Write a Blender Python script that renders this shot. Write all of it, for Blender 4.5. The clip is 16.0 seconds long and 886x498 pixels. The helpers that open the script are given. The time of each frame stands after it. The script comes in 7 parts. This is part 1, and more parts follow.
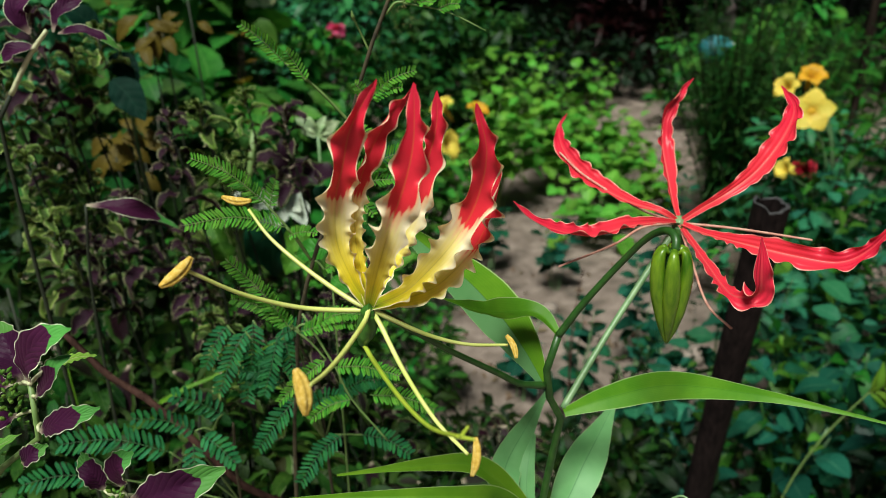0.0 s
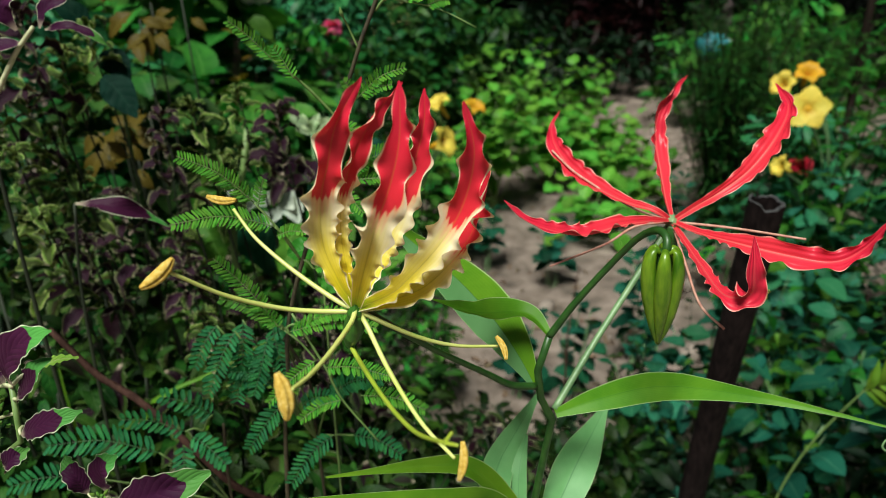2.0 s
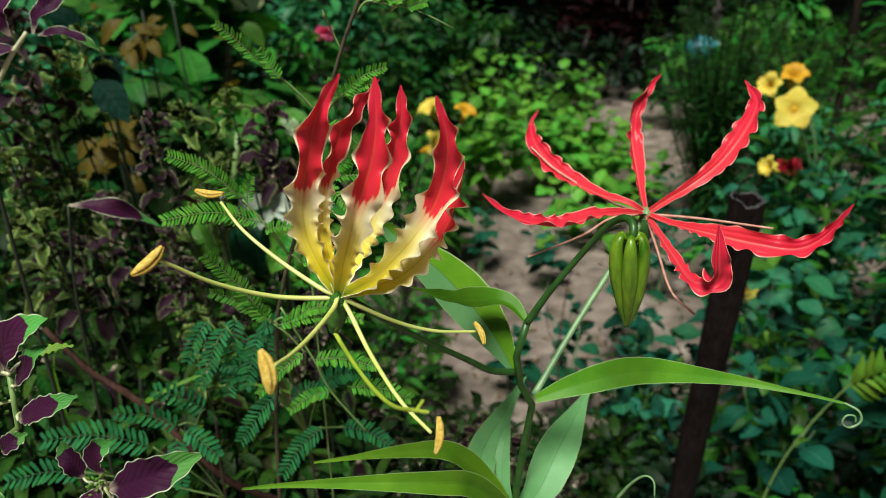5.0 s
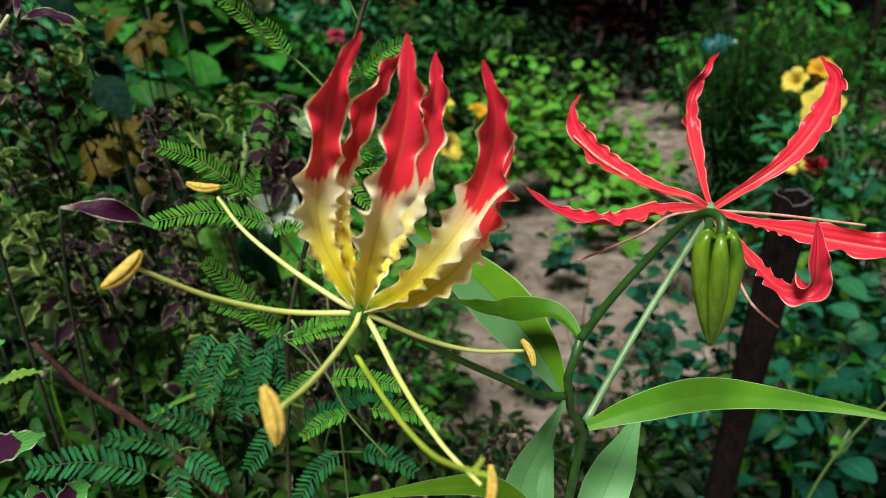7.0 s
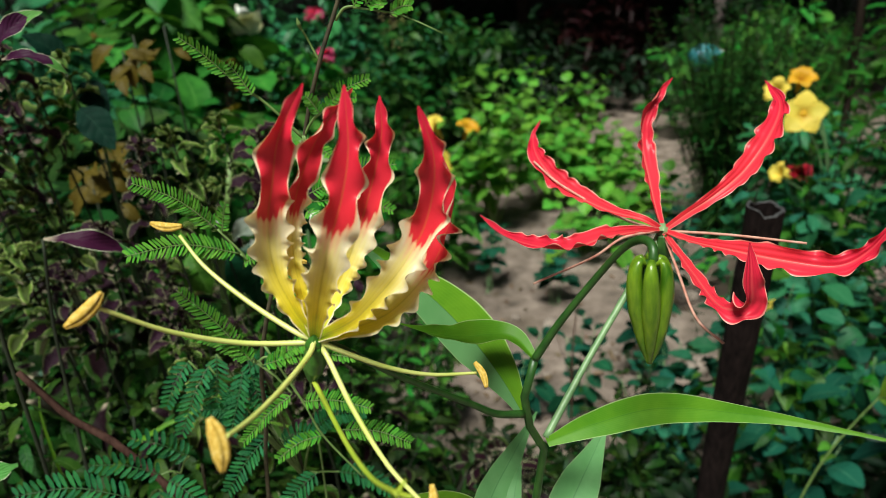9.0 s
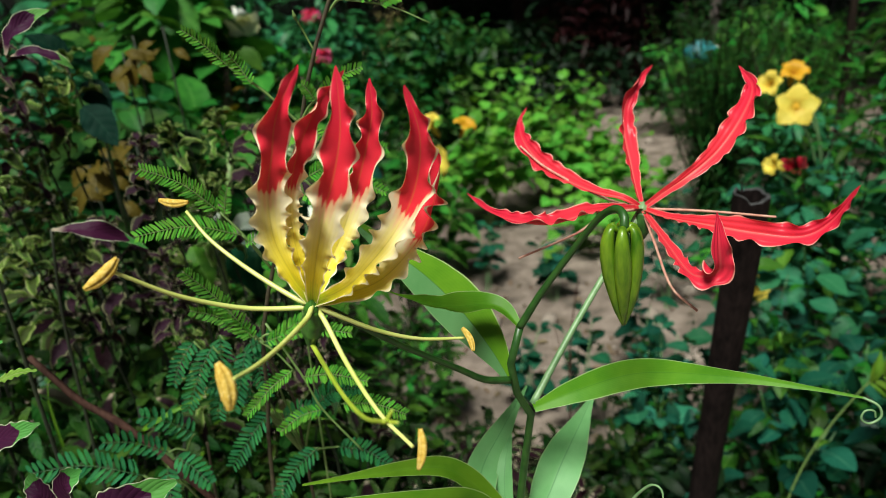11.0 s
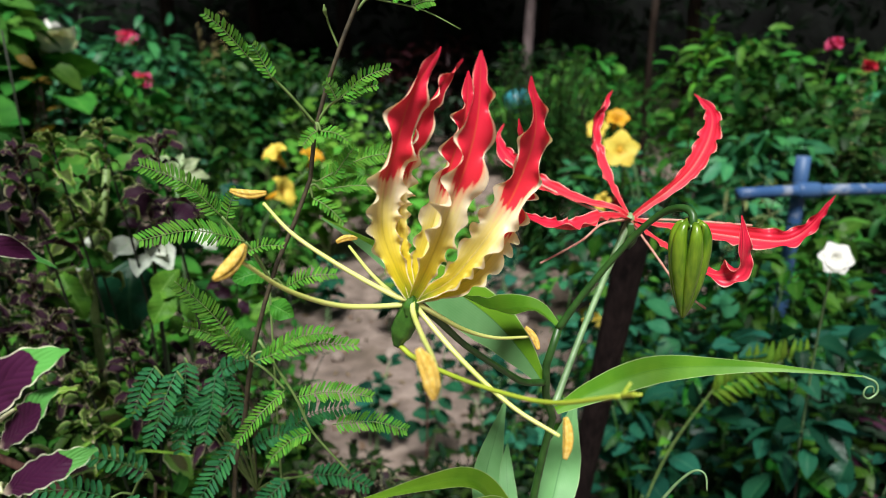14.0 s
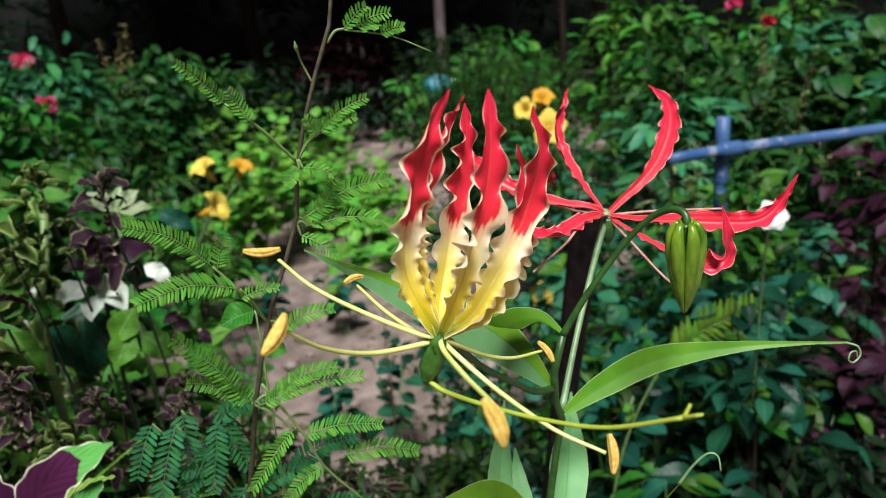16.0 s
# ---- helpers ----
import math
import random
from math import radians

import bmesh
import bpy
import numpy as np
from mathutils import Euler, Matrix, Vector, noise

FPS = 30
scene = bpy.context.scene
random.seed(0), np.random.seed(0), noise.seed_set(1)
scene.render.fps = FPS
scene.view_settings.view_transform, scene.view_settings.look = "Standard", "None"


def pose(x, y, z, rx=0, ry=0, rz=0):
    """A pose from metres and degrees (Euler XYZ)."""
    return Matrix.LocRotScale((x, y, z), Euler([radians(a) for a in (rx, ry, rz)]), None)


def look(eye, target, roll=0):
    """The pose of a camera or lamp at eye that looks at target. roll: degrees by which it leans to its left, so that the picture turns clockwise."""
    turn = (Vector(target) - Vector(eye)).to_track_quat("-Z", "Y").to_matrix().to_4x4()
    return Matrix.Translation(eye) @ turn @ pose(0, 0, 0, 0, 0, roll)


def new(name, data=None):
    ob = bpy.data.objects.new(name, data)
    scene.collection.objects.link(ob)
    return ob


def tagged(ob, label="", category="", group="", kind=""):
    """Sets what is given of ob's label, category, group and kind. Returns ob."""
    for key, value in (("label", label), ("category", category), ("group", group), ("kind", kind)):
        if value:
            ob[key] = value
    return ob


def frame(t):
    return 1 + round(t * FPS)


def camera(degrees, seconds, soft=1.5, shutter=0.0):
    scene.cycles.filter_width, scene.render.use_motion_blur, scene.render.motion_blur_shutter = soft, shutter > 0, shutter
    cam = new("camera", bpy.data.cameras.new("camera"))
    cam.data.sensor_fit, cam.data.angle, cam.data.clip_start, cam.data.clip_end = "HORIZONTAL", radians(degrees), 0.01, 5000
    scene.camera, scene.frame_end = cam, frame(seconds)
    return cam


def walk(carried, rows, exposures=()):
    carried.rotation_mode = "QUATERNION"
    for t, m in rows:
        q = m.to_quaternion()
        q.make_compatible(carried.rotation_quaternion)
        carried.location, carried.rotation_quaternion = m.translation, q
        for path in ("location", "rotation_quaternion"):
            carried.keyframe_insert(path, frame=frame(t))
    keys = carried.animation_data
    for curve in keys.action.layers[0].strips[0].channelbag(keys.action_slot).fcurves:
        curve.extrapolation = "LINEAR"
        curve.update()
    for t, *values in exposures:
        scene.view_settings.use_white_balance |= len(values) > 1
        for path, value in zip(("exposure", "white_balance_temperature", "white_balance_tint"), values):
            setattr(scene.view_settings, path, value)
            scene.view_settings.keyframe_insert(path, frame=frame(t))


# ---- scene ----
cam = camera(65.33, 16.0, soft=0.6)
cam.data.dof.use_dof, cam.data.dof.focus_distance, cam.data.dof.aperture_fstop = True, 0.29, 13.0
PATH = [
    (0, (0.0153, 0.0155, 1.2588), (-0.0356, 1.8870, 0.5551), -0.90),
    (0.5, (0.0139, 0.0135, 1.2576), (-0.0321, 1.8816, 0.5450), -0.71),
    (1, (0.0190, 0.0171, 1.2592), (-0.0353, 1.8844, 0.5447), -0.85),
    (1.5, (0.0208, 0.0168, 1.2581), (-0.0329, 1.8849, 0.5458), -0.96),
    (2, (0.0187, 0.0197, 1.2584), (-0.0244, 1.8884, 0.5471), -0.84),
    (2.5, (0.0201, 0.0216, 1.2592), (-0.0097, 1.8917, 0.5509), -0.90),
    (3, (0.0246, 0.0176, 1.2614), (0.0032, 1.8888, 0.5555), -1.14),
    (3.5, (0.0260, 0.0055, 1.2660), (0.0034, 1.8807, 0.5709), -1.36),
    (4, (0.0273, -0.0049, 1.2640), (0.0022, 1.8685, 0.5642), -1.32),
    (6.5, (0.0174, 0.0419, 1.2433), (-0.0298, 1.9182, 0.5524), -1.78),
    (7, (0.0143, 0.0510, 1.2399), (-0.0473, 1.9284, 0.5532), -2.08),
    (7.5, (0.0137, 0.0513, 1.2415), (-0.0390, 1.9334, 0.5669), -2.12),
    (8, (0.0179, 0.0485, 1.2448), (-0.0295, 1.9341, 0.5797), -2.29),
    (8.5, (0.0293, 0.0439, 1.2469), (-0.0204, 1.9311, 0.5867), -2.90),
    (9, (0.0313, 0.0403, 1.2494), (-0.0198, 1.9306, 0.5983), -3.33),
    (11.5, (0.0363, -0.0010, 1.2445), (-0.0044, 1.8897, 0.5938), -4.39),
    (12, (0.0187, -0.0335, 1.2464), (0.0251, 1.8625, 0.6099), -4.52),
    (12.5, (-0.0122, -0.0372, 1.2419), (0.1531, 1.8586, 0.6265), -2.73),
    (13, (-0.0414, -0.0109, 1.2371), (0.2640, 1.8692, 0.6271), -1.41),
    (13.5, (-0.0601, 0.0154, 1.2279), (0.3366, 1.8830, 0.6323), 0.15),
    (14, (-0.0645, 0.0293, 1.2322), (0.4121, 1.8883, 0.6692), 0.42),
    (14.5, (-0.0741, 0.0396, 1.2447), (0.4539, 1.8924, 0.7079), -0.89),
    (15, (-0.0830, 0.0507, 1.2452), (0.5025, 1.8842, 0.7017), -1.84),
    (15.5, (-0.0900, 0.0495, 1.2472), (0.5465, 1.8551, 0.6689), -3.22),
    (16, (-0.0906, 0.0405, 1.2497), (0.5605, 1.8324, 0.6453), -4.84),
]
walk(cam, [(t, look(eye, target, roll)) for t, eye, target, roll in PATH], [(0, 0.36, 6200, -2), (6.5, 0.40, 6230, -2), (8, 0.46, 6250, -2), (9, 0.48, 6250, -2), (11.5, 0.48, 6280, -3), (12.5, 0.65, 6350, 0), (14.5, 0.70, 6050, 11), (16, 0.66, 5950, 12)])

# ---- world and light ----
SUN_ELEVATION, SUN_ROTATION = radians(58), radians(-150)
world = bpy.data.worlds.new("overcast_sky")
scene.world = world
world.use_nodes = True
sky = world.node_tree.nodes.new("ShaderNodeTexSky")
sky.sky_type = "NISHITA"
sky.sun_disc = False
sky.sun_elevation = SUN_ELEVATION
sky.sun_rotation = SUN_ROTATION
sky.air_density, sky.dust_density, sky.ozone_density = 1.0, 4.0, 1.0
backing = world.node_tree.nodes["Background"]
backing.inputs["Strength"].default_value = 0.017
world.node_tree.links.new(sky.outputs["Color"], backing.inputs["Color"])
sun = new("sun", bpy.data.lights.new("sun", "SUN"))
sun.data.energy, sun.data.angle, sun.data.color = 4.25, radians(18), (1.0, 0.96, 0.88)
SUN_AZIMUTH = radians(-160)
sun.matrix_world = look((0, 0, 0), (-math.sin(SUN_AZIMUTH) * math.cos(SUN_ELEVATION), -math.cos(SUN_AZIMUTH) * math.cos(SUN_ELEVATION), -math.sin(SUN_ELEVATION)))


# ---- node helpers ----
def nodes_of(name):
    m = bpy.data.materials.new(name)
    m.use_nodes = True
    m.node_tree.nodes.clear()
    return m, m.node_tree


def plug(nt, socket, value):
    if isinstance(value, bpy.types.NodeSocket):
        nt.links.new(value, socket)
    elif isinstance(value, (tuple, list)):
        socket.default_value = (*value, 1.0) if len(value) == 3 and len(socket.default_value) == 4 else value
    else:
        socket.default_value = value


def calc(nt, op, a, b=0.0, c=0.0):
    n = nt.nodes.new("ShaderNodeMath")
    n.operation = op
    for i, v in enumerate((a, b, c)):
        plug(nt, n.inputs[i], v)
    return n.outputs[0]


def grain(nt, size, detail=3.0, vec=None, rough=0.55):
    """Noise, from the object's own coordinates unless vec is given. size: of a patch, in metres."""
    n = nt.nodes.new("ShaderNodeTexNoise")
    if vec is None:
        vec = nt.nodes.new("ShaderNodeTexCoord").outputs["Object"]
    plug(nt, n.inputs["Vector"], vec)
    plug(nt, n.inputs["Scale"], 1.0 / size)
    plug(nt, n.inputs["Detail"], detail)
    plug(nt, n.inputs["Roughness"], rough)
    return n.outputs["Fac"]


def ramp(nt, fac, stops):
    n = nt.nodes.new("ShaderNodeValToRGB")
    while len(n.color_ramp.elements) < len(stops):
        n.color_ramp.elements.new(0.5)
    for e, (at, colour) in zip(n.color_ramp.elements, stops):
        e.position, e.color = at, (*colour, 1.0)
    plug(nt, n.inputs["Fac"], fac)
    return n.outputs["Color"]


def blend(nt, fac, a, b, how="MIX"):
    n = nt.nodes.new("ShaderNodeMix")
    n.data_type = "RGBA"
    n.blend_type = how
    plug(nt, n.inputs[0], fac)
    plug(nt, n.inputs[6], a)
    plug(nt, n.inputs[7], b)
    return n.outputs[2]


def step(nt, v, lo, hi):
    n = nt.nodes.new("ShaderNodeMapRange")
    n.interpolation_type = "SMOOTHSTEP"
    plug(nt, n.inputs["Value"], v)
    plug(nt, n.inputs["From Min"], lo)
    plug(nt, n.inputs["From Max"], hi)
    return n.outputs["Result"]


def uv_axes(nt):
    """Across the blade: 0 at the midrib, 1 at the edge, and with its sign; along it: 0 at the base, 1 at the tip."""
    uv = nt.nodes.new("ShaderNodeUVMap")
    sep = nt.nodes.new("ShaderNodeSeparateXYZ")
    nt.links.new(uv.outputs["UV"], sep.inputs[0])
    signed = calc(nt, "MULTIPLY_ADD", sep.outputs["X"], 2.0, -1.0)
    return calc(nt, "ABSOLUTE", signed), sep.outputs["Y"], signed


def jitter(nt, colour, hue=0.03, value=0.35, island=False):
    """Shifts a colour a little from piece to piece."""
    if island:
        r = nt.nodes.new("ShaderNodeNewGeometry").outputs["Random Per Island"]
    else:
        r = nt.nodes.new("ShaderNodeObjectInfo").outputs["Random"]
    n = nt.nodes.new("ShaderNodeHueSaturation")
    plug(nt, n.inputs["Hue"], calc(nt, "MULTIPLY_ADD", r, hue, 0.5 - hue / 2))
    shifted = calc(nt, "FRACT", calc(nt, "MULTIPLY", r, 7.31))
    plug(nt, n.inputs["Value"], calc(nt, "MULTIPLY_ADD", shifted, 2 * value, 1.0 - value))
    plug(nt, n.inputs["Color"], colour)
    return n.outputs["Color"]


def surface(m, nt, colour, rough=0.5, height=None, bump=0.001, through_light=0.0, metal=0.0, gloss=0.5, strength=0.6, coat=0.0):
    p = nt.nodes.new("ShaderNodeBsdfPrincipled")
    plug(nt, p.inputs["Base Color"], colour)
    plug(nt, p.inputs["Roughness"], rough)
    plug(nt, p.inputs["Metallic"], metal)
    plug(nt, p.inputs["Specular IOR Level"], gloss)
    plug(nt, p.inputs["Coat Weight"], coat)
    normal = None
    if height is not None:
        b = nt.nodes.new("ShaderNodeBump")
        plug(nt, b.inputs["Strength"], strength)
        plug(nt, b.inputs["Distance"], bump)
        plug(nt, b.inputs["Height"], height)
        normal = b.outputs["Normal"]
        plug(nt, p.inputs["Normal"], normal)
    out = nt.nodes.new("ShaderNodeOutputMaterial")
    result = p.outputs[0]
    if through_light > 0:
        t = nt.nodes.new("ShaderNodeBsdfTranslucent")
        plug(nt, t.inputs["Color"], blend(nt, 1.0, colour, (1.0, 0.95, 0.55), "MULTIPLY"))
        if normal is not None:
            plug(nt, t.inputs["Normal"], normal)
        mix = nt.nodes.new("ShaderNodeMixShader")
        plug(nt, mix.inputs[0], through_light)
        nt.links.new(result, mix.inputs[1])
        nt.links.new(t.outputs[0], mix.inputs[2])
        result = mix.outputs[0]
    nt.links.new(result, out.inputs["Surface"])
    return m


# ---- materials ----
def tepal_flame():
    m, nt = nodes_of("tepal_yellow_to_red")
    e, v, s = uv_axes(nt)
    rough = grain(nt, 0.006, 4)
    fine = grain(nt, 0.0012, 3)
    uneven = calc(nt, "ADD", calc(nt, "MULTIPLY", calc(nt, "SUBTRACT", rough, 0.5), 0.08), calc(nt, "MULTIPLY", calc(nt, "SINE", calc(nt, "MULTIPLY", s, 23.0)), 0.012))
    line = calc(nt, "ADD", calc(nt, "SUBTRACT", v, calc(nt, "MULTIPLY", calc(nt, "POWER", e, 2.2), 0.20)), uneven)
    pale = calc(nt, "ADD", calc(nt, "ADD", v, calc(nt, "MULTIPLY", calc(nt, "POWER", e, 1.6), calc(nt, "MULTIPLY", v, 0.55))), uneven)
    base = ramp(nt, pale, [(0.0, (0.12, 0.27, 0.010)), (0.07, (0.46, 0.48, 0.014)), (0.16, (0.84, 0.66, 0.025)), (0.30, (0.88, 0.70, 0.09)), (0.44, (0.90, 0.75, 0.30)), (0.58, (0.88, 0.76, 0.52))])
    base = blend(nt, step(nt, line, 0.40, 0.50), base, (0.92, 0.50, 0.28))
    base = blend(nt, step(nt, line, 0.475, 0.505), base, ramp(nt, v, [(0.4, (0.78, 0.030, 0.042)), (1.0, (0.74, 0.018, 0.062))]))
    vein = calc(nt, "MULTIPLY", calc(nt, "POWER", calc(nt, "ABSOLUTE", calc(nt, "SINE", calc(nt, "MULTIPLY", s, 16.0))), 6.0), 0.18)
    base = blend(nt, calc(nt, "MULTIPLY", vein, step(nt, v, 0.5, 0.2)), base, (0.62, 0.40, 0.02))
    edge = calc(nt, "MULTIPLY", step(nt, e, 0.80, 0.90), step(nt, v, 1.0, 0.78))
    base = blend(nt, calc(nt, "MULTIPLY", edge, 0.92), base, (0.92, 0.79, 0.55))
    rib = calc(nt, "MULTIPLY", step(nt, e, 0.07, 0.02), calc(nt, "SUBTRACT", 0.5, calc(nt, "MULTIPLY", step(nt, v, 0.3, 0.5), 0.35)))
    base = blend(nt, rib, base, (0.50, 0.36, 0.03))
    return surface(m, nt, base, 0.40, fine, 0.00012, 0.24, gloss=0.35)


def tepal_old():
    m, nt = nodes_of("tepal_crimson")
    e, v, s = uv_axes(nt)
    base = ramp(nt, calc(nt, "ADD", v, calc(nt, "MULTIPLY", grain(nt, 0.008), 0.3)), [(0.0, (0.62, 0.026, 0.042)), (0.6, (0.70, 0.032, 0.055)), (1.0, (0.60, 0.016, 0.048))])
    rib = calc(nt, "MULTIPLY", step(nt, e, 0.16, 0.03), calc(nt, "SUBTRACT", 0.5, calc(nt, "MULTIPLY", v, 0.45)))
    base = blend(nt, rib, base, (0.78, 0.26, 0.20))
    base = blend(nt, calc(nt, "MULTIPLY", step(nt, e, 0.86, 0.97), 0.75), base, (0.84, 0.42, 0.34))
    return surface(m, nt, base, 0.36, calc(nt, "SINE", calc(nt, "MULTIPLY", s, 16.0)), 0.00018, 0.1, gloss=0.25)


def lily_leaf():
    m, nt = nodes_of("lily_leaf_green")
    e, v, s = uv_axes(nt)
    base = ramp(nt, grain(nt, 0.02, 4), [(0.3, (0.075, 0.195, 0.008)), (0.7, (0.135, 0.275, 0.014))])
    lines = calc(nt, "ABSOLUTE", calc(nt, "SINE", calc(nt, "MULTIPLY", s, 27.0)))
    base = blend(nt, calc(nt, "MULTIPLY", calc(nt, "POWER", lines, 3.0), 0.08), base, (0.17, 0.33, 0.06))
    base = blend(nt, calc(nt, "MULTIPLY", step(nt, e, 0.05, 0.015), 0.25), base, (0.04, 0.13, 0.02))
    base = blend(nt, calc(nt, "MULTIPLY", step(nt, e, 0.93, 0.98), 0.75), base, (0.42, 0.55, 0.24))
    base = jitter(nt, base, 0.02, 0.12)
    return surface(m, nt, base, 0.42, lines, 0.00004, 0.2, gloss=0.2, strength=0.2)


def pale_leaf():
    m, nt = nodes_of("lily_leaf_underside_and_sheen")
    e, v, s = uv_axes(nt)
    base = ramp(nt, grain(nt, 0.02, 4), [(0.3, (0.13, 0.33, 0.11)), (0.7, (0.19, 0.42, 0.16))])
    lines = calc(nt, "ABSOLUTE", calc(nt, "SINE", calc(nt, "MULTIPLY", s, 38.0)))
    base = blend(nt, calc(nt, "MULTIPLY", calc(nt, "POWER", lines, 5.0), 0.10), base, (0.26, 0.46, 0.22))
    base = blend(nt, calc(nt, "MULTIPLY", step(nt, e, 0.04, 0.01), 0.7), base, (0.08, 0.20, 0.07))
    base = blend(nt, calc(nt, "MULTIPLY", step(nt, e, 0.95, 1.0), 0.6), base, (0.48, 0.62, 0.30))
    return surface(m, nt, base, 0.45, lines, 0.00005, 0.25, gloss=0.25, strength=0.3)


def stem_stuff(name, dark, light, rough=0.45, size=0.01, along=0.0):
    m, nt = nodes_of(name)
    co = nt.nodes.new("ShaderNodeTexCoord").outputs["Object"]
    if along:
        mp = nt.nodes.new("ShaderNodeMapping")
        mp.inputs["Scale"].default_value = (1.0, 1.0, along)
        nt.links.new(co, mp.inputs["Vector"])
        co = mp.outputs["Vector"]
    g = grain(nt, size, 5, co)
    return surface(m, nt, ramp(nt, g, [(0.3, dark), (0.7, light)]), rough, g, size * 0.05, 0.0)


def leaf_stuff(name, dark, light, rib, hue=0.03, value=0.35, rough=0.42, veins=9.0, light_in=0.25, island=False, gloss=0.16, size=0.01):
    m, nt = nodes_of(name)
    e, v, s = uv_axes(nt)
    g = grain(nt, size, 4)
    base = ramp(nt, g, [(0.3, dark), (0.72, light)])
    side = calc(nt, "ABSOLUTE", calc(nt, "SINE", calc(nt, "MULTIPLY", calc(nt, "SUBTRACT", v, calc(nt, "MULTIPLY", e, 0.22)), veins * math.pi)))
    line = calc(nt, "SUBTRACT", 1.0, step(nt, side, 0.0, 0.22))
    mid = step(nt, e, 0.09, 0.02)
    mask = calc(nt, "MAXIMUM", calc(nt, "MULTIPLY", line, 0.2), calc(nt, "MULTIPLY", mid, 0.7))
    base = blend(nt, mask, base, rib)
    base = jitter(nt, base, hue, value, island)
    return surface(m, nt, base, rough, calc(nt, "SUBTRACT", side, calc(nt, "MULTIPLY", mid, 1.0)), 0.0004, light_in, gloss=gloss)


def coleus_leaf(name, centre, edge_colour, width, ragged, island=False, rim=0.35, end=0.45, line=0.90, rim_colour=(0.62, 0.60, 0.40)):
    m, nt = nodes_of(name)
    e, v, s = uv_axes(nt)
    g = grain(nt, 0.005, 4)
    tip = step(nt, calc(nt, "ADD", v, calc(nt, "MULTIPLY", calc(nt, "SUBTRACT", g, 0.5), ragged * 0.5)), 0.70, 0.82)
    inner = calc(nt, "ADD", calc(nt, "ADD", e, calc(nt, "MULTIPLY", tip, end)), calc(nt, "MULTIPLY", calc(nt, "SUBTRACT", g, 0.5), ragged))
    mask = step(nt, inner, 1.0 - width, 1.04 - width)
    side = calc(nt, "ABSOLUTE", calc(nt, "SINE", calc(nt, "MULTIPLY", calc(nt, "SUBTRACT", v, calc(nt, "MULTIPLY", e, 0.3)), 30.0)))
    dark = blend(nt, calc(nt, "MULTIPLY", step(nt, side, 0.25, 0.0), 0.12), centre, (0.20, 0.04, 0.10))
    dark = blend(nt, calc(nt, "MULTIPLY", step(nt, v, 0.16, 0.0), 0.8), dark, (0.55, 0.45, 0.34))
    base = blend(nt, mask, dark, edge_colour)
    base = blend(nt, calc(nt, "MULTIPLY", step(nt, e, line, line + 0.06), rim), base, rim_colour)
    base = jitter(nt, base, 0.03, 0.25, island)
    return surface(m, nt, base, 0.5, calc(nt, "ADD", calc(nt, "MULTIPLY", side, 0.4), g), 0.0006, 0.15, gloss=0.12)


def petal_stuff(name, inner, outer, island=False, light_in=0.3):
    m, nt = nodes_of(name)
    e, v, s = uv_axes(nt)
    base = ramp(nt, v, [(0.0, inner), (0.35, outer), (1.0, outer)])
    base = blend(nt, calc(nt, "MULTIPLY", grain(nt, 0.01), 0.25), base, inner)
    return surface(m, nt, jitter(nt, base, 0.01, 0.1, island), 0.5, calc(nt, "SINE", calc(nt, "MULTIPLY", s, 18.0)), 0.0005, light_in, gloss=0.3)


def anther_stuff():
    m, nt = nodes_of("pollen_orange")
    e, v, s = uv_axes(nt)
    g = grain(nt, 0.0012, 5)
    base = ramp(nt, g, [(0.25, (0.44, 0.25, 0.03)), (0.5, (0.60, 0.39, 0.07)), (0.75, (0.74, 0.56, 0.20))])
    return surface(m, nt, base, 0.7, g, 0.00025, 0.0, gloss=0.25)


def sand_stuff():
    m, nt = nodes_of("sandy_soil")
    co = nt.nodes.new("ShaderNodeTexCoord").outputs["Object"]
    big, mid, fine = grain(nt, 0.9, 4, co), grain(nt, 0.10, 5, co), grain(nt, 0.012, 4, co)
    base = ramp(nt, mid, [(0.28, (0.10, 0.08, 0.066)), (0.5, (0.205, 0.158, 0.134)), (0.75, (0.325, 0.258, 0.222))])
    base = blend(nt, calc(nt, "MULTIPLY", step(nt, fine, 0.56, 0.72), 0.5), base, (0.14, 0.10, 0.07))
    base = blend(nt, calc(nt, "MULTIPLY", step(nt, big, 0.52, 0.66), 0.55), base, (0.10, 0.075, 0.05))
    return surface(m, nt, base, 0.95, calc(nt, "ADD", mid, calc(nt, "MULTIPLY", fine, 0.35)), 0.03, gloss=0.15, strength=0.9)


def wood_stuff(name, dark, light, size=0.02):
    m, nt = nodes_of(name)
    tc = nt.nodes.new("ShaderNodeTexCoord").outputs["Object"]
    mp = nt.nodes.new("ShaderNodeMapping")
    mp.inputs["Scale"].default_value = (1.0, 1.0, 0.07)
    nt.links.new(tc, mp.inputs["Vector"])
    long_grain = grain(nt, size * 0.3, 6, mp.outputs["Vector"], 0.65)
    patch = grain(nt, size * 3, 3, tc)
    base = ramp(nt, calc(nt, "ADD", calc(nt, "MULTIPLY", long_grain, 0.7), calc(nt, "MULTIPLY", patch, 0.3)), [(0.35, dark), (0.68, light)])
    return surface(m, nt, base, 0.8, long_grain, 0.003, gloss=0.1)


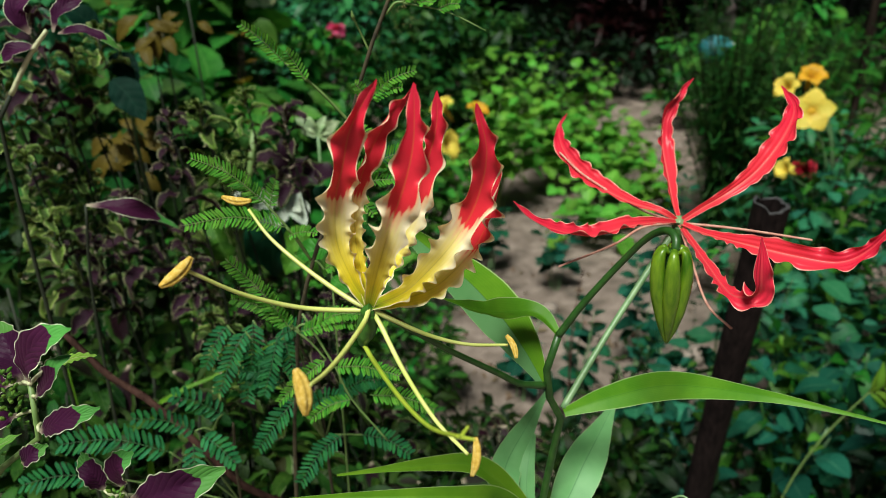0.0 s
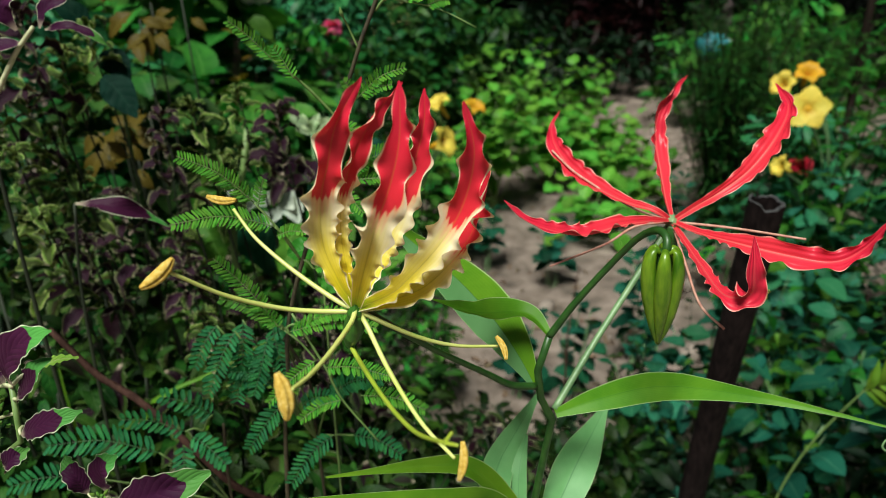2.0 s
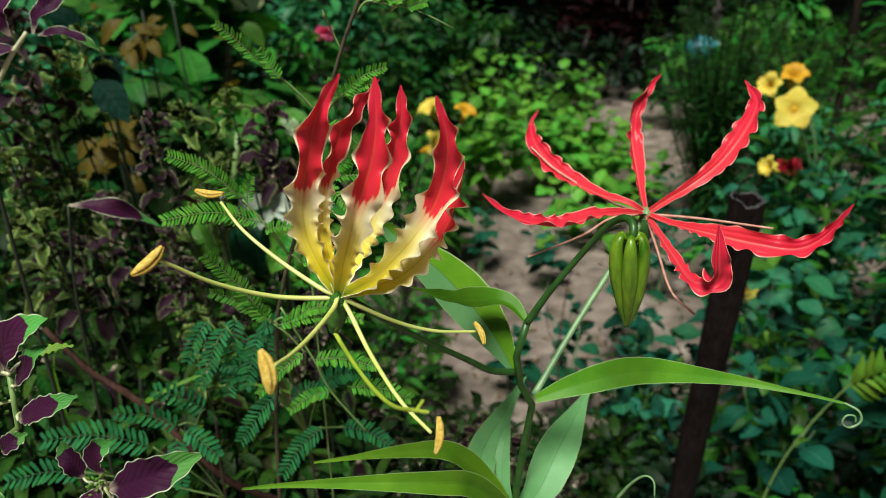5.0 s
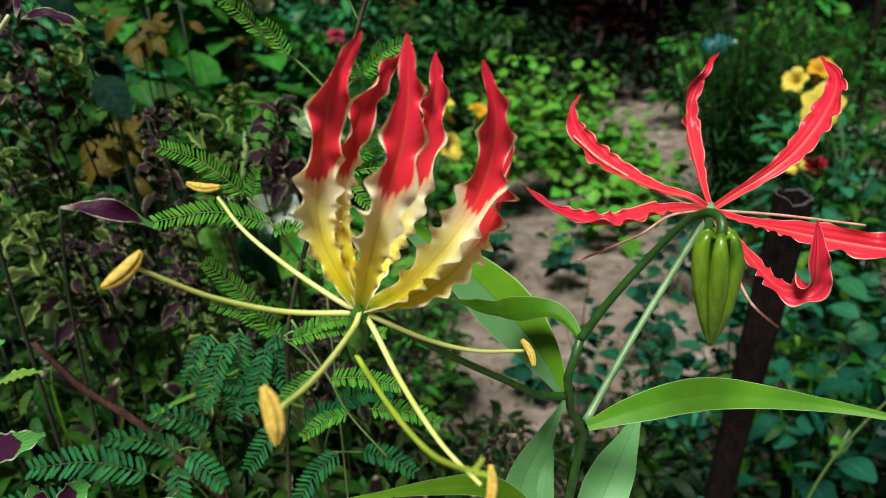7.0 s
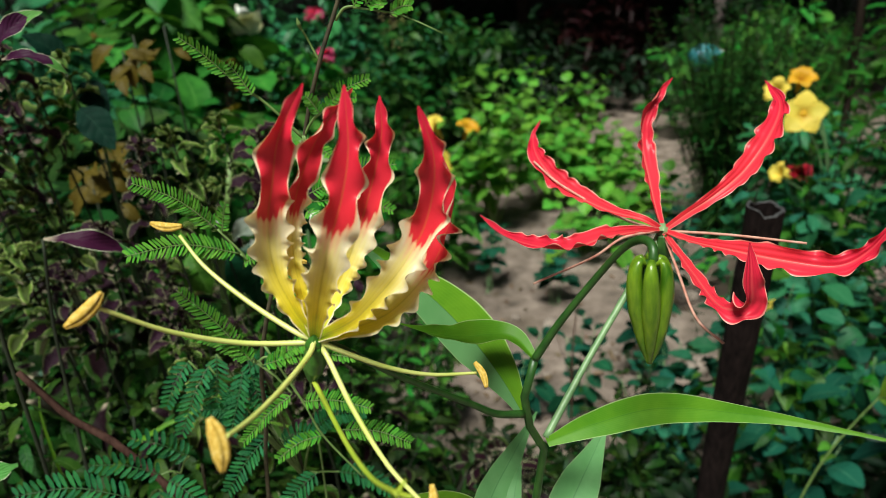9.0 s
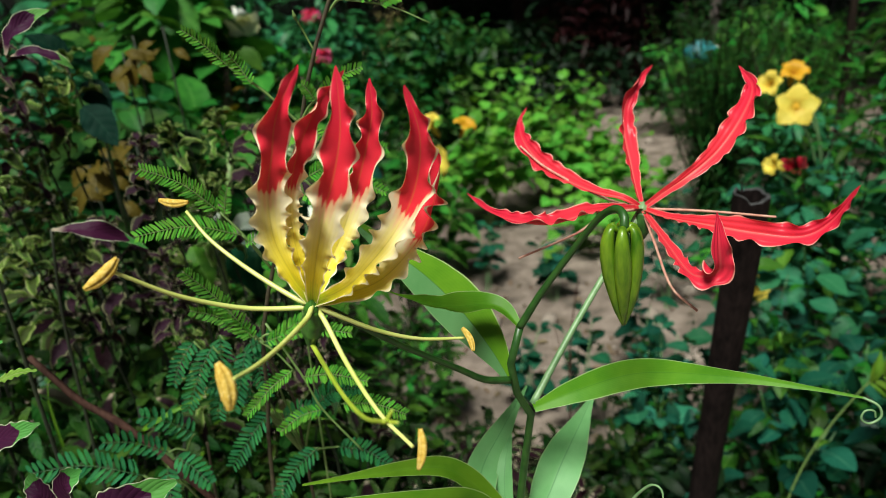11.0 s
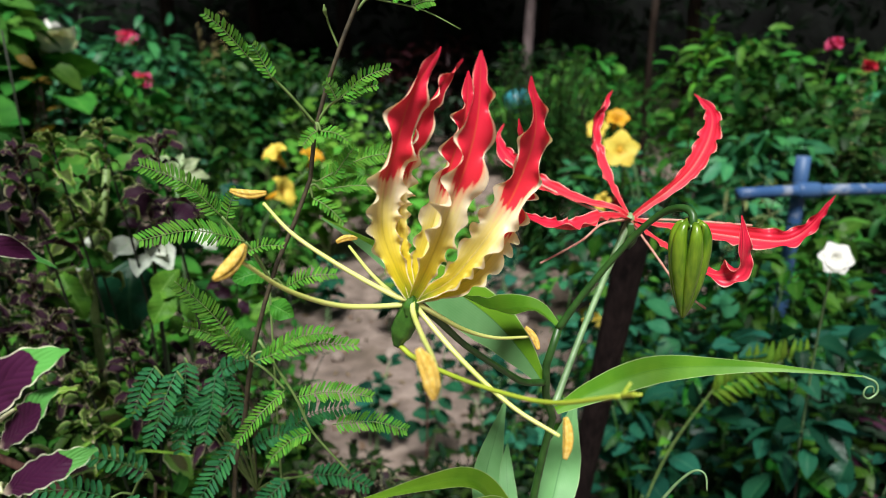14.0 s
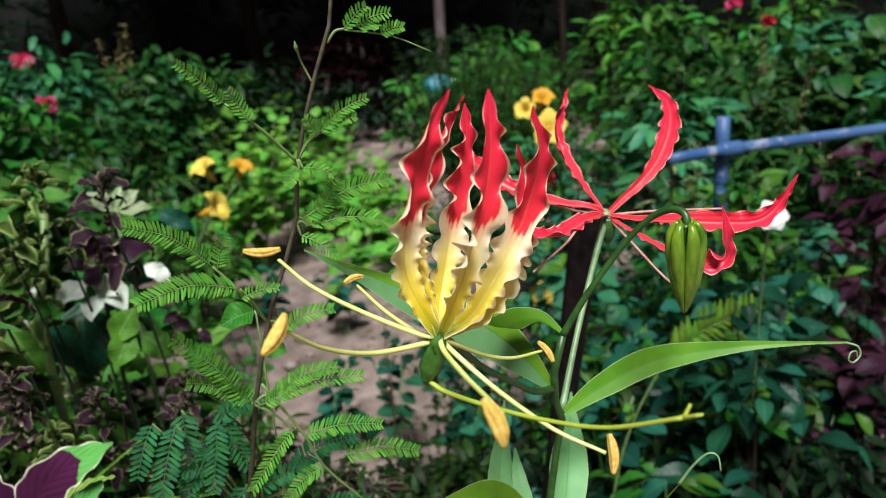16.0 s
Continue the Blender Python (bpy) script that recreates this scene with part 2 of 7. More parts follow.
def pipe_paint():
    m, nt = nodes_of("worn_blue_paint")
    co = nt.nodes.new("ShaderNodeTexCoord").outputs["Object"]
    a, b = grain(nt, 0.05, 5, co), grain(nt, 0.25, 3, co)
    base = ramp(nt, b, [(0.3, (0.018, 0.06, 0.17)), (0.7, (0.055, 0.12, 0.25))])
    base = blend(nt, calc(nt, "MULTIPLY", step(nt, a, 0.55, 0.68), 0.6), base, (0.32, 0.34, 0.38))
    return surface(m, nt, base, 0.5, a, 0.001, gloss=0.4)


MAT = {
    "flame": tepal_flame(), "crimson": tepal_old(), "lily": lily_leaf(), "pale": pale_leaf(), "anther": anther_stuff(), "sand": sand_stuff(), "pipe": pipe_paint(),
    "lily_stem": stem_stuff("lily_stem_dark_green", (0.011, 0.048, 0.007), (0.034, 0.098, 0.015), 0.4, 0.006),
    "pale_stem": stem_stuff("pale_green_stem", (0.11, 0.22, 0.085), (0.22, 0.34, 0.16), 0.4, 0.006),
    "filament": stem_stuff("filament_yellow_green", (0.50, 0.58, 0.11), (0.72, 0.72, 0.26), 0.35, 0.02),
    "style": stem_stuff("style_yellow_green", (0.26, 0.38, 0.025), (0.42, 0.48, 0.05), 0.35, 0.02),
    "ovary": stem_stuff("ovary_green", (0.018, 0.080, 0.008), (0.060, 0.17, 0.016), 0.32, 0.004),
    "capsule": stem_stuff("capsule_olive_green", (0.038, 0.110, 0.005), (0.19, 0.30, 0.014), 0.28, 0.0035, 0.18),
    "dry_filament": stem_stuff("dry_pink_filament", (0.42, 0.16, 0.12), (0.62, 0.36, 0.28), 0.6, 0.004),
    "mimosa": leaf_stuff("feathery_leaflet", (0.080, 0.305, 0.027), (0.165, 0.44, 0.054), (0.30, 0.54, 0.11), 0.03, 0.25, island=True, light_in=0.3),
    "mimosa_blue": leaf_stuff("feathery_leaflet_bluish", (0.018, 0.135, 0.042), (0.050, 0.225, 0.076), (0.10, 0.25, 0.09), 0.03, 0.25, island=True, light_in=0.3),
    "mimosa_stem": stem_stuff("brown_green_twig", (0.022, 0.017, 0.009), (0.078, 0.062, 0.030), 0.7, 0.004),
    "dark_rib": stem_stuff("dark_green_rib", (0.02, 0.07, 0.02), (0.05, 0.13, 0.04), 0.5, 0.006),
    "rachis": stem_stuff("green_rachis", (0.10, 0.17, 0.04), (0.18, 0.27, 0.08), 0.5, 0.006),
    "coleus": coleus_leaf("coleus_purple_green_edge", (0.046, 0.008, 0.034), (0.10, 0.30, 0.06), 0.07, 0.22, rim=1.0, end=1.1, line=0.92, rim_colour=(0.74, 0.74, 0.54)),
    "cream_stalk": stem_stuff("cream_leaf_stalk", (0.42, 0.44, 0.22), (0.66, 0.64, 0.42), 0.45, 0.004),
    "coleus_green_leaf": leaf_stuff("coleus_light_green", (0.12, 0.27, 0.03), (0.22, 0.40, 0.07), (0.42, 0.48, 0.24), 0.04, 0.25, 0.45, 8),
    # two darkened copies of coleus, with shade put into their colour
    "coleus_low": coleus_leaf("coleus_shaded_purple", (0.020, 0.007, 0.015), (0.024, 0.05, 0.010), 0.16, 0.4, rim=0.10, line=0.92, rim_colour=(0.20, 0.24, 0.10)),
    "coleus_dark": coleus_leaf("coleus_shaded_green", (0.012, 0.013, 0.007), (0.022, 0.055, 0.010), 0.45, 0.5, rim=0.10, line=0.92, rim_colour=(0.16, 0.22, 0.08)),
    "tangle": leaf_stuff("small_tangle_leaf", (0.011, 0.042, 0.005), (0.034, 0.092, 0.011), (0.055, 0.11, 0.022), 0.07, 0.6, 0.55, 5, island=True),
    "coleus_curl": coleus_leaf("coleus_curled_cream_edge", (0.0375, 0.06, 0.0125), (0.09375, 0.175, 0.0225), 0.45, 0.5, rim=0.7, line=0.84, rim_colour=(0.42, 0.44, 0.20)),
    "coleus_dusk": coleus_leaf("coleus_curled_purple", (0.024, 0.009, 0.018), (0.05, 0.055, 0.022), 0.25, 0.5, rim=0.6, line=0.87, rim_colour=(0.34, 0.32, 0.19)),
    # next two tones are lowered to hold the bed's deep shade
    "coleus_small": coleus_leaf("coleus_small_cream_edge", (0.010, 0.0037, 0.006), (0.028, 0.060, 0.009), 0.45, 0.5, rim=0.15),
    "coleus_green": coleus_leaf("coleus_olive", (0.022, 0.025, 0.0045), (0.046, 0.098, 0.012), 0.55, 0.6),
    "coleus_stem": stem_stuff("coleus_stem", (0.006, 0.010, 0.003), (0.015, 0.022, 0.007), 0.7, 0.01),
    "stake": wood_stuff("dark_weathered_wood", (0.0026, 0.0020, 0.0022), (0.030, 0.0195, 0.0190)),
    "worn_rim": wood_stuff("worn_grey_wood", (0.020, 0.020, 0.022), (0.095, 0.090, 0.092), 0.01),
    "bark": wood_stuff("brown_bark", (0.0072, 0.00468, 0.0036), (0.0306, 0.0198, 0.0144), 0.05),
    "pale_bark": wood_stuff("pale_pinkish_bark", (0.10, 0.075, 0.075), (0.26, 0.20, 0.20), 0.05),
    "pale_strap": leaf_stuff("narrow_yellow_grey_leaf", (0.10, 0.15, 0.05), (0.22, 0.26, 0.10), (0.30, 0.32, 0.16), 0.04, 0.4, 0.5, 5, island=True),
    "twig": wood_stuff("reddish_twig", (0.024, 0.011, 0.009), (0.085, 0.042, 0.032), 0.012),
    "teal_leaf": leaf_stuff("blue_green_leaf", (0.007, 0.050, 0.027), (0.018, 0.098, 0.056), (0.040, 0.13, 0.070), 0.05, 0.6, 0.36, 7),
    "mid_leaf": leaf_stuff("fresh_green_leaf", (0.01389, 0.06448, 0.005952), (0.03224, 0.1141, 0.01091), (0.06944, 0.1538, 0.0248), 0.05, 0.6, 0.42, 9),
    "lime_leaf": leaf_stuff("lime_green_leaf", (0.060, 0.205, 0.019), (0.135, 0.350, 0.038), (0.276, 0.506, 0.115), 0.04, 0.3, 0.45, 8),
    "fern_leaf": leaf_stuff("fern_yellow_green", (0.070, 0.165, 0.011), (0.135, 0.26, 0.022), (0.18, 0.28, 0.05), 0.03, 0.25, 0.5, 6),
    "soft_far": leaf_stuff("soft_green_leaf_many", (0.035, 0.13, 0.012), (0.08, 0.22, 0.022), (0.12, 0.26, 0.05), 0.05, 0.45, 0.5, 6, island=True),
    "pale_bloom": leaf_stuff("pale_green_white_petal", (0.22, 0.34, 0.14), (0.42, 0.50, 0.30), (0.5, 0.55, 0.4), 0.03, 0.3, 0.5, 4),
    "soft_leaf": leaf_stuff("soft_green_leaf", (0.03675, 0.1365, 0.0126), (0.084, 0.231, 0.0231), (0.126, 0.273, 0.0525), 0.05, 0.35, 0.5, 8),
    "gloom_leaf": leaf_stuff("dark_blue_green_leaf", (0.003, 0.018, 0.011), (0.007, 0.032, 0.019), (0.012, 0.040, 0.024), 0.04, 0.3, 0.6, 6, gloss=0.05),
    "pale_teal": leaf_stuff("pale_blue_green_leaf", (0.014, 0.088, 0.046), (0.040, 0.170, 0.090), (0.06, 0.20, 0.11), 0.06, 0.55, 0.45, 7, gloss=0.12),
    "far_leaf": leaf_stuff("far_green_leaf", (0.02288, 0.0988, 0.01456), (0.0572, 0.1976, 0.02496), (0.0936, 0.2392, 0.0416), 0.06, 0.5, 0.45, 6, island=True, size=0.05),
    "far_lime": leaf_stuff("far_lime_leaf", (0.044, 0.165, 0.013), (0.095, 0.27, 0.022), (0.14, 0.28, 0.06), 0.05, 0.4, 0.45, 6, island=True, size=0.05),
    "far_teal": leaf_stuff("far_blue_green_leaf", (0.01872, 0.104, 0.03952), (0.0468, 0.1976, 0.078), (0.0832, 0.2392, 0.0936), 0.05, 0.5, 0.4, 6, island=True, size=0.05),
    # darker copy of the far green leaf; shade is put into its colour
    "far_shaded": leaf_stuff("shaded_green_leaf", (0.0115, 0.0483, 0.0092), (0.0299, 0.09775, 0.0161), (0.0575, 0.1265, 0.0345), 0.06, 0.5, 0.45, 6, island=True, size=0.05),
    # near-black leaf colour in place of shade: wood, far shrubs, undergrowth
    "far_dark": leaf_stuff("leaf_coloured_for_shade", (0.0035, 0.0125, 0.0048), (0.0095, 0.028, 0.0090), (0.015, 0.036, 0.014), 0.06, 0.5, 0.5, 6, island=True, size=0.08),
    "far_red": leaf_stuff("dark_red_leaf", (0.0095, 0.0020, 0.0026), (0.026, 0.0045, 0.0060), (0.030, 0.009, 0.010), 0.04, 0.5, 0.5, 6, island=True, size=0.05),
    "purple_leaf": leaf_stuff("dark_purple_leaf", (0.022, 0.008, 0.016), (0.06, 0.016, 0.035), (0.10, 0.04, 0.06), 0.04, 0.4, 0.45, 7),
    "purple_far": coleus_leaf("undergrowth_purple_edge", (0.01134, 0.003024, 0.006048), (0.04032, 0.05544, 0.01764), 0.25, 0.3, True),
    "yellow_old": leaf_stuff("yellowing_leaf", (0.080, 0.056, 0.007), (0.150, 0.105, 0.014), (0.17, 0.13, 0.03), 0.05, 0.4, 0.5, 7, island=True),
    "white_leaf": leaf_stuff("white_bract", (0.561, 0.6324, 0.5304), (0.7344, 0.7752, 0.6732), (0.459, 0.5916, 0.357), 0.03, 0.15, 0.5, 6),
    # weed green lowered so that its colour carries the shade between plants
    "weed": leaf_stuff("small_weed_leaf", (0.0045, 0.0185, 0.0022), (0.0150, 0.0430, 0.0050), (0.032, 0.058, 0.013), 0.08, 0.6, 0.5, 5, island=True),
    "litter": leaf_stuff("dry_leaf_litter", (0.07, 0.045, 0.028), (0.20, 0.14, 0.09), (0.22, 0.16, 0.10), 0.05, 0.5, 0.8, 5, light_in=0.05, island=True),
    "yellow": petal_stuff("yellow_trumpet_petal", (0.62, 0.34, 0.02), (0.85, 0.68, 0.10)),
    "yellow_deep": petal_stuff("orange_yellow_petal", (0.50, 0.20, 0.01), (0.72, 0.40, 0.02)),
    "pink": petal_stuff("pink_petal", (0.60, 0.04, 0.16), (0.80, 0.10, 0.28), True),
    "red_petal": petal_stuff("red_petal", (0.40, 0.01, 0.02), (0.55, 0.02, 0.05), True),
    "white": petal_stuff("white_petal", (0.75, 0.74, 0.60), (0.85, 0.85, 0.84)),
    "cream": petal_stuff("cream_plume", (0.52, 0.442, 0.156), (0.754, 0.676, 0.312), True),
}


# ---- shape helpers ----
def thing(name, base, label="", category="", group="", kind=""):
    ob = new(name)
    ob.empty_display_size = 0.02
    ob.location = base
    return tagged(ob, label, category, group, kind)


def mesh_of(name, verts, faces, material, uvs=None, smooth=True):
    me = bpy.data.meshes.new(name)
    me.from_pydata([tuple(v) for v in verts], [], [tuple(int(i) for i in f) for f in faces])
    if uvs is not None:
        layer = me.uv_layers.new(name="UVMap")
        loops = np.empty(len(me.loops), dtype=np.int32)
        me.loops.foreach_get("vertex_index", loops)
        layer.data.foreach_set("uv", np.asarray(uvs, dtype=np.float32)[loops].ravel())
    me.polygons.foreach_set("use_smooth", np.full(len(me.polygons), smooth))
    me.materials.append(material)
    me.update()
    return me


def hang(ob, parent):
    """Makes ob, which is built in world places, a child of parent."""
    ob.parent = parent
    if parent.type == "EMPTY":
        ob.matrix_parent_inverse = Matrix.Translation(-Vector(parent.location))
    return ob


def part(name, shape, material, parent, label="", kind="", smooth=True):
    verts, faces, uvs = shape
    return hang(tagged(new(name, mesh_of(name, verts, faces, material, uvs, smooth)), label, kind=kind), parent)


def join(shapes):
    vs, fs, us, n = [], [], [], 0
    for v, f, u in shapes:
        v = np.asarray(v, float)
        vs.append(v)
        fs += [tuple(i + n for i in q) for q in f]
        us.append(np.zeros((len(v), 2)) if u is None else np.asarray(u, float))
        n += len(v)
    return np.concatenate(vs), fs, np.concatenate(us)


def curve(pts, n):
    """A smooth line of n places through pts (Catmull-Rom, even by length)."""
    p = np.asarray(pts, float)
    if len(p) == 2:
        return p[0] + (p[1] - p[0]) * np.linspace(0, 1, n)[:, None]
    q = np.vstack([2 * p[0] - p[1], p, 2 * p[-1] - p[-2]])
    out = []
    for i in range(len(p) - 1):
        a, b, c, d = q[i:i + 4]
        t = np.linspace(0, 1, 16, endpoint=False)[:, None]
        out.append(0.5 * (2 * b + (c - a) * t + (2 * a - 5 * b + 4 * c - d) * t**2 + (3 * b - a - 3 * c + d) * t**3))
    c = np.vstack([*out, p[-1:]])
    s = np.concatenate([[0], np.cumsum(np.linalg.norm(np.diff(c, axis=0), axis=1))])
    at = np.linspace(0, s[-1], n)
    return np.stack([np.interp(at, s, c[:, k]) for k in range(3)], 1)


def unit(v):
    v = np.asarray(v, float)
    return v / (np.linalg.norm(v, axis=-1, keepdims=True) + 1e-12)


def tube(pts, radii, n=24, sides=8, wobble=0.0, rng=None):
    c = curve(pts, n)
    t = unit(np.gradient(c, axis=0))
    r = np.interp(np.linspace(0, 1, n), np.linspace(0, 1, len(radii)), radii)
    x = np.array([0.0, 0.0, 1.0]) if abs(t[0][2]) < 0.9 else np.array([1.0, 0.0, 0.0])
    v, f, u = [], [], []
    for i in range(n):
        x = unit(x - t[i] * (x @ t[i]))
        y = np.cross(t[i], x)
        for k in range(sides):
            a = 2 * math.pi * k / sides
            rr = r[i] * (1 + (wobble * (rng.random() - 0.5) if rng else 0))
            v.append(c[i] + rr * (math.cos(a) * x + math.sin(a) * y))
            u.append((k / sides, i / (n - 1)))
    for i in range(n - 1):
        for k in range(sides):
            a, b = i * sides + k, i * sides + (k + 1) % sides
            f.append((a, b, b + sides, a + sides))
    f.append(tuple(reversed(range(sides))))
    f.append(tuple(range((n - 1) * sides, n * sides)))
    return np.array(v), f, np.array(u)


def blade(pts, widths, normal, n=40, m=9, fold=0.0, ruffle=0.0, waves=8.0, seed=0, curl=0.0, twist=0.0, scallop=0.0, crisp=2.0, slow=0.0, writhe=0.0):
    """A leaf or tepal along a line. widths: full widths from base to tip; normal: the way its face looks (one, or one for base and tip);
    fold: rise of the edges; ruffle: height of the edge's waves; curl: roll of the edges."""
    rng = random.Random(seed)
    c = curve(pts, n)
    t = unit(np.gradient(c, axis=0))
    k = np.linspace(0, 1, n)
    w = np.interp(k, np.linspace(0, 1, len(widths)), widths)
    w = np.convolve(np.pad(w, 2, mode="edge"), [0.1, 0.2, 0.4, 0.2, 0.1], "valid")
    w[-1] = max(widths[-1], 1e-4)
    nn = np.asarray(normal, float)
    nn = np.repeat(nn[None], n, 0) if nn.ndim == 1 else np.stack([np.interp(k, np.linspace(0, 1, len(nn)), nn[:, j]) for j in range(3)], 1)
    s = unit(np.cross(t, nn))
    nr = np.cross(s, t)
    ph = [rng.random() * 6.3 for _ in range(8)]
    v, u = [], []
    env = np.clip(k * 7 - 0.7, 0, 1) * (0.62 + 0.38 * np.clip((0.62 - k) * 6, 0, 1)) * np.clip((1.03 - k) * 5, 0, 1)
    for i in range(n):
        tw = twist * k[i] + writhe * math.sin(7.5 * k[i] + ph[7]) * min(1.0, 2.2 * k[i])
        si, ni = s[i] * math.cos(tw) + nr[i] * math.sin(tw), nr[i] * math.cos(tw) - s[i] * math.sin(tw)
        for j in range(m):
            e = 2 * j / (m - 1) - 1
            side = 0 if e < 0 else 3
            q = 2 * math.pi * waves * (k[i] - slow * k[i] ** 2) + ph[side] + 1.3 * math.sin(4.3 * k[i] + ph[side + 1]) + 0.8 * math.sin(13 * k[i] + ph[side + 2])
            wave = (math.sin(q) + 0.35 * (1 - slow * 1.9 * k[i]) * math.sin(2.3 * q + ph[side + 1])) * (0.75 + 0.4 * math.sin(0.41 * q + ph[side + 2]))
            wave2 = math.sin(q + 1.6)
            a = abs(e) ** crisp
            h = w[i] / 2
            out = e * h * (1 - curl * a) + math.copysign(1, e) * (a * (ruffle * 0.38 * wave2 * env[i]) + abs(e) ** 6 * scallop * math.sin(40 * k[i] + ph[6]))
            up = fold * abs(e) * h + a * ruffle * wave * env[i] + curl * a * h
            v.append(c[i] + si * out + ni * up)
            u.append((j / (m - 1), k[i]))
    f = [(i * m + j, i * m + j + 1, (i + 1) * m + j + 1, (i + 1) * m + j) for i in range(n - 1) for j in range(m - 1)]
    return np.array(v), f, np.array(u)


def spindle(pts, radii, lobes=0, depth=0.0, n=26, sides=24):
    """A closed body of rotation along a line, with furrows."""
    v, f, u = tube(pts, radii, n, sides)
    if lobes:
        c = curve(pts, n)
        for i in range(n):
            for k in range(sides):
                j = i * sides + k
                g = 1 - depth * abs(math.cos(lobes * math.pi * k / sides)) ** 8
                v[j] = c[i] + (v[j] - c[i]) * g
    return v, f, u


# leaf patterns, one long from the origin along +y, face up
OUTLINES = {
    "ovate": [0.05, 0.34, 0.50, 0.55, 0.50, 0.38, 0.20, 0.0],
    "round": [0.08, 0.52, 0.74, 0.80, 0.76, 0.62, 0.38, 0.02],
    "lance": [0.03, 0.15, 0.24, 0.27, 0.25, 0.19, 0.10, 0.0],
    "heart": [0.20, 0.86, 0.98, 0.90, 0.74, 0.54, 0.28, 0.0],
    "strap": [0.05, 0.10, 0.13, 0.14, 0.13, 0.11, 0.07, 0.0],
    "petal": [0.10, 0.20, 0.42, 0.66, 0.82, 0.86, 0.70, 0.25],
}


def leaf_shape(outline, droop=0.25, fold=0.2, ruffle=0.0, waves=4.0, n=9, m=5, seed=0, stalk=0.0, scallop=0.0):
    pts = [(0, stalk + 0, 0), (0, stalk + 0.35, 0.08 * (1 - droop)), (0, stalk + 0.7, -droop * 0.18), (0, stalk + 0.98, -droop * 0.5)]
    shape = blade(pts, OUTLINES[outline], (0, 0, 1), n, m, fold, ruffle, waves, seed, scallop=scallop)
    if stalk:
        shape = join([shape, tube([(0, 0, 0), (0, stalk * 0.5, -0.01), (0, stalk + 0.04, 0)], [0.018, 0.014], 3, 4)])
    return shape


def leaf_meshes(name, material, outline, count=5, **how):
    return [mesh_of(name, *(lambda s: (s[0], s[1]))(sh), material, sh[2]) for sh in (leaf_shape(outline, seed=i, **how) for i in range(count))]


def aim(place, way, up, size):
    """The matrix that lays a leaf pattern at place, its tip to way, its face to up."""
    y = Vector(way).normalized()
    x = y.cross(Vector(up))
    x = x.normalized() if x.length > 1e-4 else Vector((1, 0, 0))
    z = x.cross(y)
    return Matrix.Translation(place) @ Matrix((x, y, z)).transposed().to_4x4() @ Matrix.Diagonal((size, size, size, 1))


def piece(name, mesh, parent, m, label=""):
    """An object of its own on a shared mesh."""
    ob = hang(tagged(new(name, mesh), label), parent)
    ob.matrix_basis = m
    return ob


def baked(patterns, placings, rng):
    """Many leaves in one mesh."""
    out = []
    for m in placings:
        v, f, u = rng.choice(patterns)
        a = np.array(m)
        out.append((v @ a[:3, :3].T + a[:3, 3], f, u))
    return join(out)


def ground_z(x, y):
    slope = 0.05 * max(0.0, y - 2.0)
    return slope + 0.03 * noise.noise((x * 0.9, y * 0.9, 3.1)) + 0.012 * noise.noise((x * 4, y * 4, 1.7))


def shoots(rng, base, count, height, spread, lean=(0, 0), bend=0.25):
    """Lines of stems that rise from one root."""
    out = []
    for i in range(count):
        a = rng.random() * 6.283
        r = spread * (0.25 + 0.75 * rng.random())
        h = height * rng.uniform(0.72, 1.0)
        top = (base[0] + lean[0] + r * math.cos(a), base[1] + lean[1] + r * math.sin(a), base[2] + h)
        mid = tuple(base[k] + (top[k] - base[k]) * 0.5 + rng.uniform(-bend, bend) * spread * 0.5 for k in range(2)) + (base[2] + h * 0.55,)
        out.append([tuple(base[k] + rng.uniform(-0.02, 0.02) for k in range(2)) + (base[2] - 0.03,), mid, top])
    return out


def foliage(rng, lines, spacing, size, start=0.25, rise=0.35, per=2, thin=0.6):
    """Where the leaves sit along the stems: pairs that turn from node to node."""
    out = []
    for line in lines:
        c = curve(line, 40)
        length = np.linalg.norm(np.diff(c, axis=0), axis=1).sum()
        nodes = max(3, int(length * (1 - start) / spacing))
        turn = rng.random() * 6.283
        for i in range(nodes):
            k = start + (1 - start) * (i + 1) / nodes
            p = c[min(39, int(k * 39))]
            s = size * rng.uniform(0.7, 1.15) * (1 - (1 - thin) * k**3)
            for j in range(per):
                a = turn + j * 2 * math.pi / per + rng.uniform(-0.35, 0.35)
                up = rise * rng.uniform(-1.6, 1.2) + 0.6 * k**4
                way = (math.cos(a), math.sin(a), up)
                face = (rng.uniform(-0.3, 0.3) - math.cos(a) * up, rng.uniform(-0.3, 0.3) - math.sin(a) * up - 0.15, 0.9)
                out.append(aim(p, way, face, s))
            turn += 1.571 if per == 2 else 2.4
    return out


def shrub(name, base, rng, height, spread, stems, leaf, size, spacing, stem_mat, label, category="shrub", split=False, group="", per=2, rise=0.35, start=0.25, girth=0.004, lean=(0, 0), thin=0.6, bend=0.25):
    """A leafy plant. leaf: shared meshes (split: every leaf a part of its own) or (patterns, material)."""
    th = thing(name, base, label, category, group)
    lines = shoots(rng, base, stems, height, spread, lean, bend)
    for line in lines:
        part("stem", tube(line, [girth, girth * 0.8, girth * 0.4], 12, 6), stem_mat, th)
    spots = foliage(rng, lines, spacing, size, start, rise, per, thin)
    if split:
        for m in spots:
            piece("leaf", rng.choice(leaf), th, m)
    else:
        part("foliage", baked(leaf[0], spots, rng), leaf[1], th, kind="stuff")
    return th


